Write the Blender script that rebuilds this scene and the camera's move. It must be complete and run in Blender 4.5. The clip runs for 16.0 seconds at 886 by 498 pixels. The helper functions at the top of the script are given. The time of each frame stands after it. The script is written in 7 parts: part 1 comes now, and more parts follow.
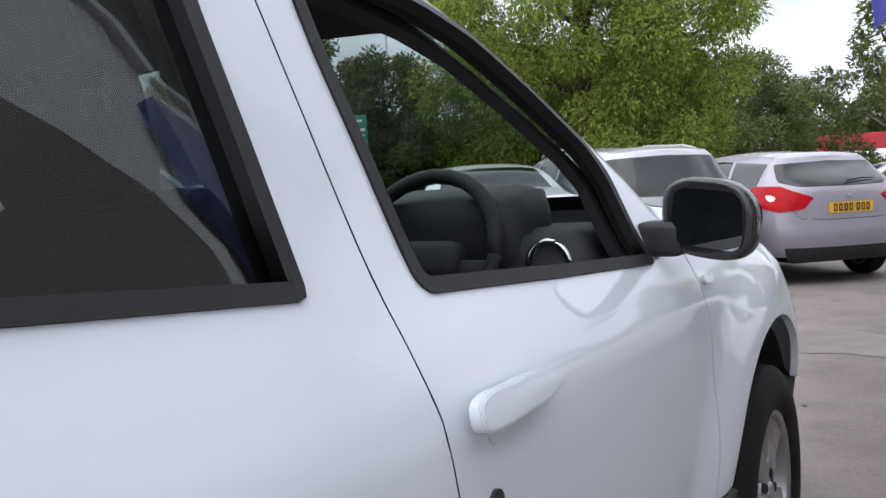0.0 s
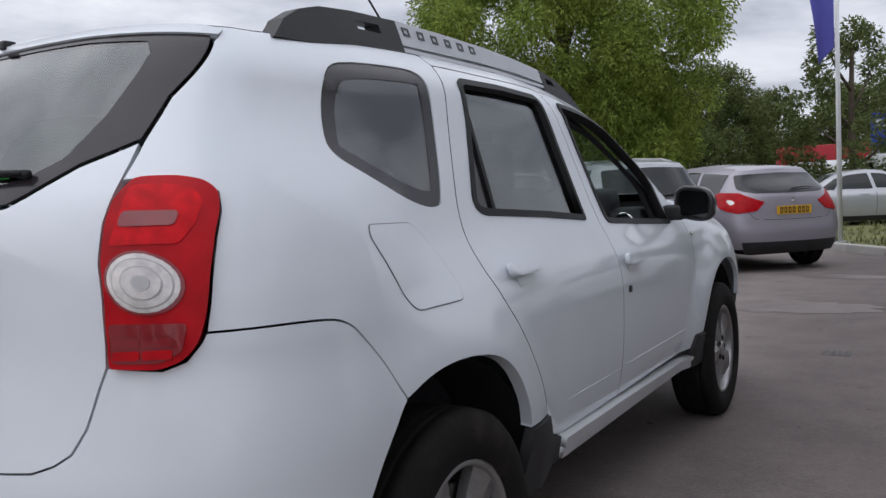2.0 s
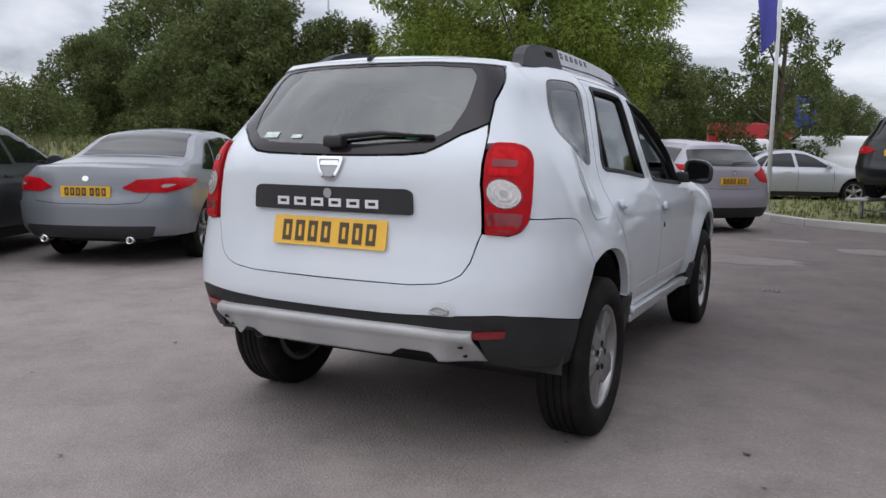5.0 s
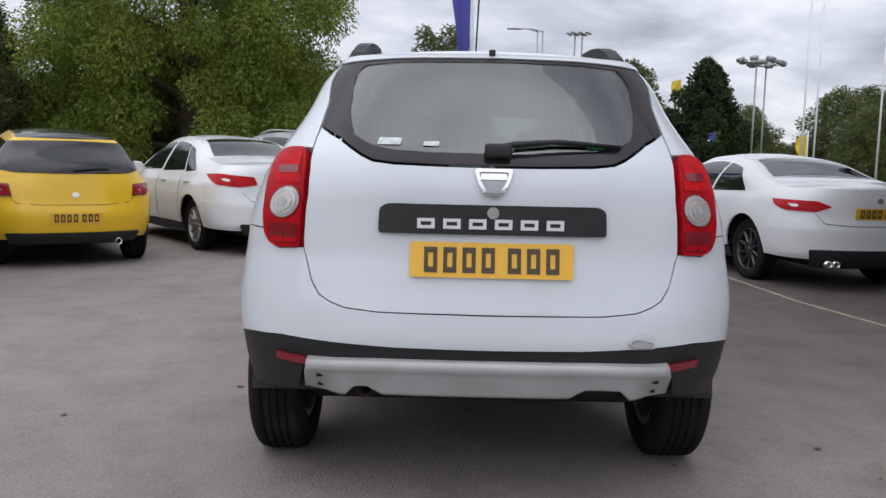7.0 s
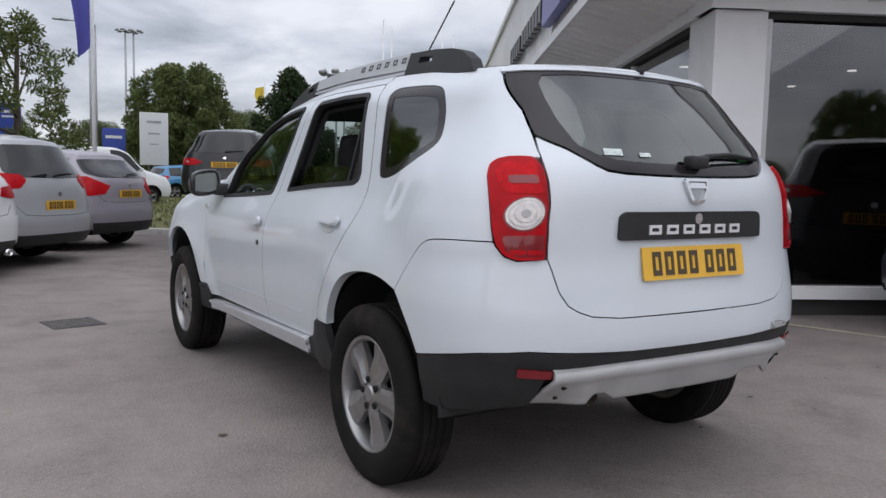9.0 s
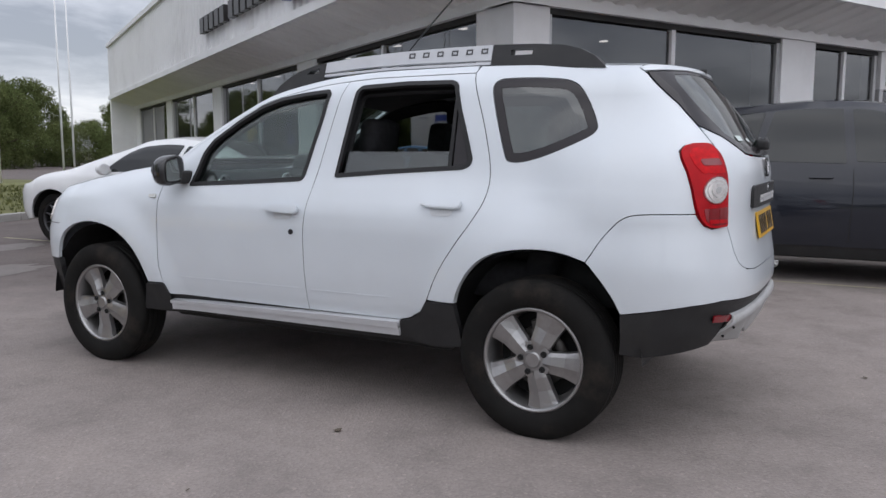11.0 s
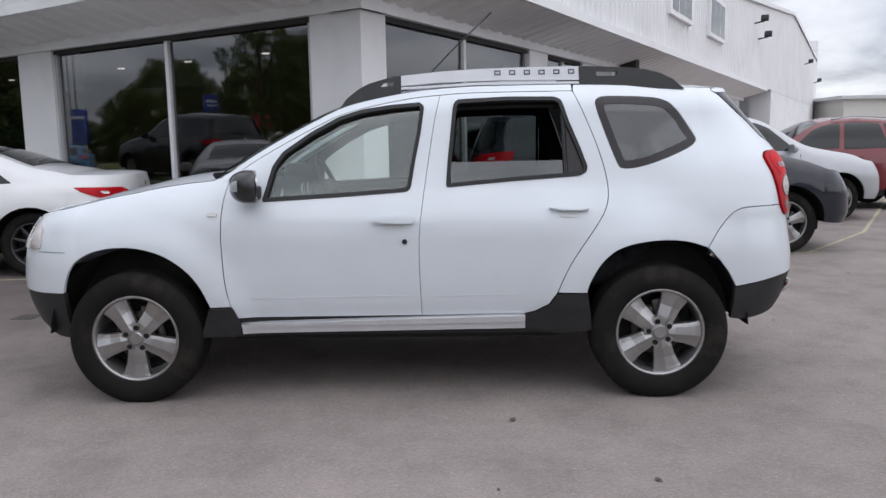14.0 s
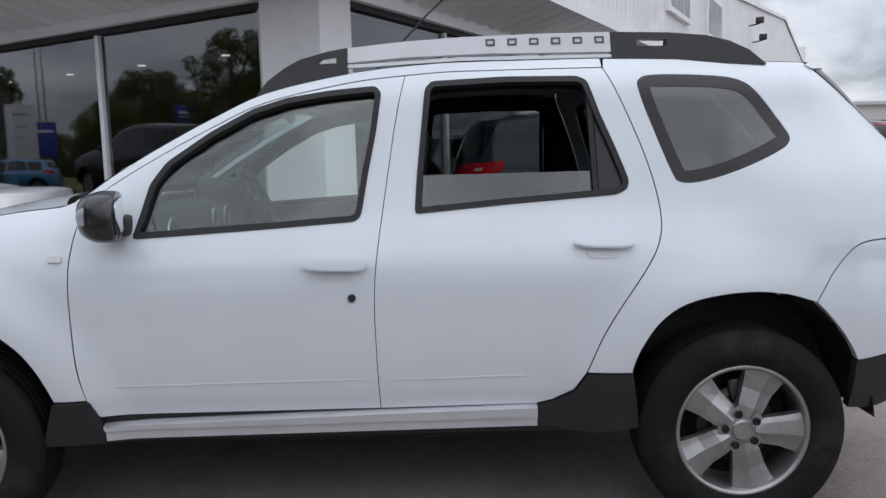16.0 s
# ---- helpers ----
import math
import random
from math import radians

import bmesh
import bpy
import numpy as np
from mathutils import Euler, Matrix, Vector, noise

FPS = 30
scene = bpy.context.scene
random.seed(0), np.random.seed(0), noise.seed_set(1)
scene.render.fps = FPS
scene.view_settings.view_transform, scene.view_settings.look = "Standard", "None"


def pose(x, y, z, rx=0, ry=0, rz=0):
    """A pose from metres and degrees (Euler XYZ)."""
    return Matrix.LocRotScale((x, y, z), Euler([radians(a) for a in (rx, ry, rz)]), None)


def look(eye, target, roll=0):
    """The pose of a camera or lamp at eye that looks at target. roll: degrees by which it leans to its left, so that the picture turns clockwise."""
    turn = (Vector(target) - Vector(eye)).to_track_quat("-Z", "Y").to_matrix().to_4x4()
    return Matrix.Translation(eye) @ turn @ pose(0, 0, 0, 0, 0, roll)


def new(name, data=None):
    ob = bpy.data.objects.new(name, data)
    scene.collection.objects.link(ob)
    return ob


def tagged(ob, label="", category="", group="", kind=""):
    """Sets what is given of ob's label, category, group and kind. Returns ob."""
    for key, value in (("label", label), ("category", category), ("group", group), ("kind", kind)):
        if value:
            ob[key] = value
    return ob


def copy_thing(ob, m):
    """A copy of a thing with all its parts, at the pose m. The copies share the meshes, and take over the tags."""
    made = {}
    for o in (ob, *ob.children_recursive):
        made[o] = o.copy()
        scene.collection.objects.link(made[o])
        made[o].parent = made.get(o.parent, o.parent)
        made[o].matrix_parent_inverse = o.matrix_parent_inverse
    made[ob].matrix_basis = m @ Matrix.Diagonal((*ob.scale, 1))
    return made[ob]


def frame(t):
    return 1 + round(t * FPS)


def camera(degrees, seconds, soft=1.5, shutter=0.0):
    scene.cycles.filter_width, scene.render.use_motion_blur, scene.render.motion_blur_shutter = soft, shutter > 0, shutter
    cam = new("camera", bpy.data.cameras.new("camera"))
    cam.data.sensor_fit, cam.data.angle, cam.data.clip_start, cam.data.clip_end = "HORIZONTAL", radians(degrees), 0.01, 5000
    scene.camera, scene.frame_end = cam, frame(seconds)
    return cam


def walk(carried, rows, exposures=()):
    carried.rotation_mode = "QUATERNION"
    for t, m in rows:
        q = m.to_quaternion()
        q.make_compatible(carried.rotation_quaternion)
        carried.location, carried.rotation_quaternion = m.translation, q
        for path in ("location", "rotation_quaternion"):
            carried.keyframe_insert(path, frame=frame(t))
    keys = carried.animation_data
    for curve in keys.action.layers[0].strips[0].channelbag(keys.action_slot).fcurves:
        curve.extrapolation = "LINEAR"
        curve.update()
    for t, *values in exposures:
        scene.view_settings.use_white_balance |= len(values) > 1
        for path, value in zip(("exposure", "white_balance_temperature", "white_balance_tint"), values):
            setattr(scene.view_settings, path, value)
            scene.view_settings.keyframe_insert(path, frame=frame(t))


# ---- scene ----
cam = camera(58.5, 16.0)
PATH = [
    (0, (1.338, 0.501, 1.177), (0.217, 2.152, 1.045), -3.2),
    (0.5, (1.483, 0.056, 1.196), (0.312, 1.671, 1.056), -1.8),
    (1, (1.593, -0.527, 1.17), (0.521, 1.157, 1.046), -1.8),
    (1.5, (1.748, -0.983, 1.201), (0.644, 0.681, 1.101), -1.9),
    (2, (1.82, -1.544, 1.174), (0.763, 0.15, 1.051), -2.7),
    (2.5, (1.963, -1.99, 1.21), (0.845, -0.334, 1.109), -3.3),
    (3, (2.053, -2.484, 1.2), (1.007, -0.783, 1.096), -3.0),
    (3.5, (2.172, -2.845, 1.177), (1.082, -1.175, 1.022), -2.3),
    (3.7, (2.216, -2.958, 1.201), (1.141, -1.285, 0.989), -1.8),
    (5.8, (1.133, -3.37, 1.192), (0.545, -1.473, 0.956), 1.0),
    (6, (0.947, -3.391, 1.182), (0.492, -1.459, 0.944), 1.0),
    (6.5, (0.416, -3.402, 1.193), (0.259, -1.42, 0.985), 1.9),
    (7, (-0.158, -3.283, 1.197), (-0.156, -1.295, 0.98), 1.3),
    (7.5, (-0.708, -3.264, 1.21), (-0.397, -1.299, 1.003), 1.7),
    (8, (-1.245, -3.1, 1.187), (-0.69, -1.186, 1.016), 1.4),
    (8.5, (-1.767, -2.963, 1.172), (-0.932, -1.153, 1.001), 1.1),
    (9, (-2.239, -2.642, 1.165), (-1.166, -0.964, 0.986), 1.2),
    (9.5, (-2.724, -2.334, 1.158), (-1.455, -0.797, 0.986), 0.9),
    (9.7, (-2.909, -2.204, 1.174), (-1.549, -0.752, 0.97), 1.0),
    (11.8, (-4.326, -0.3, 1.214), (-2.437, 0.311, 0.97), -0.9),
    (12, (-4.399, -0.035, 1.218), (-2.486, 0.488, 0.961), -0.9),
    (12.5, (-4.44, 0.405, 1.238), (-2.507, 0.833, 0.952), -1.5),
    (13, (-4.532, 0.834, 1.281), (-2.555, 0.976, 1.017), -1.2),
    (13.5, (-4.736, 0.922, 1.278), (-2.759, 1.047, 0.997), -1.1),
    (14, (-4.801, 1.009, 1.309), (-2.819, 1.05, 1.041), -1.0),
    (14.5, (-4.741, 1.015, 1.307), (-2.759, 1.058, 1.045), -0.5),
    (15, (-4.383, 1.026, 1.288), (-2.397, 1.054, 1.05), -1.0),
    (15.5, (-3.954, 1.003, 1.272), (-1.969, 0.978, 1.031), -1.1),
    (16, (-3.413, 0.977, 1.28), (-1.428, 0.98, 1.039), -1.5),
]
walk(cam, [(t, look(eye, target, roll)) for t, eye, target, roll in PATH], exposures=[
    (0.0, 0.70, 6250, 12), (0.5, 0.62, 6250, 12), (1.0, 0.32, 6250, 12), (1.5, 0.12, 6250, 12), (2.0, -0.17, 6250, 12), (2.5, -0.27, 6250, 12), (3.0, -0.24, 6250, 12), (3.5, -0.16, 6250, 12),
    (6.0, -0.02, 6250, 12), (7.0, -0.10, 6250, 12), (8.5, -0.20, 6250, 12), (9.7, -0.19, 6250, 12), (12.0, -0.04, 6250, 12), (14.5, 0.02, 6250, 12), (16.0, -0.18, 6150, 11)])

# ---------------------------------------------------------------- light
world = bpy.data.worlds.new("overcast")
scene.world = world
world.use_nodes = True
SUN_AZ, SUN_EL = radians(215), radians(48)


def build_sky():
    nt = world.node_tree
    nt.nodes.clear()
    n, l = nt.nodes.new, nt.links.new
    out = n("ShaderNodeOutputWorld")
    tc = n("ShaderNodeTexCoord")
    sep = n("ShaderNodeSeparateXYZ")
    l(tc.outputs["Generated"], sep.inputs[0])
    # cloud sheet: project the direction on a flat layer
    addz = n("ShaderNodeMath")
    addz.operation = "ADD"
    addz.inputs[1].default_value = 0.22
    l(sep.outputs[2], addz.inputs[0])
    mx = n("ShaderNodeMath")
    mx.operation = "MAXIMUM"
    mx.inputs[1].default_value = 0.12
    l(addz.outputs[0], mx.inputs[0])
    dx, dy = n("ShaderNodeMath"), n("ShaderNodeMath")
    dx.operation = dy.operation = "DIVIDE"
    l(sep.outputs[0], dx.inputs[0])
    l(sep.outputs[1], dy.inputs[0])
    l(mx.outputs[0], dx.inputs[1])
    l(mx.outputs[0], dy.inputs[1])
    comb = n("ShaderNodeCombineXYZ")
    l(dx.outputs[0], comb.inputs[0])
    l(dy.outputs[0], comb.inputs[1])
    noi = n("ShaderNodeTexNoise")
    noi.inputs["Scale"].default_value = 1.5
    noi.inputs["Detail"].default_value = 7
    noi.inputs["Roughness"].default_value = 0.55
    noi.inputs["Distortion"].default_value = 0.35
    l(comb.outputs[0], noi.inputs["Vector"])
    ramp = n("ShaderNodeValToRGB")
    el = ramp.color_ramp.elements
    el[0].position, el[0].color = 0.35, (0.42, 0.432, 0.47, 1)
    el[1].position, el[1].color = 0.65, (0.99, 0.99, 1.0, 1)
    mid = el.new(0.50)
    mid.color = (0.73, 0.74, 0.78, 1)
    l(noi.outputs["Fac"], ramp.inputs[0])
    sky = n("ShaderNodeTexSky")
    sky.sky_type = "NISHITA"
    sky.sun_disc = False
    sky.sun_elevation, sky.sun_rotation = SUN_EL, SUN_AZ
    bg1, bg2 = n("ShaderNodeBackground"), n("ShaderNodeBackground")
    bg1.inputs[1].default_value = 0.02
    # an overcast sky brightens from the horizon towards the zenith
    grad = n("ShaderNodeMapRange")
    grad.inputs[1].default_value, grad.inputs[2].default_value = 0.18, 1.0
    grad.inputs[3].default_value, grad.inputs[4].default_value = 0.90, 1.85
    l(sep.outputs[2], grad.inputs[0])
    l(grad.outputs[0], bg2.inputs[1])
    l(sky.outputs[0], bg1.inputs[0])
    l(ramp.outputs[0], bg2.inputs[0])
    add = n("ShaderNodeAddShader")
    l(bg1.outputs[0], add.inputs[0])
    l(bg2.outputs[0], add.inputs[1])
    l(add.outputs[0], out.inputs[0])


build_sky()
sun = new("sun", bpy.data.lights.new("sun", "SUN"))
sun.data.energy, sun.data.angle, sun.data.color = 1.0, radians(100), (1.0, 0.97, 0.93)
sun.matrix_world = look((math.sin(SUN_AZ) * 20, math.cos(SUN_AZ) * 20, 20 * math.tan(SUN_EL)), (0, 0, 0))


# ---------------------------------------------------------------- materials
def mat(name, color, rough=0.5, metal=0.0, var=0.0, scale=8.0, bump=0.0, bscale=60.0, coat=0.0, spec=0.5, emit=0.0, dirt=None, rand=0.0, alpha=1.0, trans=0.0, ior=1.45):
    m = bpy.data.materials.new(name)
    m.use_nodes = True
    nt = m.node_tree
    b = nt.nodes["Principled BSDF"]
    n, l = nt.nodes.new, nt.links.new
    b.inputs["Base Color"].default_value = (*color, 1)
    b.inputs["Roughness"].default_value = rough
    b.inputs["Metallic"].default_value = metal
    b.inputs["Specular IOR Level"].default_value = spec
    b.inputs["Coat Weight"].default_value = coat
    b.inputs["Coat Roughness"].default_value = 0.03
    b.inputs["Transmission Weight"].default_value = trans
    b.inputs["IOR"].default_value = ior
    b.inputs["Alpha"].default_value = alpha
    if emit:
        b.inputs["Emission Color"].default_value = (*color, 1)
        b.inputs["Emission Strength"].default_value = emit
    tc = n("ShaderNodeTexCoord")
    col = None
    if var or rand:
        big = n("ShaderNodeTexNoise")
        big.inputs["Scale"].default_value = scale
        big.inputs["Detail"].default_value = 6
        l(tc.outputs["Object"], big.inputs["Vector"])
        mr = n("ShaderNodeMapRange")
        mr.inputs[1].default_value, mr.inputs[2].default_value = 0.3, 0.7
        mr.inputs[3].default_value, mr.inputs[4].default_value = 1 - var, 1 + var
        l(big.outputs["Fac"], mr.inputs[0])
        val = mr.outputs[0]
        if rand:
            oi = n("ShaderNodeObjectInfo")
            r2 = n("ShaderNodeMapRange")
            r2.inputs[3].default_value, r2.inputs[4].default_value = 1 - rand, 1 + rand
            l(oi.outputs["Random"], r2.inputs[0])
            mm = n("ShaderNodeMath")
            mm.operation = "MULTIPLY"
            l(val, mm.inputs[0])
            l(r2.outputs[0], mm.inputs[1])
            val = mm.outputs[0]
        hsv = n("ShaderNodeHueSaturation")
        hsv.inputs["Color"].default_value = (*color, 1)
        l(val, hsv.inputs["Value"])
        col = hsv.outputs[0]
    if dirt:
        dn = n("ShaderNodeTexNoise")
        dn.inputs["Scale"].default_value = dirt[1]
        dn.inputs["Detail"].default_value = 8
        dn.inputs["Roughness"].default_value = 0.65
        l(tc.outputs["Object"], dn.inputs["Vector"])
        dr = n("ShaderNodeMapRange")
        dr.inputs[1].default_value, dr.inputs[2].default_value = 0.52, 0.75
        dr.inputs[3].default_value, dr.inputs[4].default_value = 0, dirt[2]
        l(dn.outputs["Fac"], dr.inputs[0])
        mix = n("ShaderNodeMix")
        mix.data_type = "RGBA"
        l(dr.outputs[0], mix.inputs[0])
        mix.inputs[6].default_value = (*color, 1)
        if col:
            l(col, mix.inputs[6])
        mix.inputs[7].default_value = (*dirt[0], 1)
        col = mix.outputs[2]
    if col:
        l(col, b.inputs["Base Color"])
    if bump:
        bn = n("ShaderNodeTexNoise")
        bn.inputs["Scale"].default_value = bscale
        bn.inputs["Detail"].default_value = 5
        l(tc.outputs["Object"], bn.inputs["Vector"])
        bp = n("ShaderNodeBump")
        bp.inputs["Strength"].default_value = bump
        bp.inputs["Distance"].default_value = 0.01
        l(bn.outputs["Fac"], bp.inputs["Height"])
        l(bp.outputs[0], b.inputs["Normal"])
    return m


def paint(name, color, metal=0.0):
    """Car lacquer: slight dust variation under a clear coat."""
    dark = max(color) < 0.06
    return mat(name, color, rough=0.38 if not metal else 0.42, metal=metal, var=0.025, scale=3.0, coat=0.8, spec=0.15 if dark else 0.5, dirt=((0.42, 0.39, 0.35), 2.3, 0.012 if dark else 0.06))


def glass(name, tint, gloss=0.02, base=0.05):
    """Thin tinted pane: lets light straight through, mirrors by Fresnel."""
    m = bpy.data.materials.new(name)
    m.use_nodes = True
    nt = m.node_tree
    n, l = nt.nodes.new, nt.links.new
    nt.nodes.clear()
    out, mix = n("ShaderNodeOutputMaterial"), n("ShaderNodeMixShader")
    tr, gl, fr = n("ShaderNodeBsdfTransparent"), n("ShaderNodeBsdfGlossy"), n("ShaderNodeLayerWeight")
    pw, mr = n("ShaderNodeMath"), n("ShaderNodeMapRange")
    pw.operation = "POWER"
    pw.inputs[1].default_value = 4.0
    mr.inputs[3].default_value, mr.inputs[4].default_value = base, 0.85
    tr.inputs[0].default_value = (*tint, 1)
    gl.inputs["Roughness"].default_value = gloss
    fr.inputs[0].default_value = 0.5
    l(fr.outputs["Facing"], pw.inputs[0])
    l(pw.outputs[0], mr.inputs[0])
    l(mr.outputs[0], mix.inputs[0])
    l(tr.outputs[0], mix.inputs[1])
    l(gl.outputs[0], mix.inputs[2])
    l(mix.outputs[0], out.inputs[0])
    return m


M_WHITE = paint("white_lacquer", (0.635, 0.675, 0.715))
M_TRIM = mat("car_interior_trim", (0.022, 0.022, 0.024), rough=0.7, var=0.15, scale=20, bump=0.15, bscale=300)
M_BLACK = mat("black_grained_plastic", (0.018, 0.018, 0.019), rough=0.55, var=0.15, scale=12, bump=0.2, bscale=260, dirt=((0.05, 0.047, 0.044), 5, 0.3))
M_RUBBER = mat("tyre_rubber", (0.011, 0.0105, 0.010), rough=0.8, spec=0.2, var=0.2, scale=14, bump=0.15, bscale=120, dirt=((0.055, 0.043, 0.034), 6, 0.5))
M_SEAL = mat("black_rubber_seal", (0.012, 0.012, 0.013), rough=0.6)
M_ALLOY = mat("silver_alloy", (0.37, 0.365, 0.365), rough=0.36, metal=0.85, var=0.08, scale=9, dirt=((0.12, 0.11, 0.10), 8, 0.35))
M_DARKALLOY = mat("dark_alloy", (0.09, 0.09, 0.095), rough=0.35, metal=0.8, var=0.1, scale=9)
M_SATIN = mat("satin_silver_plastic", (0.42, 0.42, 0.42), rough=0.5, metal=0.25, var=0.08, scale=6, dirt=((0.2, 0.19, 0.17), 5, 0.35))
M_CHROME = mat("chrome", (0.75, 0.75, 0.76), rough=0.12, metal=1.0)
M_DISC = mat("brake_disc_steel", (0.09, 0.085, 0.08), rough=0.45, metal=0.8, var=0.15, scale=15)
M_RED = mat("red_lens", (0.40, 0.004, 0.009), rough=0.35, spec=0.12, coat=0.10, var=0.22, scale=14)
M_REDDARK = mat("dark_red_lens", (0.20, 0.006, 0.012), rough=0.2, coat=0.7, var=0.1, scale=30)
M_REDCELL = mat("bright_red_reflector", (0.52, 0.005, 0.010), rough=0.4, spec=0.12, coat=0.06, var=0.25, scale=40)
M_LENS = mat("clear_lens", (0.58, 0.54, 0.52), rough=0.2, metal=0.45, coat=0.8, var=0.22, scale=60)
M_AMBER = mat("repeater_lens", (0.60, 0.60, 0.58), rough=0.2, coat=0.7)
M_PLATE = mat("yellow_number_plate", (0.78, 0.44, 0.03), rough=0.35, var=0.03, scale=12, coat=0.3)
M_INK = mat("plate_black", (0.075, 0.052, 0.025), rough=0.5)
M_GLASS = glass("clear_car_glass", (0.80, 0.87, 0.84), base=0.08)
M_TINT = glass("tinted_car_glass", (0.58, 0.63, 0.62), base=0.10)
M_FRIT = mat("black_glass_border", (0.022, 0.019, 0.021), rough=0.15, spec=0.4)
M_DARKGLASS = mat("dark_car_glass", (0.008, 0.010, 0.0105), rough=0.03, spec=0.5, coat=0.25)
M_FABRIC = mat("dark_seat_cloth", (0.03, 0.03, 0.034), rough=0.9, var=0.25, scale=30, bump=0.3, bscale=400)
M_HEAD = mat("headliner_cloth", (0.11, 0.11, 0.115), rough=0.95, var=0.05, scale=10)
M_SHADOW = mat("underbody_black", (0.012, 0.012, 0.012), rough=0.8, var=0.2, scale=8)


def leaf_mat(name, color, hue=0.03):
    """Leaves: matt face, some light through, colour differs from spray to spray."""
    m = bpy.data.materials.new(name)
    m.use_nodes = True
    nt = m.node_tree
    n, l = nt.nodes.new, nt.links.new
    nt.nodes.clear()
    out, add, d, t = n("ShaderNodeOutputMaterial"), n("ShaderNodeMixShader"), n("ShaderNodeBsdfDiffuse"), n("ShaderNodeBsdfTranslucent")
    geo, hsv, mr, mh, tc, noi = n("ShaderNodeNewGeometry"), n("ShaderNodeHueSaturation"), n("ShaderNodeMapRange"), n("ShaderNodeMapRange"), n("ShaderNodeTexCoord"), n("ShaderNodeTexNoise")
    noi.inputs["Scale"].default_value = 0.55
    noi.inputs["Detail"].default_value = 3
    l(tc.outputs["Object"], noi.inputs["Vector"])
    mr.inputs[3].default_value, mr.inputs[4].default_value = 0.55, 1.55
    mh.inputs[3].default_value, mh.inputs[4].default_value = 0.5 - hue, 0.5 + hue
    l(geo.outputs["Random Per Island"], mr.inputs[0])
    l(noi.outputs["Fac"], mh.inputs[0])
    hsv.inputs["Color"].default_value = (*color, 1)
    l(mr.outputs[0], hsv.inputs["Value"])
    l(mh.outputs[0], hsv.inputs["Hue"])
    l(hsv.outputs[0], d.inputs[0])
    l(hsv.outputs[0], t.inputs[0])
    add.inputs[0].default_value = 0.38
    l(d.outputs[0], add.inputs[1])
    l(t.outputs[0], add.inputs[2])
    l(add.outputs[0], out.inputs[0])
    return m


M_TREE = leaf_mat("willow_leaf", (0.22, 0.275, 0.062))


# ---------------------------------------------------------------- mesh helpers
def spline(pts):
    """Smooth curve through (v, w) pairs, v rising."""
    xs = [p[0] for p in pts]
    ys = [p[1] for p in pts]
    n = len(xs)
    d = [(ys[i + 1] - ys[i]) / (xs[i + 1] - xs[i]) for i in range(n - 1)]
    m = [d[0]] + [0.0 if d[i - 1] * d[i] <= 0 else 2 * d[i - 1] * d[i] / (d[i - 1] + d[i]) for i in range(1, n - 1)] + [d[-1]]

    def f(v):
        if v <= xs[0]:
            return ys[0]
        if v >= xs[-1]:
            return ys[-1]
        i = 0
        while v > xs[i + 1]:
            i += 1
        h = xs[i + 1] - xs[i]
        t = (v - xs[i]) / h
        return (1 + 2 * t) * (1 - t) ** 2 * ys[i] + t * (1 - t) ** 2 * h * m[i] + t * t * (3 - 2 * t) * ys[i + 1] + t * t * (t - 1) * h * m[i + 1]

    return f


def sstep(a, b, v):
    t = min(1.0, max(0.0, (v - a) / (b - a)))
    return t * t * (3 - 2 * t)


def link(name, bm, mats, parent=None, label="", smooth=True):
    me = bpy.data.meshes.new(name)
    lay_n = bm.verts.layers.float_vector.get("nrm")
    nrm = [Vector(v[lay_n]) if Vector(v[lay_n]).length > 0.5 else v.normal.copy() for v in bm.verts] if lay_n else None
    bm.to_mesh(me)
    bm.free()
    for m in mats if isinstance(mats, (list, tuple)) else [mats]:
        me.materials.append(m)
    if smooth:
        for p in me.polygons:
            p.use_smooth = True
        if nrm:
            me.normals_split_custom_set_from_vertices(nrm)
    ob = new(name, me)
    if parent is not None:
        ob.parent = parent
    if label:
        tagged(ob, label)
    return ob


def part(name, bm, material, parent, label="", smooth=True):
    return link(name, bm, material, parent, label, smooth)


def raw(verts, faces, midx=None):
    """A bmesh from lists."""
    bm = bmesh.new()
    vs = [bm.verts.new(v) for v in verts]
    for k, f in enumerate(faces):
        try:
            fc = bm.faces.new([vs[i] for i in f])
            if midx:
                fc.material_index = midx[k]
        except ValueError:
            pass
    bm.normal_update()
    return bm


def box(bm, c, s, rot=None, bevel=0.0, mi=0):
    """A box of size s about c, edges chamfered."""
    b2 = bmesh.new()
    bmesh.ops.create_cube(b2, size=1.0)
    bmesh.ops.scale(b2, vec=s, verts=b2.verts)
    if bevel:
        bmesh.ops.bevel(b2, geom=b2.edges[:], offset=bevel, segments=2, affect="EDGES", profile=0.6)
    if rot:
        bmesh.ops.rotate(b2, cent=(0, 0, 0), matrix=Euler([radians(a) for a in rot]).to_matrix(), verts=b2.verts)
    bmesh.ops.translate(b2, vec=c, verts=b2.verts)
    vm = {}
    for v in b2.verts:
        vm[v] = bm.verts.new(v.co)
    for f in b2.faces:
        nf = bm.faces.new([vm[v] for v in f.verts])
        nf.material_index = mi
    b2.free()
    bm.normal_update()
    return bm


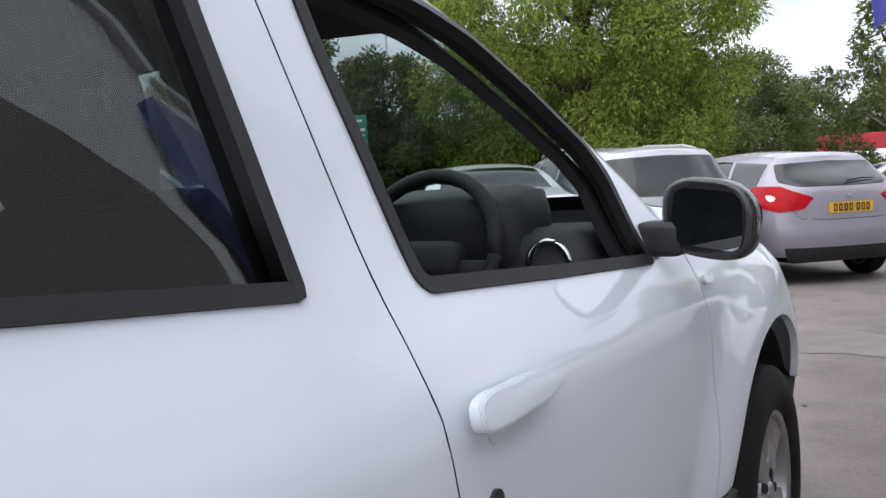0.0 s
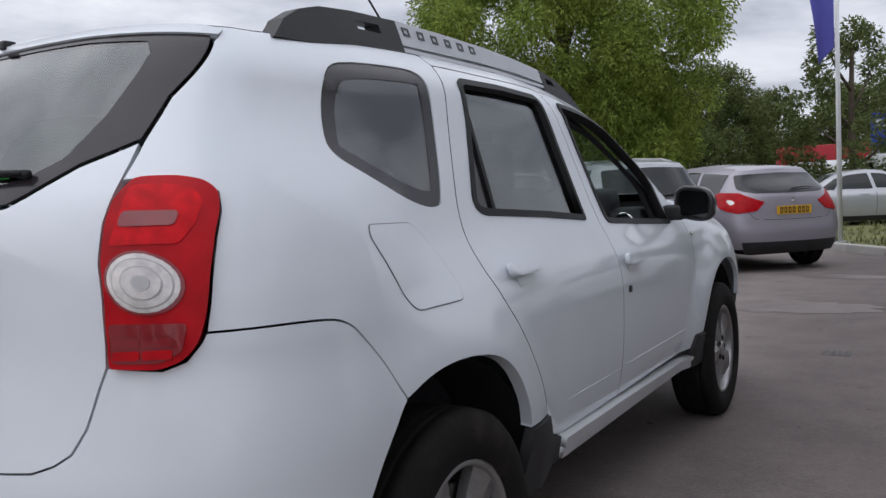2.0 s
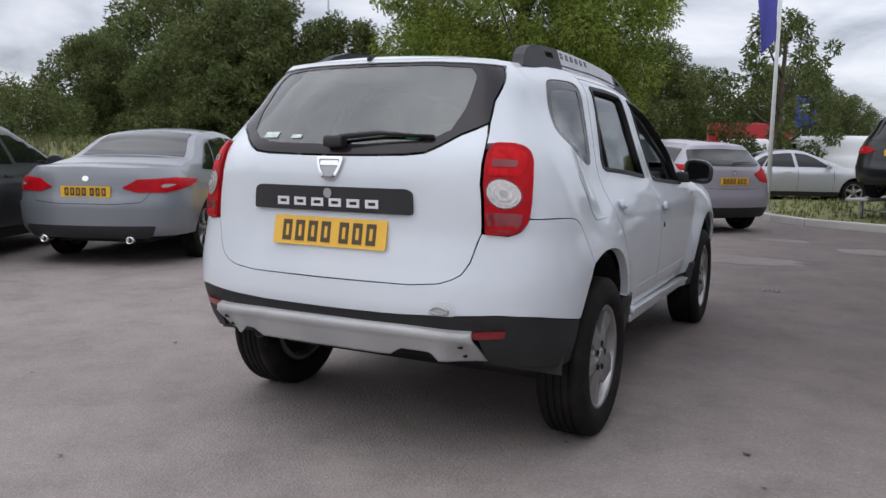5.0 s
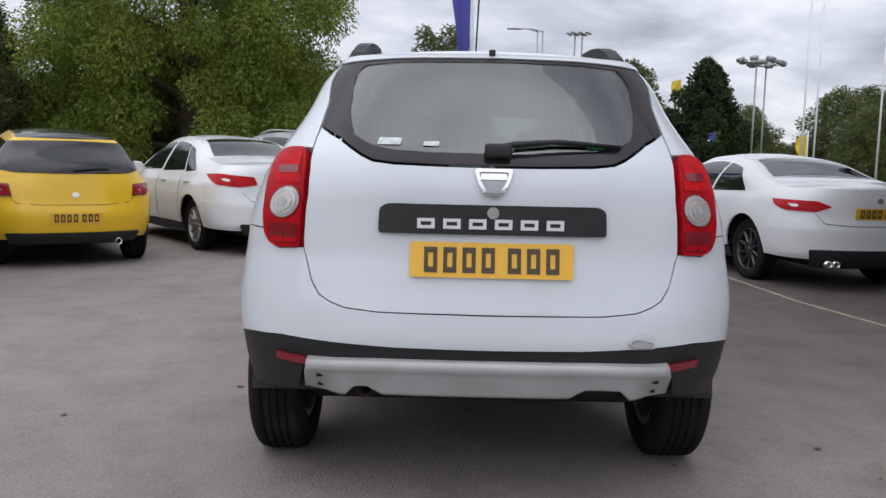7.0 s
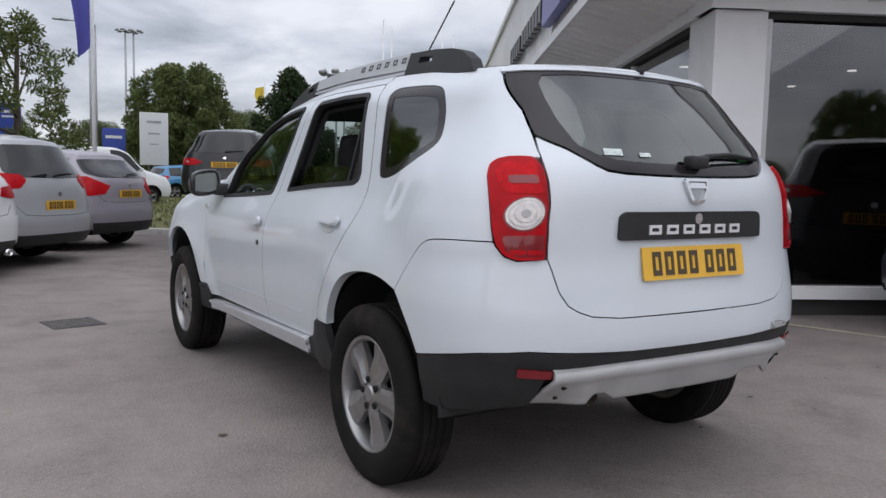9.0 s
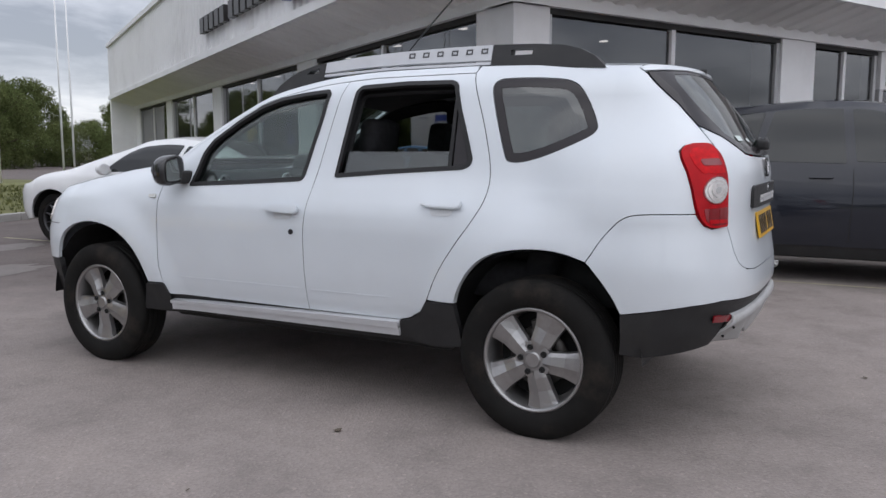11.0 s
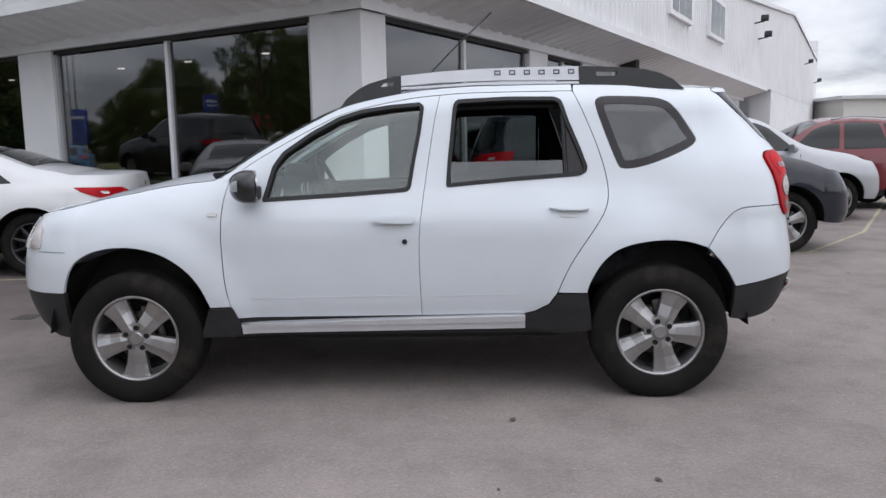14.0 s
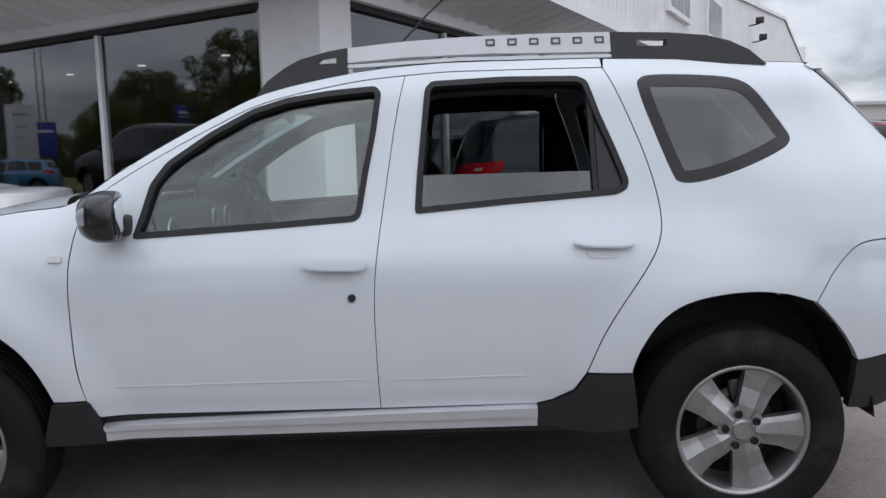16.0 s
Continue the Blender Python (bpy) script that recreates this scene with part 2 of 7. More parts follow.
def tube(bm, pts, r, seg=8, mi=0, r2=None):
    """A round bar along points."""
    rings = []
    n = len(pts)
    for i, p in enumerate(pts):
        a, b = Vector(pts[max(0, i - 1)]), Vector(pts[min(n - 1, i + 1)])
        d = (b - a).normalized()
        s = d.orthogonal().normalized() if abs(d.z) > 0.9 else d.cross(Vector((0, 0, 1))).normalized()
        t = d.cross(s)
        rr = r if r2 is None else r + (r2 - r) * i / (n - 1)
        rings.append([bm.verts.new(Vector(p) + rr * (math.cos(k * math.tau / seg) * s + math.sin(k * math.tau / seg) * t)) for k in range(seg)])
    for i in range(n - 1):
        for k in range(seg):
            f = bm.faces.new((rings[i][k], rings[i][(k + 1) % seg], rings[i + 1][(k + 1) % seg], rings[i + 1][k]))
            f.material_index = mi
    for ring in (rings[0][::-1], rings[-1]):
        bm.faces.new(ring).material_index = mi
    bm.normal_update()
    return bm


def lathe(bm, prof, seg=48, axis="x", mi=0, closed=True):
    """Turn (radius, along) pairs about the x axis."""
    rings = []
    for r, a in prof:
        ring = []
        for k in range(seg):
            th = k * math.tau / seg
            ring.append(bm.verts.new((a, r * math.cos(th), r * math.sin(th))))
        rings.append(ring)
    pairs = list(zip(rings, rings[1:])) + ([(rings[-1], rings[0])] if closed else [])
    for ra, rb in pairs:
        for k in range(seg):
            bm.faces.new((ra[k], rb[k], rb[(k + 1) % seg], ra[(k + 1) % seg])).material_index = mi
    bm.normal_update()
    return bm


def slab(bm, loops, to3, thick, mi=0):
    """A flat plate from outline loops (first outer, then holes) with thickness; to3 maps (a, b, depth) to space."""
    from mathutils import geometry
    tris = geometry.tessellate_polygon([[Vector((a, b, 0)) for a, b in lp] for lp in loops])
    flat = [p for lp in loops for p in lp]
    top = [bm.verts.new(to3(a, b, 0)) for a, b in flat]
    bot = [bm.verts.new(to3(a, b, thick)) for a, b in flat]
    for t in tris:
        for vs in ([top[i] for i in t], [bot[i] for i in reversed(t)]):
            try:
                bm.faces.new(vs).material_index = mi
            except ValueError:
                pass
    base = 0
    for lp in loops:
        k = len(lp)
        for i in range(k):
            j = (i + 1) % k
            ta, tb, bb, ba = (bm.verts.new(v.co) for v in (top[base + i], top[base + j], bot[base + j], bot[base + i]))
            bm.faces.new((ta, tb, bb, ba)).material_index = mi
        base += k
    bmesh.ops.recalc_face_normals(bm, faces=bm.faces)
    return bm


def clip_cell(poly, x0, x1, y0, y1):
    for axis, lim, sgn in ((0, x0, 1), (0, x1, -1), (1, y0, 1), (1, y1, -1)):
        out = []
        for i, p in enumerate(poly):
            q = poly[i - 1]
            ip, iq = sgn * (p[axis] - lim) >= -1e-9, sgn * (q[axis] - lim) >= -1e-9
            if ip != iq:
                t = (lim - q[axis]) / (p[axis] - q[axis])
                out.append((q[0] + t * (p[0] - q[0]), q[1] + t * (p[1] - q[1])))
            if ip:
                out.append(p)
        poly = out
        if len(poly) < 3:
            return []
    return poly


def area(poly):
    return 0.5 * sum(poly[i - 1][0] * p[1] - p[0] * poly[i - 1][1] for i, p in enumerate(poly))


def inside(p, poly):
    c = False
    for i, a in enumerate(poly):
        b = poly[i - 1]
        if (a[1] > p[1]) != (b[1] > p[1]) and p[0] < (b[0] - a[0]) * (p[1] - a[1]) / (b[1] - a[1]) + a[0]:
            c = not c
    return c


def smooth_loop(pts, r=0.02, seg=4):
    """Round the corners of a closed outline."""
    out = []
    n = len(pts)
    for i in range(n):
        p, a, b = Vector((*pts[i], 0)), Vector((*pts[i - 1], 0)), Vector((*pts[(i + 1) % n], 0))
        da, db = a - p, b - p
        k = min(r, da.length * 0.45, db.length * 0.45)
        s, e = p + da.normalized() * k, p + db.normalized() * k
        for j in range(seg + 1):
            t = j / seg
            v = (1 - t) ** 2 * s + 2 * t * (1 - t) * p + t * t * e
            out.append((v.x, v.y))
    return out


def inset(poly, d):
    """Move an outline inwards by d."""
    n = len(poly)
    sg = 1 if area(poly) > 0 else -1
    out = []
    for i in range(n):
        a, p, b = poly[i - 1], poly[i], poly[(i + 1) % n]
        e1 = Vector((p[0] - a[0], p[1] - a[1]))
        e2 = Vector((b[0] - p[0], b[1] - p[1]))
        if e1.length < 1e-6 or e2.length < 1e-6:
            out.append(p)
            continue
        e1.normalize(), e2.normalize()
        n1, n2 = Vector((-e1.y, e1.x)) * sg, Vector((-e2.y, e2.x)) * sg
        m = n1 + n2
        m = n1 if m.length < 1e-3 else m / max(0.35, m.length_squared / 2)
        out.append((p[0] + m.x * d, p[1] + m.y * d))
    return out


def densify(poly, step):
    out = []
    for i, p in enumerate(poly):
        q = poly[(i + 1) % len(poly)]
        k = max(1, int(math.hypot(q[0] - p[0], q[1] - p[1]) / step))
        out += [(p[0] + (q[0] - p[0]) * j / k, p[1] + (q[1] - p[1]) * j / k) for j in range(k)]
    return out


def panel(loops, to3, cell=0.05, depth=0.018, lift=0.0, sides=True, back=True, mi=(0, 0, 1), bm=None):
    """A curved sheet: outline loops in chart coordinates (outer, then holes), laid on the surface to3(a, b, off), with
    edges folded in by depth and a back face. Material slots: face, edge, back."""
    bm = bm or bmesh.new()
    lay_n = bm.verts.layers.float_vector.get("nrm") or bm.verts.layers.float_vector.new("nrm")
    loops = [densify(lp if (area(lp) > 0) == (k == 0) else lp[::-1], cell) for k, lp in enumerate(loops)]
    edges = [(lp[i - 1], p) for lp in loops for i, p in enumerate(lp)]
    xs, ys = [p[0] for p in loops[0]], [p[1] for p in loops[0]]
    x0, y0 = min(xs), min(ys)
    nx, ny = max(1, math.ceil((max(xs) - x0) / cell)), max(1, math.ceil((max(ys) - y0) / cell))
    sx, sy = (max(xs) - x0) / nx, (max(ys) - y0) / ny
    ev = sorted({round(p[0], 5) for lp in loops for p in lp} | {round(x0 + i * sx, 5) for i in range(nx + 1)})
    cuts = [ev[0]]
    for e in ev[1:]:
        if e - cuts[-1] > 4e-4:
            cuts.append(e)
    polys = []
    for xa, xb in zip(cuts, cuts[1:]):
        xm, hit = (xa + xb) / 2, []
        for p, q in edges:
            if (p[0] <= xm) != (q[0] <= xm):
                g = (q[1] - p[1]) / (q[0] - p[0])
                hit.append((p[1] + g * (xm - p[0]), p[1] + g * (xa - p[0]), p[1] + g * (xb - p[0])))
        hit.sort()
        for lo, hi in zip(hit[::2], hit[1::2]):
            quad = [(xa, lo[1]), (xb, lo[2]), (xb, hi[2]), (xa, hi[1])]
            j0, j1 = int((min(lo[1:]) - y0) / sy), int((max(hi[1:]) - y0) / sy)
            for j in range(max(0, j0), min(ny - 1, j1) + 1):
                pl = clip_cell(quad, xa - 1, xb + 1, y0 + j * sy, y0 + (j + 1) * sy)
                if len(pl) >= 3 and area(pl) > 1e-9:
                    polys.append(pl)

    def vert(p, off, sgn=1.0):
        v = bm.verts.new(to3(p[0], p[1], off))
        v[lay_n] = (Vector(to3(p[0], p[1], off + 0.006)) - v.co).normalized() * sgn
        return v

    def lay(off, flip, idx):
        seen = {}
        for pl in polys:
            vs = []
            for p in pl:
                key = (round(p[0] * 10000), round(p[1] * 10000))
                if key not in seen:
                    seen[key] = vert(p, off, -1.0 if flip else 1.0)
                if not vs or vs[-1] is not seen[key]:
                    vs.append(seen[key])
            if len(vs) > 1 and vs[0] is vs[-1]:
                vs.pop()
            if len(set(vs)) < 3 or len(set(vs)) != len(vs):
                continue
            try:
                bm.faces.new(vs[::-1] if flip else vs).material_index = idx
            except ValueError:
                pass

    lay(lift, False, mi[0])
    if back:
        lay(lift - depth, True, mi[2])
    if sides:
        for lp in loops:
            n = len(lp)
            a = [bm.verts.new(to3(p[0], p[1], lift)) for p in lp]
            c = [bm.verts.new(to3(p[0], p[1], lift - depth)) for p in lp]
            for i in range(n):
                j = (i + 1) % n
                bm.faces.new((a[i], c[i], c[j], a[j])).material_index = mi[1]
    bm.normal_update()
    return bm


# ---------------------------------------------------------------- car shells
class Shell:
    """The outer skin of a car. y runs forward from the rear axle, x to the right. The skin is a wrap (q, z): q is y along
    the flank, goes on round the rear corner to the rear middle (q = qr) and round the front corner to the nose (q = qf)."""

    def __init__(s, width, rear, front, top, yc, yn, n=2.6, flare=0.03, arches=((0.0, 0.335, 0.40), (2.673, 0.335, 0.40)), house=(1.02, 0.05), shoulder=0.06, lr=1.05, lf=1.1, haunch=0.0, square=0.0, nf=None):
        s.haunch, s.square, s.nf = haunch, square, nf or n
        s.width, s.rear, s.front, s.top = spline(width), spline(rear), spline(front), spline(top)
        s.yc, s.yn, s.n, s.flare, s.arches, s.house, s.shoulder = yc, yn, n, flare, arches, house, shoulder
        s.qr, s.qf, s.lr, s.lf = yc - lr, yn + lf, lr, lf
        s.memo, s.wid = {}, {}

    def nz(s, z):
        """How square the corners are in plan at a height."""
        return s.n + s.square * sstep(1.52, 1.24, z)

    def x(s, y, z):
        x = s.width(z)
        zb, tp = s.house
        x -= tp * sstep(0.5, -0.5, y) * sstep(zb, zb + 0.3, z)
        for ay, az, ar in s.arches:
            r = math.hypot(y - ay, (z - az) * 1.0)
            if z > az - 0.1:
                x += s.flare * (1 - sstep(ar + 0.03, ar + 0.24, r))
        if s.haunch:
            x += s.haunch * (sstep(0.10, -0.30, y) - 0.30 * sstep(0.75, 0.30, y) * sstep(-0.15, 0.15, y)) * math.exp(-(((z - 1.10) / 0.17) ** 2))
        zt = s.top(y)
        x -= s.shoulder * max(0.0, 1 - (zt - z) / 0.13) ** 2
        return x

    def at(s, q, z, off=0.0, side=1):
        key = (round(q, 5), round(z, 5))
        if key not in s.memo:
            e = 2e-3
            p = s._pt(q, z)
            nrm = (s._pt(q + e, z) - p).cross(s._pt(q, z + e) - p)
            s.memo[key] = (p, nrm.normalized() if nrm.length > 1e-14 else Vector((1, 0, 0)))
        p, nrm = s.memo[key]
        p = p + nrm * off
        return Vector((side * p.x, p.y, p.z))

    def _pt(s, q, z):
        if s.yc <= q <= s.yn:
            return Vector((s.x(q, z), q, z))
        if q < s.yc:
            y0, y1, f = s.yc, s.rear(z), (s.yc - q) / s.lr * math.pi / 2
        else:
            y0, y1, f = s.yn, s.front(z), (q - s.yn) / s.lf * math.pi / 2
        c, sn = math.cos(f), math.sin(f)
        e = s.nz(z) if q < s.yc else s.nf
        r = (abs(c) ** e + abs(sn) ** e) ** (-1 / e)
        return Vector((s.x(y0, z) * r * c, y0 + (y1 - y0) * r * sn, z))

    def qx(s, x, z):
        """q of the point of the tail that lies x off the middle."""
        k = min(0.9999, abs(x) / s.x(s.yc, z))
        e = s.nz(z)
        sn = (1 - k**e) ** (1 / e)
        return s.yc - math.atan2(sn, k) / (math.pi / 2) * s.lr

    def qy(s, y, z):
        """q of the point of the rear corner that lies at y."""
        if y >= s.yc:
            return y
        k = min(0.9999, (s.yc - y) / (s.yc - s.rear(z)))
        e = s.nz(z)
        return s.yc - math.atan2(k, (1 - k**e) ** (1 / e)) / (math.pi / 2) * s.lr

    def side(s, sd):
        """Chart of one flank; sd is 1 for the right, -1 for the left."""
        return (lambda a, b, off: s.at(a, b, off, 1)) if sd > 0 else (lambda a, b, off: s.at(-a, b, off, -1))

    def loop(s, pts, sd):
        return [(a, b) if sd > 0 else (-a, b) for a, b in pts]

    def tail(s):
        """Chart over the tail from side to side: a = 0 in the middle, + to the right."""
        return lambda a, b, off: s.at(s.qr + abs(a), b, off, 1 if a >= 0 else -1)

    def ta(s, x, z):
        return math.copysign(s.qx(x, z) - s.qr, x)

    def bridge(s, qa, qb, crown, steps=24, cols=14, lift=0.0, inner=1.0, drop=0.0, thick=0.0):
        """A sheet across from flank to flank along the top edge, from q = qa to qb."""
        rows = []
        for i in range(steps + 1):
            q = qa + (qb - qa) * i / steps
            z = s.top(q) + 0.0
            p = s.at(q, z)
            row = []
            for j in range(cols + 1):
                u = (2 * j / cols - 1) * inner
                k = 1 - abs(u) ** 2.3
                cy, cz = crown(q)
                row.append((p.x * u, p.y + cy * k, p.z + cz * k + lift - drop))
            rows.append(row)
        return rows


def sheet(rows, bm=None, mi=0, flip=False, thick=0.0):
    bm = bm or bmesh.new()
    vs = [[bm.verts.new(p) for p in r] for r in rows]
    for a, b in zip(vs, vs[1:]):
        for k in range(len(a) - 1):
            f = (a[k], a[k + 1], b[k + 1], b[k])
            try:
                bm.faces.new(f[::-1] if flip else f).material_index = mi
            except ValueError:
                pass
    bm.normal_update()
    return bm


# ---------------------------------------------------------------- wheels
WHEELS = {}


def wheel_meshes(r, w, rim, spokes, style, rim_mat):
    """Meshes of a wheel about the x axis, outer face towards +x, shared by all wheels of one kind."""
    key = (r, w, rim, spokes, style, rim_mat.name)
    if key in WHEELS:
        return WHEELS[key]
    h = w / 2
    tyre = bmesh.new()
    prof = [(rim, h * 0.80), (rim + 0.012, h * 0.93), (rim + (r - rim) * 0.45, h * 1.02), (r - 0.035, h * 0.97), (r - 0.014, h * 0.86), (r - 0.003, h * 0.74)]
    gro = []
    for c in (0.42, 0.14, -0.14, -0.42):
        gro += [(r, h * (c + 0.055)), (r - 0.009, h * (c + 0.045)), (r - 0.009, h * (c - 0.045)), (r, h * (c - 0.055))]
    prof = prof + gro + [(a, -b) for a, b in reversed(prof)]
    lathe(tyre, prof, 64)
    rm = bmesh.new()
    f = h * 0.80
    lathe(rm, [(rim + 0.004, f + 0.004), (rim - 0.006, f + 0.008), (rim - 0.014, f - 0.004), (rim - 0.020, f - 0.05), (rim - 0.03, -f), (rim + 0.004, -f)], 64)
    sp = bmesh.new()
    fo = f - 0.004
    for k in range(spokes):
        th = k * math.tau / spokes + math.pi / 2
        if style == "star":
            sects = [(0.045, 0.036, 0.0), (0.080, 0.048, 0.001), (rim * 0.62, 0.056, -0.008), (rim * 0.84, 0.070, -0.005), (rim - 0.008, 0.088, -0.002)]
        elif style == "thin":
            sects = [(0.04, 0.022, -0.004), (rim * 0.5, 0.016, -0.012), (rim * 0.85, 0.014, -0.006), (rim - 0.010, 0.017, 0.0)]
        else:
            sects = [(0.04, 0.032, -0.004), (rim * 0.5, 0.026, -0.012), (rim * 0.85, 0.032, -0.006), (rim - 0.010, 0.040, 0.0)]
        prev = None
        for rr, hw, dx in sects:
            ring = []
            for a, b in ((-hw, -0.036), (-hw * 0.95, -0.014), (-hw * 0.62, -0.010), (-hw * 0.10, 0.002), (hw * 0.62, -0.004), (hw * 0.95, -0.010), (hw, -0.036)):
                y, z = rr * math.cos(th) - a * math.sin(th), rr * math.sin(th) + a * math.cos(th)
                ring.append(sp.verts.new((fo + dx + b, y, z)))
            if prev:
                for i in range(6):
                    sp.faces.new((prev[i], ring[i], ring[i + 1], prev[i + 1]))
            prev = ring
    lathe(sp, [(0.001, fo + 0.004), (0.03, fo + 0.005), (0.036, fo - 0.002), (0.08, fo - 0.008), (0.085, fo - 0.04), (0.001, fo - 0.05)], 28, closed=False)
    bmesh.ops.recalc_face_normals(sp, faces=sp.faces)
    nuts = bmesh.new()
    lathe(nuts, [(0.0135, 0.0), (0.0135, 0.004), (0.009, 0.006), (0.0085, 0.002), (0.001, 0.002)], 10, closed=False)
    disc = bmesh.new()
    lathe(disc, [(0.05, fo - 0.07), (0.13, fo - 0.07), (0.13, fo - 0.085), (0.05, fo - 0.085)], 40)
    box(disc, (fo - 0.075, 0.09, 0.07), (0.05, 0.06, 0.10), rot=(-38, 0, 0), bevel=0.008)
    back = bmesh.new()
    lathe(back, [(0.001, fo - 0.12), (rim - 0.03, fo - 0.12), (rim - 0.03, fo - 0.125), (0.001, fo - 0.125)], 32, closed=False)
    out = []
    for nm, bm, mt in (("tyre", tyre, M_RUBBER), ("rim", rm, rim_mat), ("spokes", sp, rim_mat), ("wheel_nut", nuts, M_SHADOW), ("brake_disc", disc, M_DISC), ("backing_plate", back, M_SHADOW)):
        me = bpy.data.meshes.new(nm)
        bm.to_mesh(me)
        bm.free()
        me.materials.append(mt)
        for p in me.polygons:
            p.use_smooth = nm in ("rim", "brake_disc")
        out.append((nm, me))
    # smooth tyre except its grooves
    for p in out[0][1].polygons:
        p.use_smooth = p.area > 1.2e-4 and abs(p.normal.x) > 0.05
    WHEELS[key] = out
    return out


def add_wheel(car, x, y, r=0.335, w=0.215, rim=0.213, spokes=5, style="star", rim_mat=None, turn=0.0, steer=0.0, z=None, side=None):
    rim_mat = rim_mat or M_ALLOY
    sd = side or (1 if x > 0 else -1)
    hub = None
    for nm, me in wheel_meshes(r, w, rim, spokes, style, rim_mat):
        ob = new("wheel" if nm == "tyre" else nm, me)
        if hub is None:
            hub = ob
            ob.parent = car
            ob.matrix_local = pose(x, y, r - 0.004 if z is None else z, 0, 0, (0 if sd > 0 else 180) + steer) @ pose(0, 0, 0, turn, 0, 0)
        else:
            ob.parent = hub
            if nm == "wheel_nut":
                fo = w * 0.4 - 0.006
                for k in range(5):
                    th = k * math.tau / 5 + math.pi / 2 + math.pi / 5
                    nut = ob if k == 0 else new("wheel_nut", me)
                    nut.parent = hub
                    nut.location = (fo, 0.056 * math.cos(th), 0.056 * math.sin(th))
    return hub


# ---------------------------------------------------------------- plates
def number_plate(parent, to3, w=0.52, h=0.111, groups=(4, 3), mt=None):
    """A plate with plain bars for its characters; to3 maps (across, up, out) to space."""
    bm = bmesh.new()
    lp = smooth_loop([(-w / 2, -h / 2), (w / 2, -h / 2), (w / 2, h / 2), (-w / 2, h / 2)], 0.008, 2)
    slab(bm, [lp], lambda a, b, d: to3(a, b, 0.006 - d), 0.006)
    pl = part("number_plate", bm, mt or M_PLATE, parent, "yellow rear number plate", smooth=False)
    n = sum(groups)
    cw, gap, sp = 0.050 * w / 0.52, 0.011 * w / 0.52, 0.033 * w / 0.52
    total = n * cw + (n - 2) * gap + sp
    x = -total / 2
    for gi, g in enumerate(groups):
        for k in range(g):
            ch = bmesh.new()
            slab(ch, [[(x + 0.08 * cw, -0.36 * h), (x + 0.92 * cw, -0.36 * h), (x + 0.92 * cw, 0.36 * h), (x + 0.08 * cw, 0.36 * h)], [(x + 0.34 * cw, -0.2 * h), (x + 0.66 * cw, -0.2 * h), (x + 0.66 * cw, 0.2 * h), (x + 0.34 * cw, 0.2 * h)]], lambda a, b, d: to3(a, b, 0.0085 - d), 0.002)
            part("plate_bar", ch, M_INK, pl, smooth=False)
            x += cw + gap
        x += sp - gap
    return pl


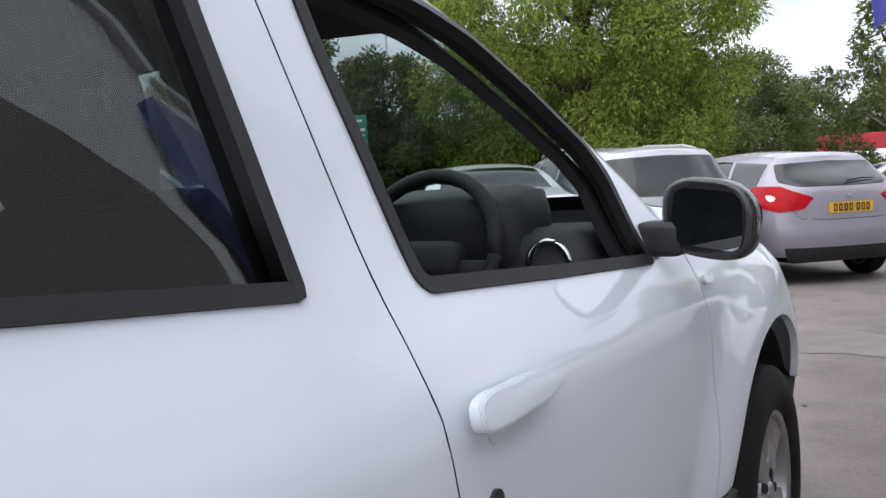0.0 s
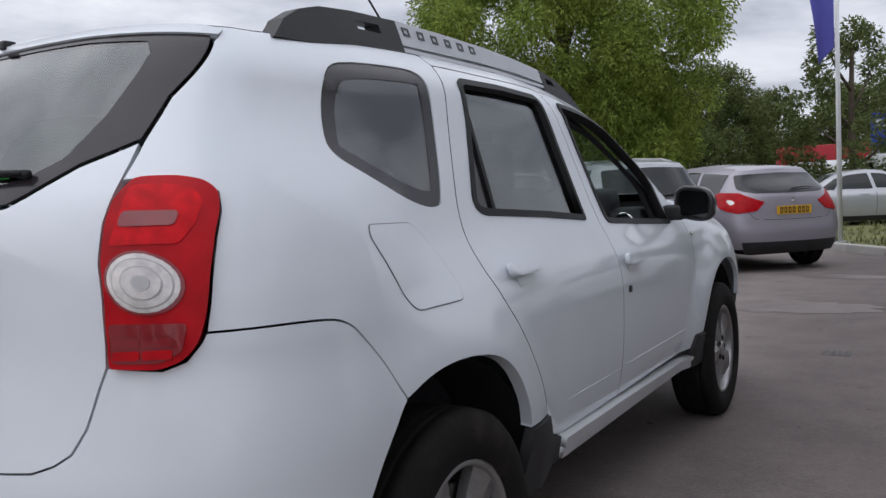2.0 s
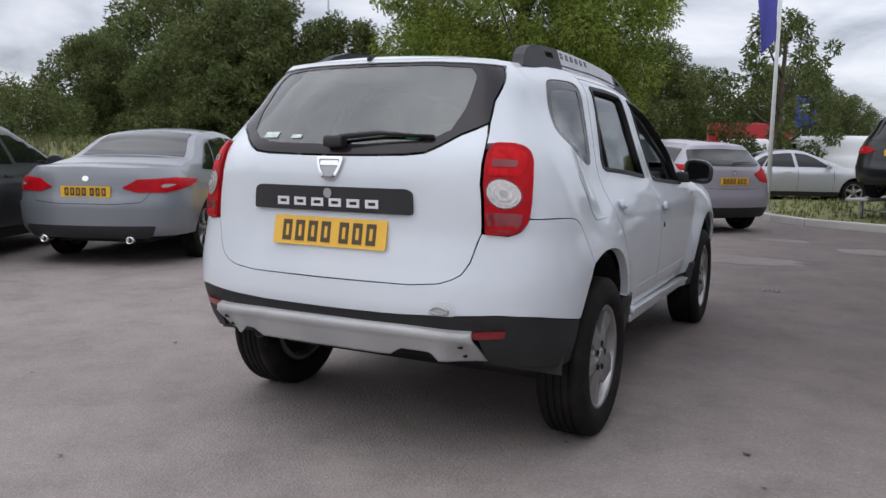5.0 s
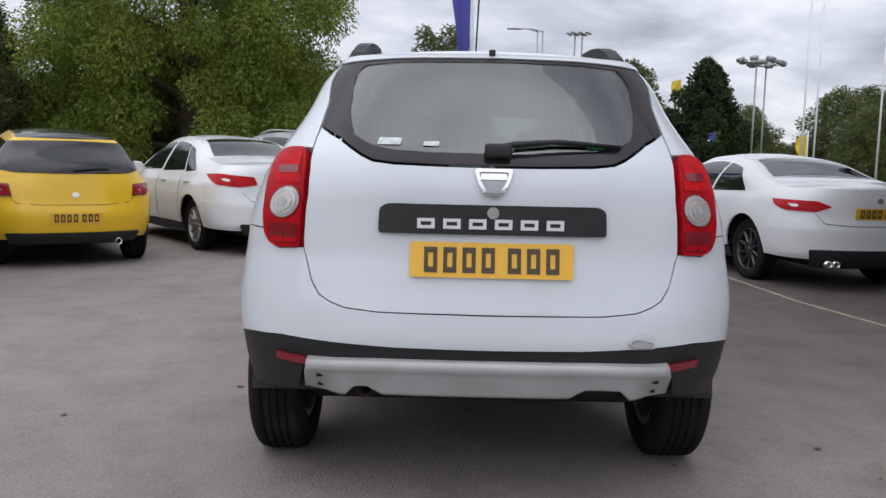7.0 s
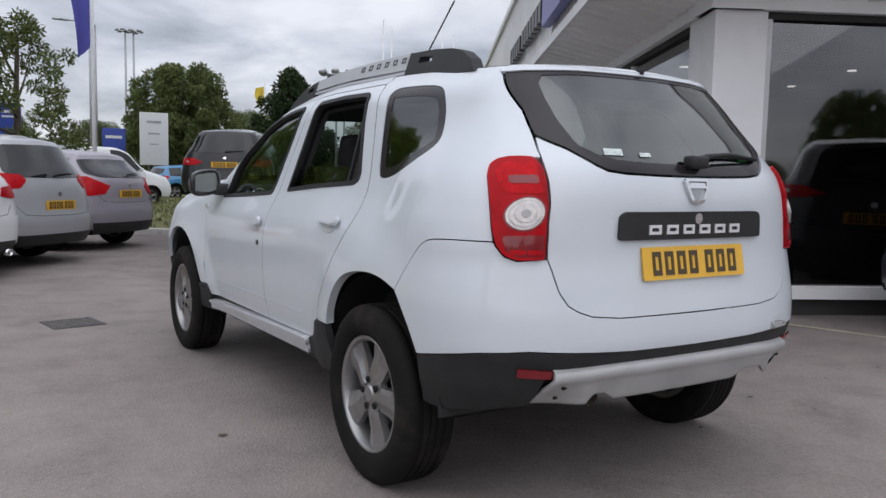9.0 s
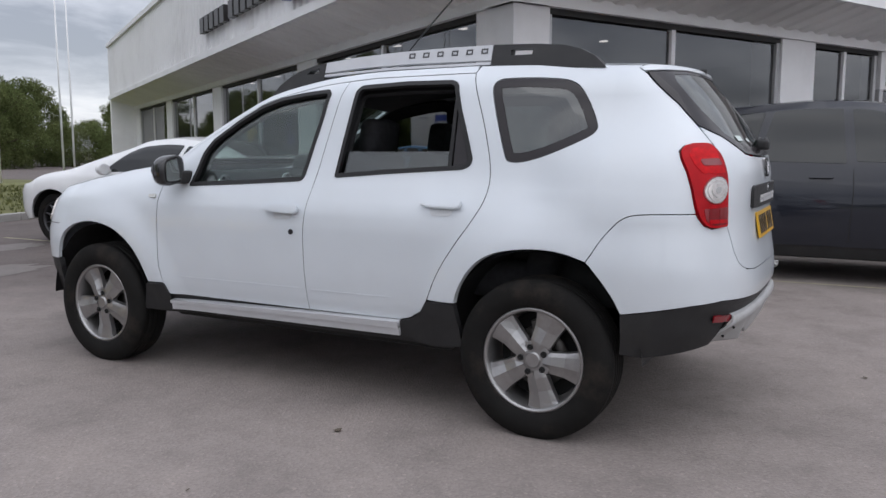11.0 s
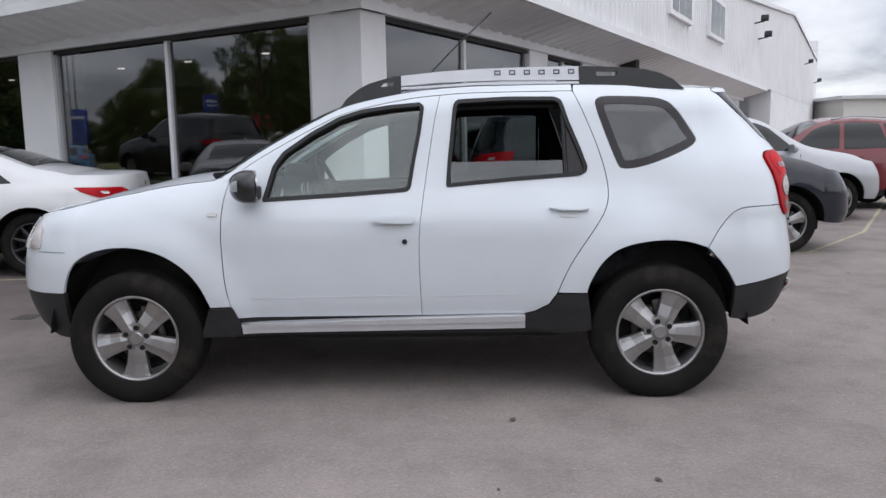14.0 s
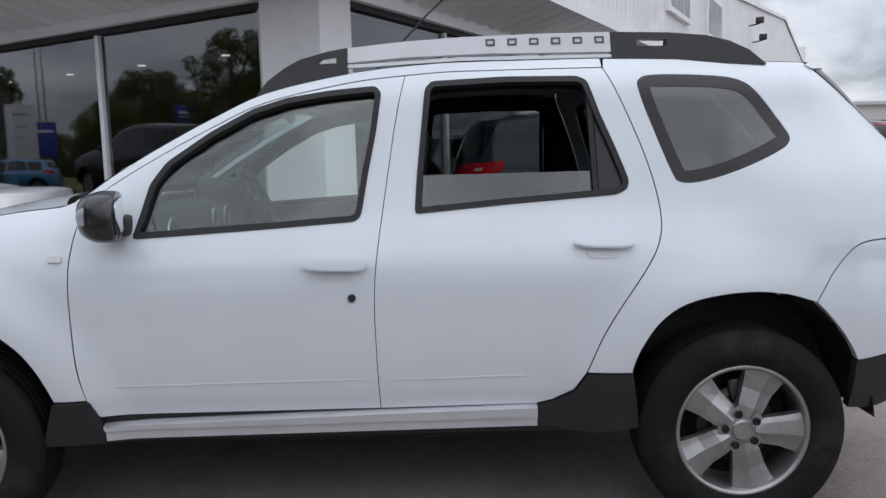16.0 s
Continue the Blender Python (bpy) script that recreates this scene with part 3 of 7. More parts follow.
# ---------------------------------------------------------------- ground
def asphalt_material():
    m = bpy.data.materials.new("worn_asphalt")
    m.use_nodes = True
    nt = m.node_tree
    n, l = nt.nodes.new, nt.links.new
    b = nt.nodes["Principled BSDF"]
    tc = n("ShaderNodeTexCoord")

    def nz(scale, detail=6, rough=0.6):
        t = n("ShaderNodeTexNoise")
        t.inputs["Scale"].default_value = scale
        t.inputs["Detail"].default_value = detail
        t.inputs["Roughness"].default_value = rough
        l(tc.outputs["Object"], t.inputs["Vector"])
        return t

    def ramp(src, stops):
        r = n("ShaderNodeValToRGB")
        e = r.color_ramp.elements
        e[0].position, e[0].color = stops[0][0], (*stops[0][1], 1)
        e[1].position, e[1].color = stops[-1][0], (*stops[-1][1], 1)
        for p, c in stops[1:-1]:
            e.new(p).color = (*c, 1)
        l(src, r.inputs[0])
        return r.outputs[0]

    def mixc(kind, fac, a, c):
        x = n("ShaderNodeMix")
        x.data_type = "RGBA"
        x.blend_type = kind
        x.inputs[0].default_value = fac
        l(a, x.inputs[6])
        l(c, x.inputs[7])
        return x.outputs[2]

    base = ramp(nz(0.35, 5).outputs["Fac"], [(0.3, (0.222, 0.193, 0.180)), (0.7, (0.282, 0.247, 0.231))])
    mid = ramp(nz(2.2, 7, 0.65).outputs["Fac"], [(0.32, (0.80, 0.80, 0.80)), (0.5, (1, 1, 1)), (0.68, (1.14, 1.13, 1.12))])
    vo = n("ShaderNodeTexVoronoi")
    vo.inputs["Scale"].default_value = 95
    l(tc.outputs["Object"], vo.inputs["Vector"])
    grit = ramp(vo.outputs["Color"], [(0.0, (0.72, 0.72, 0.72)), (0.85, (1.12, 1.12, 1.12)), (1.0, (1.55, 1.5, 1.45))])
    c = mixc("MULTIPLY", 1.0, base, mid)
    c = mixc("MULTIPLY", 0.55, c, grit)
    stain = ramp(nz(0.9, 8, 0.7).outputs["Fac"], [(0.60, (1, 1, 1)), (0.72, (0.68, 0.67, 0.66))])
    c = mixc("MULTIPLY", 0.7, c, stain)
    # base colour darkened over the lane ahead of the showroom, with noisy edges
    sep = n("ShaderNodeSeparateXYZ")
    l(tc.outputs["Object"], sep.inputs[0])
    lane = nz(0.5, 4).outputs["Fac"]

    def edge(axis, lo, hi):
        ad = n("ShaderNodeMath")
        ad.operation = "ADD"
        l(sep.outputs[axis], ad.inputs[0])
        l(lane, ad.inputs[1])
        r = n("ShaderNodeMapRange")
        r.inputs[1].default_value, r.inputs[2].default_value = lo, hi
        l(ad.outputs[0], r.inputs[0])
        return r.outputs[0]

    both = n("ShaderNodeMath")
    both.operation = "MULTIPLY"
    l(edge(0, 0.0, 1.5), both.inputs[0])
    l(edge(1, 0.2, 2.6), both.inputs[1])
    lane_dark = n("ShaderNodeMix")
    lane_dark.data_type, lane_dark.blend_type = "RGBA", "MULTIPLY"
    l(both.outputs[0], lane_dark.inputs[0])
    l(c, lane_dark.inputs[6])
    lane_dark.inputs[7].default_value = (0.56, 0.545, 0.55, 1)
    c = lane_dark.outputs[2]
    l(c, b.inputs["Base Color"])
    b.inputs["Specular IOR Level"].default_value = 0.22
    rr = n("ShaderNodeMapRange")
    rr.inputs[3].default_value, rr.inputs[4].default_value = 0.62, 0.92
    l(nz(1.3, 6).outputs["Fac"], rr.inputs[0])
    l(rr.outputs[0], b.inputs["Roughness"])
    bp = n("ShaderNodeBump")
    bp.inputs["Strength"].default_value = 0.55
    bp.inputs["Distance"].default_value = 0.006
    l(vo.outputs["Distance"], bp.inputs["Height"])
    l(bp.outputs[0], b.inputs["Normal"])
    return m


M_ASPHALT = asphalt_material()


def build_ground():
    rows = []
    xs = [-600, -150, -60] + [x * 2.0 for x in range(-20, 21)] + [60, 150, 600]
    for y in xs:
        rows.append([(x, y, 0.0) for x in xs])
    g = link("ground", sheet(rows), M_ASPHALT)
    tagged(g, "worn grey-brown asphalt forecourt with stains", "ground", kind="structure")


build_ground()


# ---------------------------------------------------------------- the white SUV
M_EXH = mat("rusty_exhaust_steel", (0.06, 0.045, 0.035), rough=0.7, metal=0.5, var=0.3, scale=30)
M_RAILMARK = mat("rail_mark_grey", (0.07, 0.07, 0.075), rough=0.5)
# body white greyed down: paints the shade inside handle and towing recesses
M_RECESS_SHADE = mat("recess_shade_paint", (0.60, 0.62, 0.64), rough=0.35, coat=0.5)
M_LOCK = mat("lock_steel", (0.05, 0.05, 0.055), rough=0.3, metal=0.6)
M_SILL = mat("sill_silver", (0.56, 0.57, 0.59), rough=0.35, metal=0.2, coat=0.3, var=0.05)
M_MIRROR = mat("mirror_silver", (0.8, 0.82, 0.83), rough=0.02, metal=1.0)
M_HOUSING = mat("mirror_housing", (0.02, 0.02, 0.021), rough=0.22, coat=0.4)
M_CAP = mat("mirror_cap_grey", (0.33, 0.34, 0.36), rough=0.3, coat=0.5)
M_RAIL = mat("rail_silver", (0.50, 0.51, 0.53), rough=0.4, metal=0.3, var=0.05)
M_REARGLASS = glass("rear_window_glass", (0.40, 0.46, 0.44), base=0.14)
M_DARKTINT = glass("dark_tinted_glass", (0.30, 0.345, 0.335), base=0.12)
M_SCREEN = glass("windscreen_glass", (0.46, 0.53, 0.51), base=0.06)
M_BAR = mat("bright_bar_chrome", (0.82, 0.82, 0.83), rough=0.3, metal=0.35)


def chaikin(pts, times=2):
    """An open line with its corners cut; its ends stay."""
    for _ in range(times):
        out = [pts[0]]
        for (a, b), (c, d) in zip(pts, pts[1:]):
            out += [(0.75 * a + 0.25 * c, 0.75 * b + 0.25 * d), (0.25 * a + 0.75 * c, 0.25 * b + 0.75 * d)]
        pts = out + [pts[-1]]
    return pts


def round_loop(pts, times=2):
    for _ in range(times):
        pts = [q for (a, b), (c, d) in zip(pts, pts[1:] + pts[:1]) for q in ((0.75 * a + 0.25 * c, 0.75 * b + 0.25 * d), (0.25 * a + 0.75 * c, 0.25 * b + 0.75 * d))]
    return pts


def build_suv():
    car = tagged(new("suv"), "white compact SUV with silver roof rails, two windows lowered", "car")
    sh = Shell(
        width=[(0.20, 0.775), (0.30, 0.80), (0.43, 0.824), (0.5, 0.842), (0.65, 0.858), (0.82, 0.862), (0.92, 0.852), (1.0, 0.822), (1.09, 0.781), (1.3, 0.712), (1.5, 0.648), (1.6, 0.605)],
        rear=[(0.30, -0.64), (0.40, -0.718), (0.48, -0.768), (0.56, -0.793), (0.62, -0.813), (0.70, -0.808), (0.8, -0.793), (0.95, -0.778), (1.1, -0.778), (1.18, -0.765), (1.3, -0.69), (1.45, -0.585), (1.56, -0.49)],
        front=[(0.3, 3.30), (0.42, 3.44), (0.6, 3.49), (0.8, 3.46), (0.95, 3.36), (1.1, 3.2)],
        top=[(-1.30, 1.570), (-0.6, 1.570), (-0.25, 1.574), (-0.13, 1.580), (0.45, 1.598), (0.89, 1.597), (1.19, 1.579), (1.4, 1.546), (1.6, 1.498), (1.76, 1.425), (1.94, 1.33), (2.1, 1.235), (2.22, 1.155), (2.28, 1.132), (2.39, 1.122), (2.54, 1.102), (2.7, 1.072), (2.85, 1.045), (2.95, 1.022), (3.3, 0.985), (3.6, 0.955), (4.05, 0.94)],
        yc=-0.25, yn=2.95, n=2.5, flare=0.036, arches=((0.0, 0.335, 0.42), (2.673, 0.335, 0.42)), house=(1.16, 0.048), shoulder=0.058, haunch=0.05, square=0.6, nf=2.15,
    )
    qx, qy = sh.qx, sh.qy
    pm = [M_WHITE, M_WHITE, M_TRIM]
    dm = [M_WHITE, M_SEAL, M_TRIM]
    seam_a = [(2.154, 0.43), (2.177, 0.491), (2.199, 0.61), (2.21, 0.754), (2.212, 0.867), (2.207, 1.006), (2.186, 1.12)]
    seam_b = [(1.098, 1.55), (1.129, 1.414), (1.165, 1.186), (1.194, 0.991), (1.212, 0.826), (1.21, 0.626), (1.204, 0.43)]
    seam_c = [(0.408, 1.56), (0.378, 1.487), (0.314, 1.328), (0.265, 1.172), (0.248, 1.06), (0.262, 0.978), (0.308, 0.897), (0.379, 0.8), (0.462, 0.674), (0.516, 0.545)]
    sill_c = [(0.557, 0.486), (0.627, 0.447), (0.684, 0.433)]
    f_arch = [(3.045, 0.576), (3.004, 0.678), (2.942, 0.746), (2.852, 0.793), (2.722, 0.811), (2.608, 0.800), (2.496, 0.764), (2.386, 0.685), (2.321, 0.596), (2.281, 0.492)]
    r_arch = [(0.37, 0.543), (0.349, 0.615), (0.282, 0.720), (0.184, 0.783), (0.018, 0.809), (-0.121, 0.802), (-0.225, 0.768)]
    r_arch2 = [(-0.225, 0.768), (-0.332, 0.664), (-0.393, 0.571)]
    seam_a, seam_b, seam_c, f_arch, r_arch, r_arch2 = [chaikin(s) for s in (seam_a, seam_b, seam_c, f_arch, r_arch, r_arch2)]
    w_front = [(2.005, 1.025), (1.988, 1.086), (1.957, 1.198), (1.907, 1.269), (1.765, 1.367), (1.622, 1.443), (1.506, 1.478), (1.36, 1.499), (1.201, 1.511), (1.182, 1.49), (1.201, 1.357), (1.23, 1.215), (1.253, 1.082), (1.27, 1.064), (1.615, 1.044)]
    w_rear = [(1.069, 1.083), (1.059, 1.213), (1.043, 1.355), (1.027, 1.499), (1.006, 1.522), (0.751, 1.532), (0.505, 1.528), (0.474, 1.513), (0.439, 1.402), (0.388, 1.273), (0.352, 1.173), (0.359, 1.145), (0.394, 1.129), (0.762, 1.107)]
    w_quart = round_loop([(0.304, 1.492), (0.286, 1.525), (0.231, 1.534), (0.031, 1.527), (-0.073, 1.510), (-0.130, 1.454), (-0.205, 1.32), (-0.206, 1.291), (-0.172, 1.262), (-0.019, 1.195), (0.11, 1.158), (0.181, 1.159), (0.199, 1.182), (0.256, 1.342)])
    topd = lambda ya, yb, n, d: [(ya + (yb - ya) * i / n, sh.top(ya + (yb - ya) * i / n) - d) for i in range(n + 1)]
    # gate edge: half width of the tailgate by height
    g_edge = [(0.533, 1.55), (0.543, 1.53), (0.561, 1.4), (0.577, 1.311), (0.592, 1.235), (0.596, 1.16), (0.599, 1.09), (0.609, 0.99), (0.612, 0.914), (0.600, 0.88), (0.581, 0.81), (0.554, 0.766), (0.52, 0.745), (0.47, 0.728), (0.36, 0.718)]
    lamp_out = [(qx(x, z), z) for x, z in ((0.632, 1.238), (0.668, 1.237), (0.698, 1.228), (0.722, 1.208), (0.738, 1.176), (0.748, 1.13), (0.756, 1.06), (0.758, 0.990), (0.752, 0.950), (0.733, 0.920), (0.700, 0.906))]
    cut = chaikin([(qx(0.757, 0.966), 0.966), (-0.50, 0.966), (-0.40, 0.955), (-0.335, 0.905), (-0.275, 0.845), (-0.225, 0.768)])

    for sd in (1, -1):
        ch = sh.side(sd)
        lab = "right" if sd > 0 else "left"
        lp = lambda pts: sh.loop(pts, sd)
        # front wing with bumper corner
        q1 = sh.qf
        poly = [(2.173, 0.492)] + [p for p in seam_a if p[1] > 0.55] + [(2.19, 1.15)] + topd(2.235, q1, 40, 0.0) + [(q1, 0.575), (3.5, 0.573)] + f_arch
        part("front_wing", panel([inset(lp(poly), 0.003)], ch, 0.045, 0.02), pm, car)
        poly = seam_a + topd(2.165, 1.115, 22, 0.036) + seam_b
        door = part("front_door", panel([inset(lp(poly), 0.0014), smooth_loop(lp(w_front), 0.012, 2)], ch, 0.04, 0.035, mi=(0, 1, 2)), dm, car)
        poly = [(1.204, 0.43)] + seam_b[::-1][1:] + topd(1.085, 0.425, 14, 0.036) + seam_c + sill_c
        rdoor = part("rear_door", panel([inset(lp(poly), 0.0014), smooth_loop(lp(w_rear), 0.012, 2)], ch, 0.04, 0.035, mi=(0, 1, 2)), dm, car)
        poly = topd(2.23, 0.41, 40, 0.0) + topd(0.41, 2.23, 40, 0.033)
        part("roof_side", panel([lp(poly)], ch, 0.06, 0.03), pm, car)
        poly = seam_c[::-1] + topd(0.40, qx(0.533, 1.55), 16, 0.0) + [(qx(x, z), z) for x, z in g_edge[:5]] + lamp_out[:8] + cut + r_arch[::-1] + [(0.37, 0.545)]
        poly = [p for i, p in enumerate(poly) if i == 0 or math.dist(p, poly[i - 1]) > 1e-4]
        quarter = part("rear_wing", panel([inset(lp(poly), 0.0025), lp(w_quart)], ch, 0.04, 0.035), pm, car)
        # window seals and panes
        for nm, w, dr, skip in (("front_window", w_front, door, sd > 0), ("rear_window", w_rear, rdoor, False)):
            o = smooth_loop(lp(w), 0.012, 2)
            part("window_seal", panel([inset(o, -0.003), inset(o, 0.017)], ch, 0.06, 0.02, lift=0.004, mi=(0, 0, 0)), M_SEAL, dr, "black rubber window seal")
            part("window_trim", panel([inset(o, -0.055), inset(o, 0.014)], ch, 0.08, 0.02, lift=-0.045, mi=(0, 0, 0)), M_TRIM, dr)
            if skip:
                continue
            if nm == "rear_window" and sd < 0:
                # lowered pane
                low = clip_cell(inset(o, 0.006), -9, 9, 0, 1.212)
                part("window_pane", panel([low], ch, 0.06, 0.004, lift=-0.018, mi=(0, 0, 0)), M_TINT, dr, "half-lowered tinted pane")
            else:
                part("window_pane", panel([inset(o, 0.006)], ch, 0.06, 0.004, lift=-0.016, mi=(0, 0, 0)), M_GLASS if nm == "front_window" else M_TINT, dr, "tinted pane")
        # divider bar of the rear door window and its black corner
        bar = [(0.478, 1.50), (0.462, 1.50), (0.452, 1.125), (0.470, 1.122)]
        part("window_divider", panel([lp(bar)], ch, 0.1, 0.02, lift=-0.004, mi=(0, 0, 0)), M_SEAL, rdoor)
        corner = [(0.455, 1.45), (0.39, 1.28), (0.355, 1.17), (0.365, 1.145), (0.448, 1.125)]
        part("fixed_corner_pane", panel([lp(corner)], ch, 0.1, 0.006, lift=-0.012, mi=(0, 0, 0)), M_FRIT, rdoor, "black fixed corner pane")
        o = inset(lp(w_quart), 0.003)
        inn = inset(lp(w_quart), 0.042)
        part("pane_border", panel([o, inn], ch, 0.05, 0.006, lift=-0.003, mi=(0, 0, 0)), M_FRIT, quarter, "black printed glass border")
        part("quarter_pane", panel([inset(lp(w_quart), 0.040)], ch, 0.06, 0.004, lift=-0.004, mi=(0, 0, 0)), M_DARKTINT, quarter, "dark tinted quarter pane")
        # handles, lock, repeater
        for dr, y0, y1, z0 in ((door, 1.239, 1.441, 0.921), (rdoor, 0.36, 0.556, 0.968)):
            hp = smooth_loop([(y0 - 0.006, z0 - 0.014), (y0 + 0.03, z0 - 0.020), (y1 - 0.05, z0 - 0.016), (y1, z0 - 0.006), (y1 - 0.002, z0 + 0.008), (y1 - 0.07, z0 + 0.023), (y0 + 0.02, z0 + 0.023), (y0 - 0.006, z0 + 0.015)], 0.014, 3)
            hd = bmesh.new()
            for lf, ins in ((0.0310, 0.0045), (0.0298, 0.002), (0.0275, 0.0)):
                panel([inset(lp(hp), ins)], ch, 0.03, 0.014, lift=lf, mi=(0, 0, 0), bm=hd)
            part("door_handle", hd, M_WHITE, dr)
            # flat greyer panel, the finger hollow's shade put into its colour
            rc = smooth_loop([(y0 + 0.045, z0 - 0.044), (y1 - 0.05, z0 - 0.044), (y1 - 0.04, z0 + 0.005), (y0 + 0.035, z0 + 0.005)], 0.018, 4)
            part("handle_recess_shade", panel([lp(rc)], ch, 0.03, 0.002, lift=0.0025, mi=(0, 0, 0)), M_RECESS_SHADE, dr)
        lk = [(1.283 + 0.0135 * math.cos(k * math.tau / 16), 0.816 + 0.0135 * math.sin(k * math.tau / 16)) for k in range(16)]
        part("door_lock", panel([lp(lk)], ch, 0.05, 0.006, lift=0.005, mi=(0, 0, 0)), M_LOCK, door, "dark round door lock")
        rp = smooth_loop([(2.231, 0.953), (2.282, 0.955), (2.284, 0.972), (2.233, 0.975)], 0.009, 3)
        part("side_repeater", panel([lp(rp)], ch, 0.03, 0.008, lift=0.008, mi=(0, 0, 0)), M_AMBER, car, "clear oval side repeater lamp")
        # pressed line low on the doors
        for dr, ya, yb in ((door, 2.08, 1.25), (rdoor, 1.17, 0.72)):
            ln = [(ya, 0.532), (yb, 0.536), (yb, 0.5395), (ya, 0.5355)]
            part("door_crease", panel([lp(ln)], ch, 0.08, 0.003, lift=0.0018, mi=(0, 0, 0)), M_WHITE, dr)
        # sill strip and lower trims
        sb = bmesh.new()
        panel([lp([(2.135, 0.402), (2.13, 0.388), (0.678, 0.398), (0.678, 0.432), (1.2, 0.424)])], ch, 0.08, 0.05, lift=0.030, mi=(0, 0, 0), bm=sb)
        part("sill_strip", sb, M_SILL, car, "pale silver sill strip")
        part("sill_lip", panel([lp([(2.13, 0.387), (2.13, 0.352), (0.678, 0.362), (0.678, 0.397)])], ch, 0.08, 0.04, lift=0.022, mi=(0, 0, 0)), M_SILL, car)
        # black strip that colours in the shade below and behind the sill strip
        part("sill", panel([lp([(2.3, 0.425), (0.4, 0.425), (0.4, 0.325), (2.3, 0.325)])], ch, 0.1, 0.02, lift=-0.012, mi=(0, 0, 0)), M_BLACK, car, "black strip for the shade under the silver sill strip")
        part("wing_trim", panel([lp([(2.283, 0.489), (2.168, 0.489), (2.14, 0.42), (2.125, 0.345), (2.34, 0.335), (2.31, 0.42)])], ch, 0.05, 0.03, lift=0.012, mi=(0, 0, 0)), M_BLACK, car)
        part("rear_sill_trim", panel([lp([(0.68, 0.430), (0.62, 0.444), (0.552, 0.482), (0.511, 0.541), (0.368, 0.541), (0.352, 0.45), (0.34, 0.35), (0.5, 0.335), (0.68, 0.360)])], ch, 0.05, 0.03, lift=0.010, mi=(0, 0, 0)), M_BLACK, car)
        part("front_lower_bumper", panel([lp([(3.047, 0.572), (q1, 0.572), (q1, 0.36), (3.2, 0.335), (3.05, 0.335), (3.052, 0.45)])], ch, 0.06, 0.03, lift=-0.004, mi=(0, 0, 0)), M_BLACK, car, "black lower front bumper")
        hl = smooth_loop([(3.22, 0.80), (3.25, 0.90), (3.42, 0.955), (3.62, 0.93), (3.72, 0.84), (3.6, 0.79)], 0.03, 3)
        part("headlamp", panel([lp(hl)], ch, 0.05, 0.02, lift=0.008, mi=(0, 0, 0)), M_LENS, car, "clear headlamp")
        part("bumper_joint", panel([lp([(3.02, 0.786), (3.24, 0.786), (3.24, 0.789), (3.02, 0.789)])], ch, 0.1, 0.003, lift=0.0015, mi=(0, 0, 0)), M_SEAL, car)
        # arch liners
        for ay in (0.0, 2.673):
            bm = bmesh.new()
            rows = []
            for i in range(25):
                th = math.radians(2 + i * 176 / 24)
                rr = 0.455 - 0.03 * abs(math.sin(th * 3)) * 0.2
                rows.append([(sd * x, ay + rr * math.cos(th), 0.345 + rr * math.sin(th)) for x in (0.845, 0.7, 0.52)])
            sheet(rows, bm)
            rows = [[(sd * 0.52, ay + k * 0.46 * math.cos(math.radians(2 + i * 176 / 24)), 0.345 + k * 0.46 * math.sin(math.radians(2 + i * 176 / 24))) for k in (0.0, 1.0)] for i in range(25)]
            sheet(rows, bm)
            part("wheel_arch_liner", bm, M_BLACK, car)
        # wheels
        for ay in (0.0, 2.673):
            add_wheel(car, sd * 0.79, ay, r=0.345, rim=0.222, turn=(26 if ay == 0.0 else 20) if sd > 0 else (49 if ay == 0.0 else 32), z=0.337)
        # tail lamp
        pts = [(sh.qr + abs(sh.ta(x, z)), z) for x, z in ((0.612, 1.236), (0.600, 1.2), (0.601, 1.16), (0.604, 1.09), (0.614, 0.99), (0.618, 0.92), (0.624, 0.910))]
        lp2 = lamp_out[::-1]
        poly = smooth_loop([(p[0], p[1]) for p in pts] + lp2, 0.012, 2)
        poly = [p for i, p in enumerate(poly) if math.dist(p, poly[i - 1]) > 1e-4]
        poly = inset(lp(poly), 0.003)
        lamp = part("tail_lamp", panel([poly], ch, 0.022, 0.05, lift=0.012, mi=(0, 0, 0)), M_RED, car, "tall red tail lamp")
        cz, cx = 1.056, 0.672
        for rr, lf, m in ((0.055, 0.0145, M_REDDARK), (0.050, 0.0160, M_LENS), (0.043, 0.0172, M_SATIN), (0.041, 0.0184, M_LENS), (0.029, 0.0196, M_SATIN), (0.027, 0.0208, M_LENS), (0.013, 0.0220, M_SATIN)):
            c = [(qx(cx + rr * math.cos(k * math.tau / 24), cz), cz + rr * math.sin(k * math.tau / 24)) for k in range(24)]
            part("lamp_lens" if m is M_LENS else "lamp_ring", panel([lp(c)], ch, 0.03, 0.004, lift=lf, mi=(0, 0, 0)), m, lamp, "clear round reversing lens" if m is M_LENS else "")
        # cells of the lower lens, the bright upper chamber and the dark band across it
        for nm, zs, m, lf in (
            ("upper_chamber", ((0.618, 1.120), (0.712, 1.118), (0.722, 1.150), (0.716, 1.190), (0.695, 1.212), (0.655, 1.220), (0.618, 1.218)), M_REDCELL, 0.0140),
            ("lamp_band", ((0.625, 1.150), (0.700, 1.148), (0.698, 1.172), (0.625, 1.176)), M_REDDARK, 0.0160),
            ("lower_lens", ((0.628, 0.922), (0.700, 0.920), (0.730, 0.938), (0.735, 0.985), (0.622, 0.990)), M_REDDARK, 0.0140),
        ):
            lq = smooth_loop(lp([(qx(x, z), z) for x, z in zs]), 0.008, 2)
            part(nm, panel([lq], ch, 0.03, 0.003, lift=lf, mi=(0, 0, 0)), m, lamp)
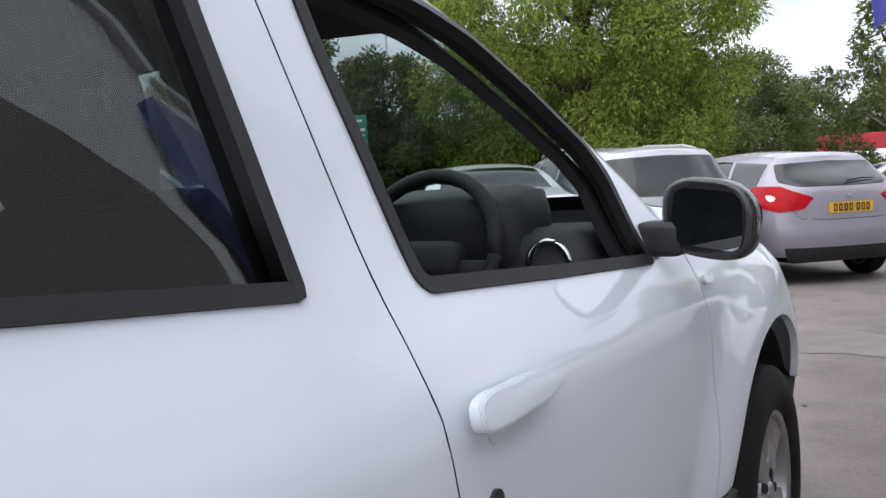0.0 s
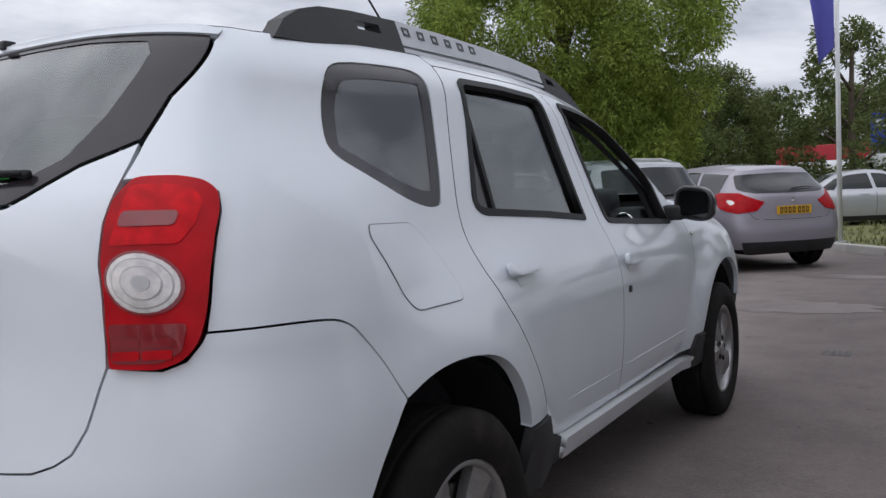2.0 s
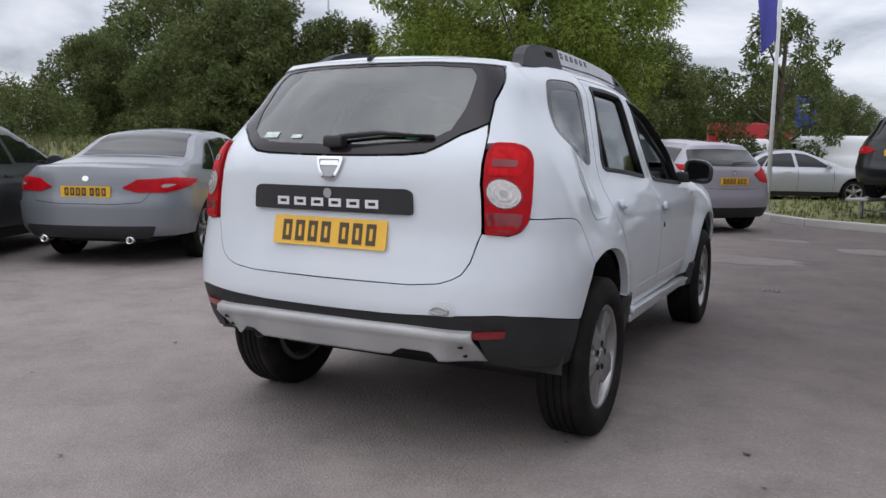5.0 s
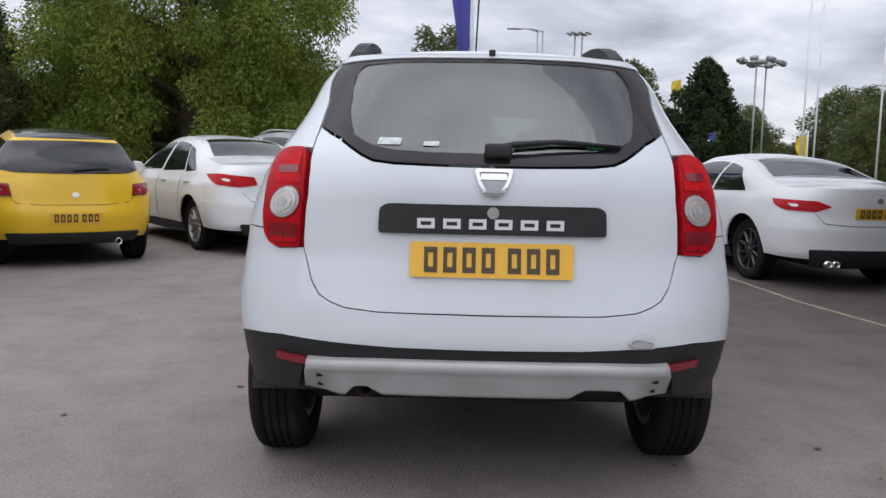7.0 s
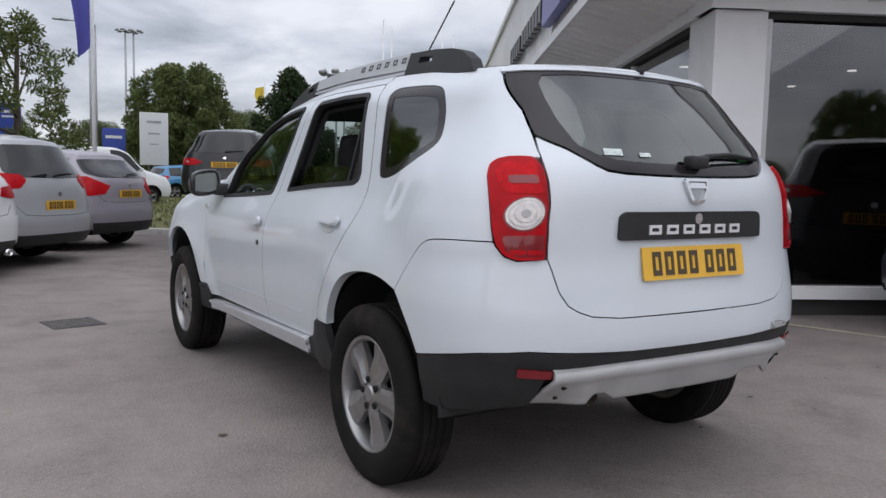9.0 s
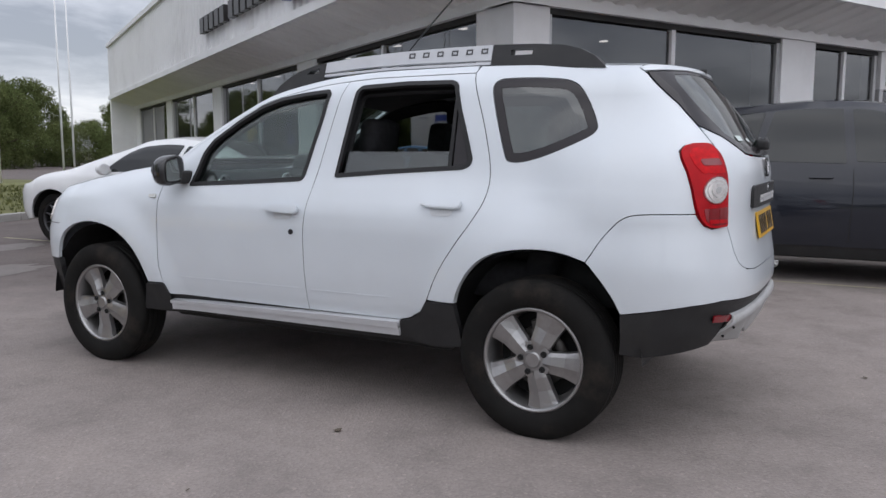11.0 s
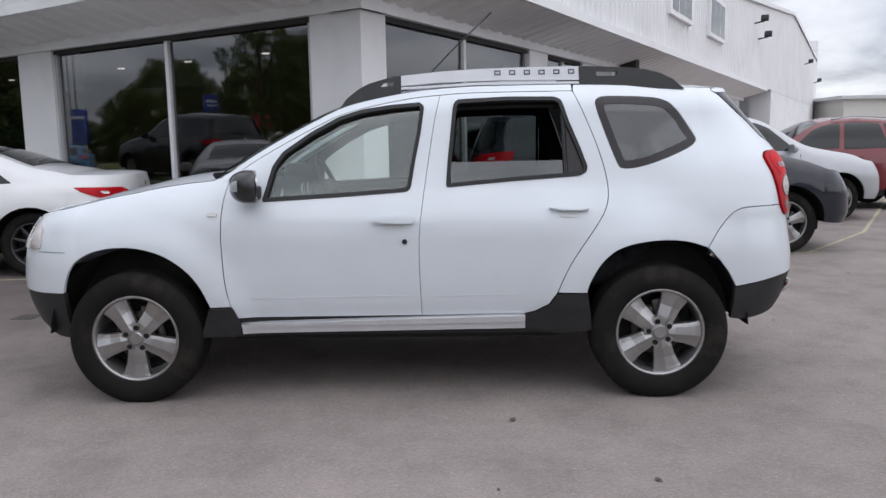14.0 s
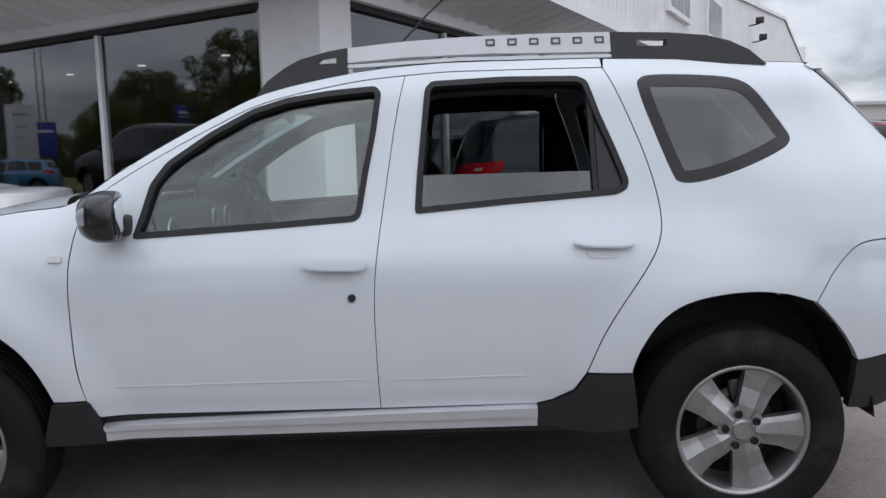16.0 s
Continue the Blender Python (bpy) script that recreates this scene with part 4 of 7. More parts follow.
        for k in range(6):
            x0, z0 = 0.630 + (k % 2) * 0.046, 0.927 + (k // 2) * 0.020
            lq = smooth_loop(lp([(qx(x, z), z) for x, z in ((x0, z0), (x0 + 0.042, z0), (x0 + 0.042, z0 + 0.016), (x0, z0 + 0.016))]), 0.003, 1)
            part("reflector_cell", panel([lq], ch, 0.03, 0.003, lift=0.0158, mi=(0, 0, 0)), M_RED if k < 2 else M_REDDARK, lamp)
        # rear reflector
        rf = [(qx(0.594, 0.55), 0.529), (qx(0.70, 0.55), 0.538), (qx(0.70, 0.55), 0.566), (qx(0.594, 0.55), 0.556)]
        part("rear_reflector", panel([lp(rf)], ch, 0.03, 0.006, lift=0.009, mi=(0, 0, 0)), M_REDDARK, car, "red bumper reflector")
        # door mirror
        mb = bmesh.new()
        bmesh.ops.create_uvsphere(mb, u_segments=24, v_segments=14, radius=1.0)
        for v in mb.verts:
            x, y, z = v.co
            x, z = math.copysign(abs(x) ** 0.72, x), math.copysign(abs(z) ** 0.72, z)
            y = max(y, -0.35)
            v.co = (sd * (0.915 + 0.094 * x), 2.035 - 0.018 * x + 0.085 * y + (0.02 if y > 0 else 0) * (1 - abs(x)), 1.108 + 0.078 * z - 0.012 * x)
        mir = part("door_mirror", mb, M_HOUSING, car, "black door mirror")
        arm = bmesh.new()
        box(arm, (sd * 0.82, 2.045, 1.07), (0.09, 0.07, 0.07), bevel=0.015)
        part("mirror_arm", arm, M_BLACK, mir)
        fc = bmesh.new()
        slab(fc, [smooth_loop([(-0.070, -0.052), (0.068, -0.056), (0.072, 0.054), (-0.062, 0.056)], 0.03, 4)], lambda a, b, d: (sd * (0.915 + a), 2.0035 - 0.004 - 0.21 * a + d, 1.108 + b - 0.012 * a / 0.1), 0.004)
        part("mirror_glass", fc, M_MIRROR, mir, smooth=False)
        cp = bmesh.new()
        bmesh.ops.create_uvsphere(cp, u_segments=20, v_segments=12, radius=1.0)
        for v in cp.verts:
            x, y, z = v.co
            y = max(y, 0.35)
            v.co = (sd * (0.922 + 0.080 * x), 2.048 + 0.083 * y, 1.108 + 0.062 * z)
        part("mirror_cap", cp, M_CAP, mir, "grey mirror cap")
        # roof rail
        rx = 0.49
        rail = car
        to3 = lambda a, b, d: (sd * (rx + 0.052 - d - 0.35 * (b - 1.58)), a, b)
        bm = bmesh.new()
        slab(bm, [[(1.63, 1.492), (1.59, 1.548), (1.53, 1.594), (1.476, 1.623), (1.38, 1.65), (1.306, 1.662), (1.306, 1.545), (1.45, 1.525)], [(1.42, 1.605), (1.40, 1.625), (1.345, 1.633), (1.345, 1.608)]], to3, 0.05)
        part("rail_front_foot", bm, M_BLACK, rail, "black front rail foot", smooth=False)
        bm = bmesh.new()
        slab(bm, [[(0.362, 1.696), (0.149, 1.688), (0.02, 1.675), (-0.06, 1.654), (-0.13, 1.618), (-0.185, 1.565), (0.362, 1.575)], [(0.27, 1.668), (0.16, 1.664), (0.165, 1.640), (0.27, 1.642)]], to3, 0.05)
        part("rail_rear_foot", bm, M_BLACK, rail, "black rear rail foot", smooth=False)
        bm = bmesh.new()
        bot = [(1.304, 1.607), (1.1, 1.622), (0.8, 1.628), (0.364, 1.623)]
        slab(bm, [[(1.304, 1.661), (1.1, 1.680), (0.89, 1.691), (0.6, 1.696), (0.364, 1.696)] + bot[::-1]], to3, 0.046)
        slab(bm, [[(1.304, 1.588), (0.9, 1.604), (0.364, 1.603), (0.364, 1.615), (0.9, 1.617), (1.304, 1.600)]], to3, 0.04)
        cb = part("rail_bar", bm, M_RAIL, rail, "silver rail bar", smooth=False)
        for k in range(6):
            bm = bmesh.new()
            y0, b0 = 0.81 - k * 0.078, 1.668
            slab(bm, [[(y0, b0 - 0.013), (y0 - 0.034, b0 - 0.013), (y0 - 0.034, b0 + 0.013), (y0, b0 + 0.013)], [(y0 - 0.007, b0 - 0.006), (y0 - 0.027, b0 - 0.006), (y0 - 0.027, b0 + 0.006), (y0 - 0.007, b0 + 0.006)]], lambda a, b, d: to3(a, b, d - 0.002), 0.003)
            part("rail_mark", bm, M_RAILMARK, cb, smooth=False)

    # fuel flap, right flank
    fl = smooth_loop([(-0.218, 1.130), (0.005, 1.125), (0.068, 1.065), (0.107, 0.975), (0.096, 0.932), (-0.127, 0.936), (-0.160, 0.97), (-0.226, 1.104)], 0.035, 5)
    ch = sh.side(1)
    part("fuel_flap_joint", panel([inset(fl, -0.0012), inset(fl, 0.0012)], ch, 0.03, 0.004, lift=0.0012, mi=(0, 0, 0)), mat("joint_grey", (0.13, 0.135, 0.145), rough=0.5), car)
    part("fuel_flap", panel([inset(fl, 0.001)], ch, 0.03, 0.006, lift=0.0022, mi=(0, 0, 0)), M_WHITE, car, "white fuel flap")

    # tail
    tl, ta = sh.tail(), sh.ta
    lower = [(0.573, 1.308), (0.5, 1.266), (0.424, 1.214), (0.387, 1.197), (0.315, 1.189), (0.15, 1.185), (0.0, 1.184)]
    both = lambda pts: [(ta(x, z), z) for x, z in pts] + [(-ta(x, z), z) for x, z in pts[::-1] if x > 1e-6]
    gate_edge = g_edge[4:] + [(0.0, 0.716)]
    half = lower[::-1] + gate_edge
    poly = [(ta(x, z), z) for x, z in half] + [(-ta(x, z), z) for x, z in half[::-1]]
    poly = [p for i, p in enumerate(poly) if math.dist(p, poly[i - 1]) > 1e-4]
    gate = part("tailgate", panel([inset(poly, 0.002)], tl, 0.04, 0.03), pm, car)
    glass_half = [(0.0, 1.187), (0.15, 1.188), (0.315, 1.193), (0.387, 1.201), (0.424, 1.218), (0.5, 1.27), (0.573, 1.312), (0.558, 1.4), (0.541, 1.528), (0.528, 1.545), (0.3, 1.557), (0.0, 1.560)]
    go = [(ta(x, z), z) for x, z in glass_half] + [(-ta(x, z), z) for x, z in glass_half[::-1][1:-1]]
    in_half = [(0.0, 1.228), (0.2, 1.229), (0.33, 1.236), (0.40, 1.252), (0.455, 1.283), (0.478, 1.37), (0.468, 1.50), (0.44, 1.531), (0.3, 1.541), (0.0, 1.544)]
    gi = [(ta(x, z), z) for x, z in in_half] + [(-ta(x, z), z) for x, z in in_half[::-1][1:-1]]
    part("rear_pane_border", panel([inset(go, 0.003), gi], tl, 0.04, 0.005, lift=0.001, mi=(0, 0, 0)), M_FRIT, gate, "black printed glass border")
    part("rear_pane", panel([inset(gi, -0.004)], tl, 0.05, 0.004, lift=-0.001, mi=(0, 0, 0)), M_REARGLASS, gate, "tinted heated rear window")
    # white lip of the roof over the rear window
    lip = [(0.0, 1.5565), (0.3, 1.5535), (0.528, 1.5415), (0.538, 1.5415), (0.530, 1.556), (0.50, 1.566), (0.3, 1.571), (0.0, 1.573)]
    part("roof_lip", panel([[(ta(x, z), z) for x, z in lip] + [(-ta(x, z), z) for x, z in lip[::-1][1:-1]]], tl, 0.05, 0.012, lift=0.006, mi=(0, 0, 0)), M_WHITE, gate)
    # white rear bumper
    half = [(0.0, 0.601), (qx(0.3, 0.606) - sh.qr, 0.604), (qx(0.5, 0.612) - sh.qr, 0.612), (qx(0.68, 0.63) - sh.qr, 0.622), (qy(-0.62, 0.61) - sh.qr, 0.612), (-0.413 - sh.qr, 0.572)]
    half += [(q - sh.qr, z) for q, z in r_arch2[::-1]] + [(q - sh.qr, z) for q, z in cut[::-1]] + [(q - sh.qr, z) for q, z in lamp_out[8:]]
    half += [(ta(x, z), z) for x, z in g_edge[8:]] + [(0.0, 0.715)]
    half = [p for i, p in enumerate(half) if i == 0 or math.dist(p, half[i - 1]) > 1e-4]
    poly = half + [(-a, z) for a, z in half[::-1] if a > 1e-6]
    part("rear_bumper", panel([inset(poly, 0.002)], tl, 0.04, 0.03), pm, car, "white rear bumper")
    half = [(0.0, 0.598), (qx(0.3, 0.606) - sh.qr, 0.601), (qx(0.5, 0.612) - sh.qr, 0.609), (qx(0.68, 0.63) - sh.qr, 0.619), (qy(-0.62, 0.61) - sh.qr, 0.609), (-0.415 - sh.qr, 0.569), (-0.393 - sh.qr, 0.566), (-0.405 - sh.qr, 0.40), (qy(-0.45, 0.41) - sh.qr, 0.392), (qy(-0.6, 0.43) - sh.qr, 0.412), (qx(0.635, 0.43) - sh.qr, 0.428), (qx(0.605, 0.54) - sh.qr, 0.535), (0.0, 0.530)]
    poly = half[::-1] + [(-a, z) for a, z in half if a > 1e-6]
    part("lower_bumper_band", panel([poly], tl, 0.04, 0.03, lift=-0.003, mi=(0, 0, 0)), M_BLACK, car, "black grained lower bumper band")
    # silver skid plate: a proud upper bar, below it a face that runs in under the tail, cut up for the exhaust
    def skid_low(x):
        """Height and depth of the lower edge."""
        foot = sstep(0.43, 0.47, abs(x))
        mid = sstep(0.36, 0.30, abs(x + 0.04))
        return 0.470 - 0.032 * mid - 0.030 * foot, -0.780 + 0.012 * mid + 0.085 * sstep(0.46, 0.60, abs(x))

    def skid_row(x, d=0.0):
        y0 = sh.at(qx(max(abs(x), 0.0005), 0.54), 0.54).y
        drop = 0.010 * sstep(0.3, 0.59, abs(x))
        zl, yl = skid_low(x)
        yl += y0 + 0.785
        top = [(y0 + 0.004, 0.566), (y0 - 0.014, 0.564), (y0 - 0.026, 0.555), (y0 - 0.028, 0.532), (y0 - 0.018, 0.522)]
        run = [(y0 - 0.018 + (yl - y0 + 0.018) * k, 0.522 + (zl - 0.522) * k) for k in (0.2, 0.45, 0.7, 0.9, 1.0)]
        fl = 0.030 * sstep(0.54, 0.59, abs(x))
        return [(x + math.copysign(fl * j / 9, x), y + d, z - drop + 0.4 * d) for j, (y, z) in enumerate(top + run)]

    xs = sorted({round(-0.588 + 1.176 * i / 48, 4) for i in range(49)} | {-0.47, -0.43, 0.43, 0.47})
    df = bmesh.new()
    sheet([skid_row(x) for x in xs], df, flip=True)
    sheet([skid_row(x, 0.014) for x in xs], df)
    for rows in ([skid_row(xs[0]), skid_row(xs[0], 0.014)], [skid_row(xs[-1]), skid_row(xs[-1], 0.014)], [[skid_row(x)[-1] for x in xs], [skid_row(x, 0.014)[-1] for x in xs]]):
        sheet(rows, df)
    bmesh.ops.remove_doubles(df, verts=df.verts, dist=1e-4)
    bmesh.ops.recalc_face_normals(df, faces=df.faces)
    skid = part("skid_plate", df, M_SATIN, car, "satin silver rear skid plate")
    for x in (-0.548, 0.548):
        for k in (5, 7):
            c = Vector(skid_row(x)[k])
            fh = box(bmesh.new(), c, (0.026, 0.010, 0.010), rot=(35, 0, 18 if x < 0 else -18), bevel=0.003)
            part("fixing_slot", fh, M_SHADOW, skid)
    # dark block added behind the skid plate to keep the space there shaded
    tr = bmesh.new()
    box(tr, (0, -0.60, 0.485), (1.14, 0.18, 0.07), bevel=0.02)
    part("skid_gap_filler", tr, M_SHADOW, car)
    ex = bmesh.new()
    lathe(ex, [(0.027, -0.16), (0.027, 0.10), (0.023, 0.10), (0.021, -0.09)], 20)
    bmesh.ops.rotate(ex, cent=(0, 0, 0), matrix=Euler((0, 0, radians(-97))).to_matrix(), verts=ex.verts)
    bmesh.ops.translate(ex, vec=(-0.395, -0.62, 0.440), verts=ex.verts)
    part("exhaust_pipe", ex, M_EXH, car, "rusty steel exhaust pipe")
    # towing eye recess on the bumper: a flat greyer panel painting its shade
    hk = smooth_loop([(ta(0.44, 0.63), 0.612), (ta(0.55, 0.63), 0.612), (ta(0.535, 0.66), 0.665), (ta(0.455, 0.66), 0.665)], 0.02, 3)
    part("towing_recess_shade", panel([hk], tl, 0.03, 0.003, lift=0.0015, mi=(0, 0, 0)), M_RECESS_SHADE, car)
    te = bmesh.new()
    p0 = sh.at(qx(0.485, 0.635), 0.632, 0.012)
    tube(te, [p0 + Vector((0.036 * math.cos(k * math.tau / 14), -0.006 * math.sin(k), 0.013 * math.sin(k * math.tau / 14))) for k in range(15)], 0.0055, 6)
    part("towing_eye", te, M_SATIN, car, "painted towing eye")
    # black grip strip with its lettering bars and lock
    st = smooth_loop([(-0.362, 0.972), (0.362, 0.972), (0.358, 1.052), (0.335, 1.066), (-0.335, 1.066), (-0.358, 1.052)], 0.012, 3)
    st = [(ta(x, z) if abs(x) > 1e-6 else 0.0, z) for x, z in st]
    sp = part("grip_strip", panel([st], tl, 0.03, 0.02, lift=0.014, mi=(0, 0, 0)), M_BLACK, gate, "black plastic grip strip")
    flat = lambda lf: (lambda a, b, d: sh.tail()(ta(a, b) if abs(a) > 1e-5 else 0.0, b, lf - d))
    for k in range(6):
        x0 = -0.238 + k * 0.0815
        lt = bmesh.new()
        slab(lt, [[(x0, 0.990), (x0 + 0.055, 0.990), (x0 + 0.055, 1.022), (x0, 1.022)], [(x0 + 0.011, 1.0), (x0 + 0.044, 1.0), (x0 + 0.044, 1.012), (x0 + 0.011, 1.012)]], flat(0.0185), 0.004)
        part("chrome_bar", lt, M_BAR, sp, "bright chrome bar", smooth=False)
    bd = bmesh.new()
    slab(bd, [[(0.019 * math.cos(k * math.tau / 20), 1.042 + 0.019 * math.sin(k * math.tau / 20)) for k in range(20)]], flat(0.018), 0.004)
    part("tailgate_lock", bd, M_CHROME, sp, "round chrome lock", smooth=False)
    bd = bmesh.new()
    so, si = [(-0.062, 1.178), (0.062, 1.178), (0.05, 1.135), (0.027, 1.095), (-0.027, 1.095), (-0.05, 1.135)], [(-0.048, 1.168), (0.048, 1.168), (0.04, 1.138), (0.02, 1.105), (-0.02, 1.105), (-0.04, 1.138)]
    slab(bd, [smooth_loop(so, 0.012, 3), smooth_loop(si, 0.008, 3)], flat(0.014), 0.012)
    slab(bd, [[(-0.043, 1.145), (0.043, 1.145), (0.04, 1.163), (-0.04, 1.163)]], flat(0.012), 0.008)
    bg = part("badge", bd, M_CHROME, gate, "chrome shield badge", smooth=False)
    bd = bmesh.new()
    slab(bd, [smooth_loop(si, 0.008, 3)], flat(0.006), 0.005)
    part("badge_field", bd, mat("badge_silver", (0.4, 0.41, 0.42), rough=0.4, metal=0.6), bg, smooth=False)
    number_plate(gate, lambda a, b, d: Vector((a, -0.784 - d - 0.18 * (0.89 - (0.891 + b)), 0.891 + b)))
    # wiper
    wp = bmesh.new()
    f = lambda x, z, o: sh.at(qx(abs(x), z), z, o, 1 if x >= 0 else -1)
    tube(wp, [f(0.0005, 1.226, 0.03), f(0.06, 1.236, 0.04), f(0.2, 1.25, 0.035), f(0.40, 1.249, 0.018)], 0.013, 8, r2=0.005)
    tube(wp, [f(0.02, 1.243, 0.012), f(0.2, 1.262, 0.012), f(0.41, 1.252, 0.010)], 0.008, 6)
    box(wp, f(0.012, 1.226, 0.022), (0.085, 0.05, 0.045), bevel=0.012)
    part("rear_wiper", wp, M_BLACK, gate, "black rear wiper")
    wj = bmesh.new()
    box(wj, (0.0, -0.487, 1.577), (0.022, 0.03, 0.022), bevel=0.005)
    part("washer_jet", wj, M_BLACK, gate)

    # top: bonnet, windscreen, roof
    bn = sheet(sh.bridge(2.262, sh.qf, lambda q: (0.15 * max(0, 3.0 - q) / 0.74, 0.03 * min(1, (sh.qf - q) / 0.5)), 40, 16), flip=False)
    part("bonnet", bn, M_WHITE, car)
    cw = sheet(sh.bridge(2.19, 2.262, lambda q: (0.15, 0.0), 4, 14, lift=-0.012))
    part("scuttle", cw, M_BLACK, car)
    ws = sheet(sh.bridge(1.615, 2.2, lambda q: (0.05 + 0.11 * (q - 1.6) / 0.6, 0.035 - 0.035 * (q - 1.6) / 0.6), 16, 14))
    part("windscreen", ws, M_SCREEN, car, "clear windscreen")
    rf = sheet(sh.bridge(sh.qr, 1.615, lambda q: (0.05 * sstep(1.0, 1.6, q), 0.036 * min(1, (q - sh.qr) / 0.9)), 60, 18))
    part("roof", rf, M_WHITE, car)
    hl = sheet(sh.bridge(sh.qr + 0.3, 1.6, lambda q: (0.0, 0.03), 30, 10, drop=0.045, inner=0.97), flip=True)
    part("headliner", hl, M_HEAD, car, "grey cloth headliner")
    an = bmesh.new()
    tube(an, [(0.0, 1.28, 1.60), (0.0, 1.25, 1.63)], 0.012, 8)
    tube(an, [(0.0, 1.26, 1.62), (0.0, 1.02, 1.86), (0.0, 0.80, 2.06)], 0.0045, 6)
    part("roof_aerial", an, M_BLACK, car, "thin raked roof aerial")

    # underbody and cabin
    ub = bmesh.new()
    box(ub, (0, 1.36, 0.44), (1.04, 3.5, 0.22), bevel=0.03)
    box(ub, (0, 1.33, 0.40), (1.5, 1.75, 0.22), bevel=0.03)
    box(ub, (0, -0.15, 0.30), (1.35, 0.10, 0.10), bevel=0.03)
    part("underbody", ub, M_SHADOW, car)
    bh = bmesh.new()
    box(bh, (0, 2.28, 0.75), (1.36, 0.06, 0.62))
    part("bulkhead", bh, M_TRIM, car)
    ds = bmesh.new()
    box(ds, (0, 2.11, 0.98), (1.40, 0.34, 0.24), bevel=0.07)
    box(ds, (0.36, 2.02, 1.09), (0.40, 0.20, 0.20), rot=(8, 0, 0), bevel=0.06)
    box(ds, (0, 1.72, 0.72), (0.26, 0.5, 0.3), bevel=0.05)
    dash = part("dashboard", ds, mat("dashboard_grey", (0.035, 0.036, 0.039), rough=0.6, var=0.1, scale=20, bump=0.15, bscale=300), car, "dark grey dashboard")
    for x in (-0.62, -0.09, 0.09, 0.62):
        vt = bmesh.new()
        lathe(vt, [(0.048, 0.0), (0.052, 0.012), (0.040, 0.014), (0.036, 0.004)], 24)
        bmesh.ops.rotate(vt, cent=(0, 0, 0), matrix=Euler((0, 0, radians(-90))).to_matrix(), verts=vt.verts)
        bmesh.ops.translate(vt, vec=(x, 1.945, 1.03), verts=vt.verts)
        part("air_vent", vt, M_CHROME, dash, "chrome-ringed air vent")
    sw = bmesh.new()
    ring = [(0.36 + 0.185 * math.cos(k * math.tau / 28), 1.85 + 0.185 * math.sin(k * math.tau / 28) * 0.42, 1.055 + 0.185 * math.sin(k * math.tau / 28) * 0.9) for k in range(29)]
    tube(sw, ring, 0.017, 8)
    box(sw, (0.36, 1.86, 1.04), (0.2, 0.06, 0.09), rot=(-25, 0, 0), bevel=0.025)
    box(sw, (0.36, 1.86, 1.025), (0.35, 0.025, 0.04), rot=(-25, 0, 0), bevel=0.01)
    box(sw, (0.36, 1.98, 0.985), (0.08, 0.3, 0.08), rot=(-20, 0, 0), bevel=0.02)
    part("steering_wheel", sw, M_TRIM, car, "black steering wheel")
    for x in (0.36, -0.36):
        st = bmesh.new()
        box(st, (x, 1.45, 0.62), (0.5, 0.5, 0.2), rot=(4, 0, 0), bevel=0.06)
        box(st, (x, 1.19, 0.90), (0.48, 0.16, 0.62), rot=(14, 0, 0), bevel=0.06)
        seat = part("front_seat", st, M_FABRIC, car, "dark cloth front seat")
        hr = bmesh.new()
        box(hr, (x, 1.085, 1.28), (0.26, 0.11, 0.19), rot=(10, 0, 0), bevel=0.045)
        tube(hr, [(x - 0.06, 1.105, 1.12), (x - 0.06, 1.09, 1.26)], 0.007, 6)
        tube(hr, [(x + 0.06, 1.105, 1.12), (x + 0.06, 1.09, 1.26)], 0.007, 6)
        part("headrest", hr, M_FABRIC, seat)
    rb = bmesh.new()
    box(rb, (0, 0.30, 0.62), (1.25, 0.5, 0.18), bevel=0.06)
    box(rb, (0, 0.03, 0.88), (1.25, 0.15, 0.55), rot=(14, 0, 0), bevel=0.05)
    bench = part("rear_bench", rb, M_FABRIC, car, "dark cloth rear bench")
    for x in (-0.38, 0.38):
        hr = bmesh.new()
        box(hr, (x, -0.05, 1.20), (0.26, 0.10, 0.14), rot=(10, 0, 0), bevel=0.04)
        part("headrest", hr, M_FABRIC, bench)
    pc = bmesh.new()
    box(pc, (0, -0.36, 1.075), (1.16, 0.5, 0.02), bevel=0.008)
    part("parcel_shelf", pc, M_TRIM, car)
    im = bmesh.new()
    box(im, (0.02, 1.62, 1.46), (0.22, 0.03, 0.065), rot=(10, 0, 8), bevel=0.014)
    part("interior_mirror", im, M_TRIM, car)
    # small stickers in the rear window
    for x, z, w2, h2, c in ((-0.335, 1.262, 0.075, 0.022, (0.55, 0.62, 0.60)), (-0.20, 1.256, 0.05, 0.014, (0.6, 0.66, 0.64)), (0.325, 1.258, 0.055, 0.016, (0.05, 0.35, 0.08))):
        sk = bmesh.new()
        lp3 = [(ta(x + a * w2 / 2, z), z + b * h2 / 2) for a, b in ((-1, -1), (1, -1), (1, 1), (-1, 1))]
        panel([lp3], tl, 0.05, 0.001, lift=0.0025, mi=(0, 0, 0), bm=sk)
        part("window_sticker", sk, mat("sticker", c, rough=0.5, var=0.3, scale=60), gate)
    return car, sh


suv, SUV_SHELL = build_suv()


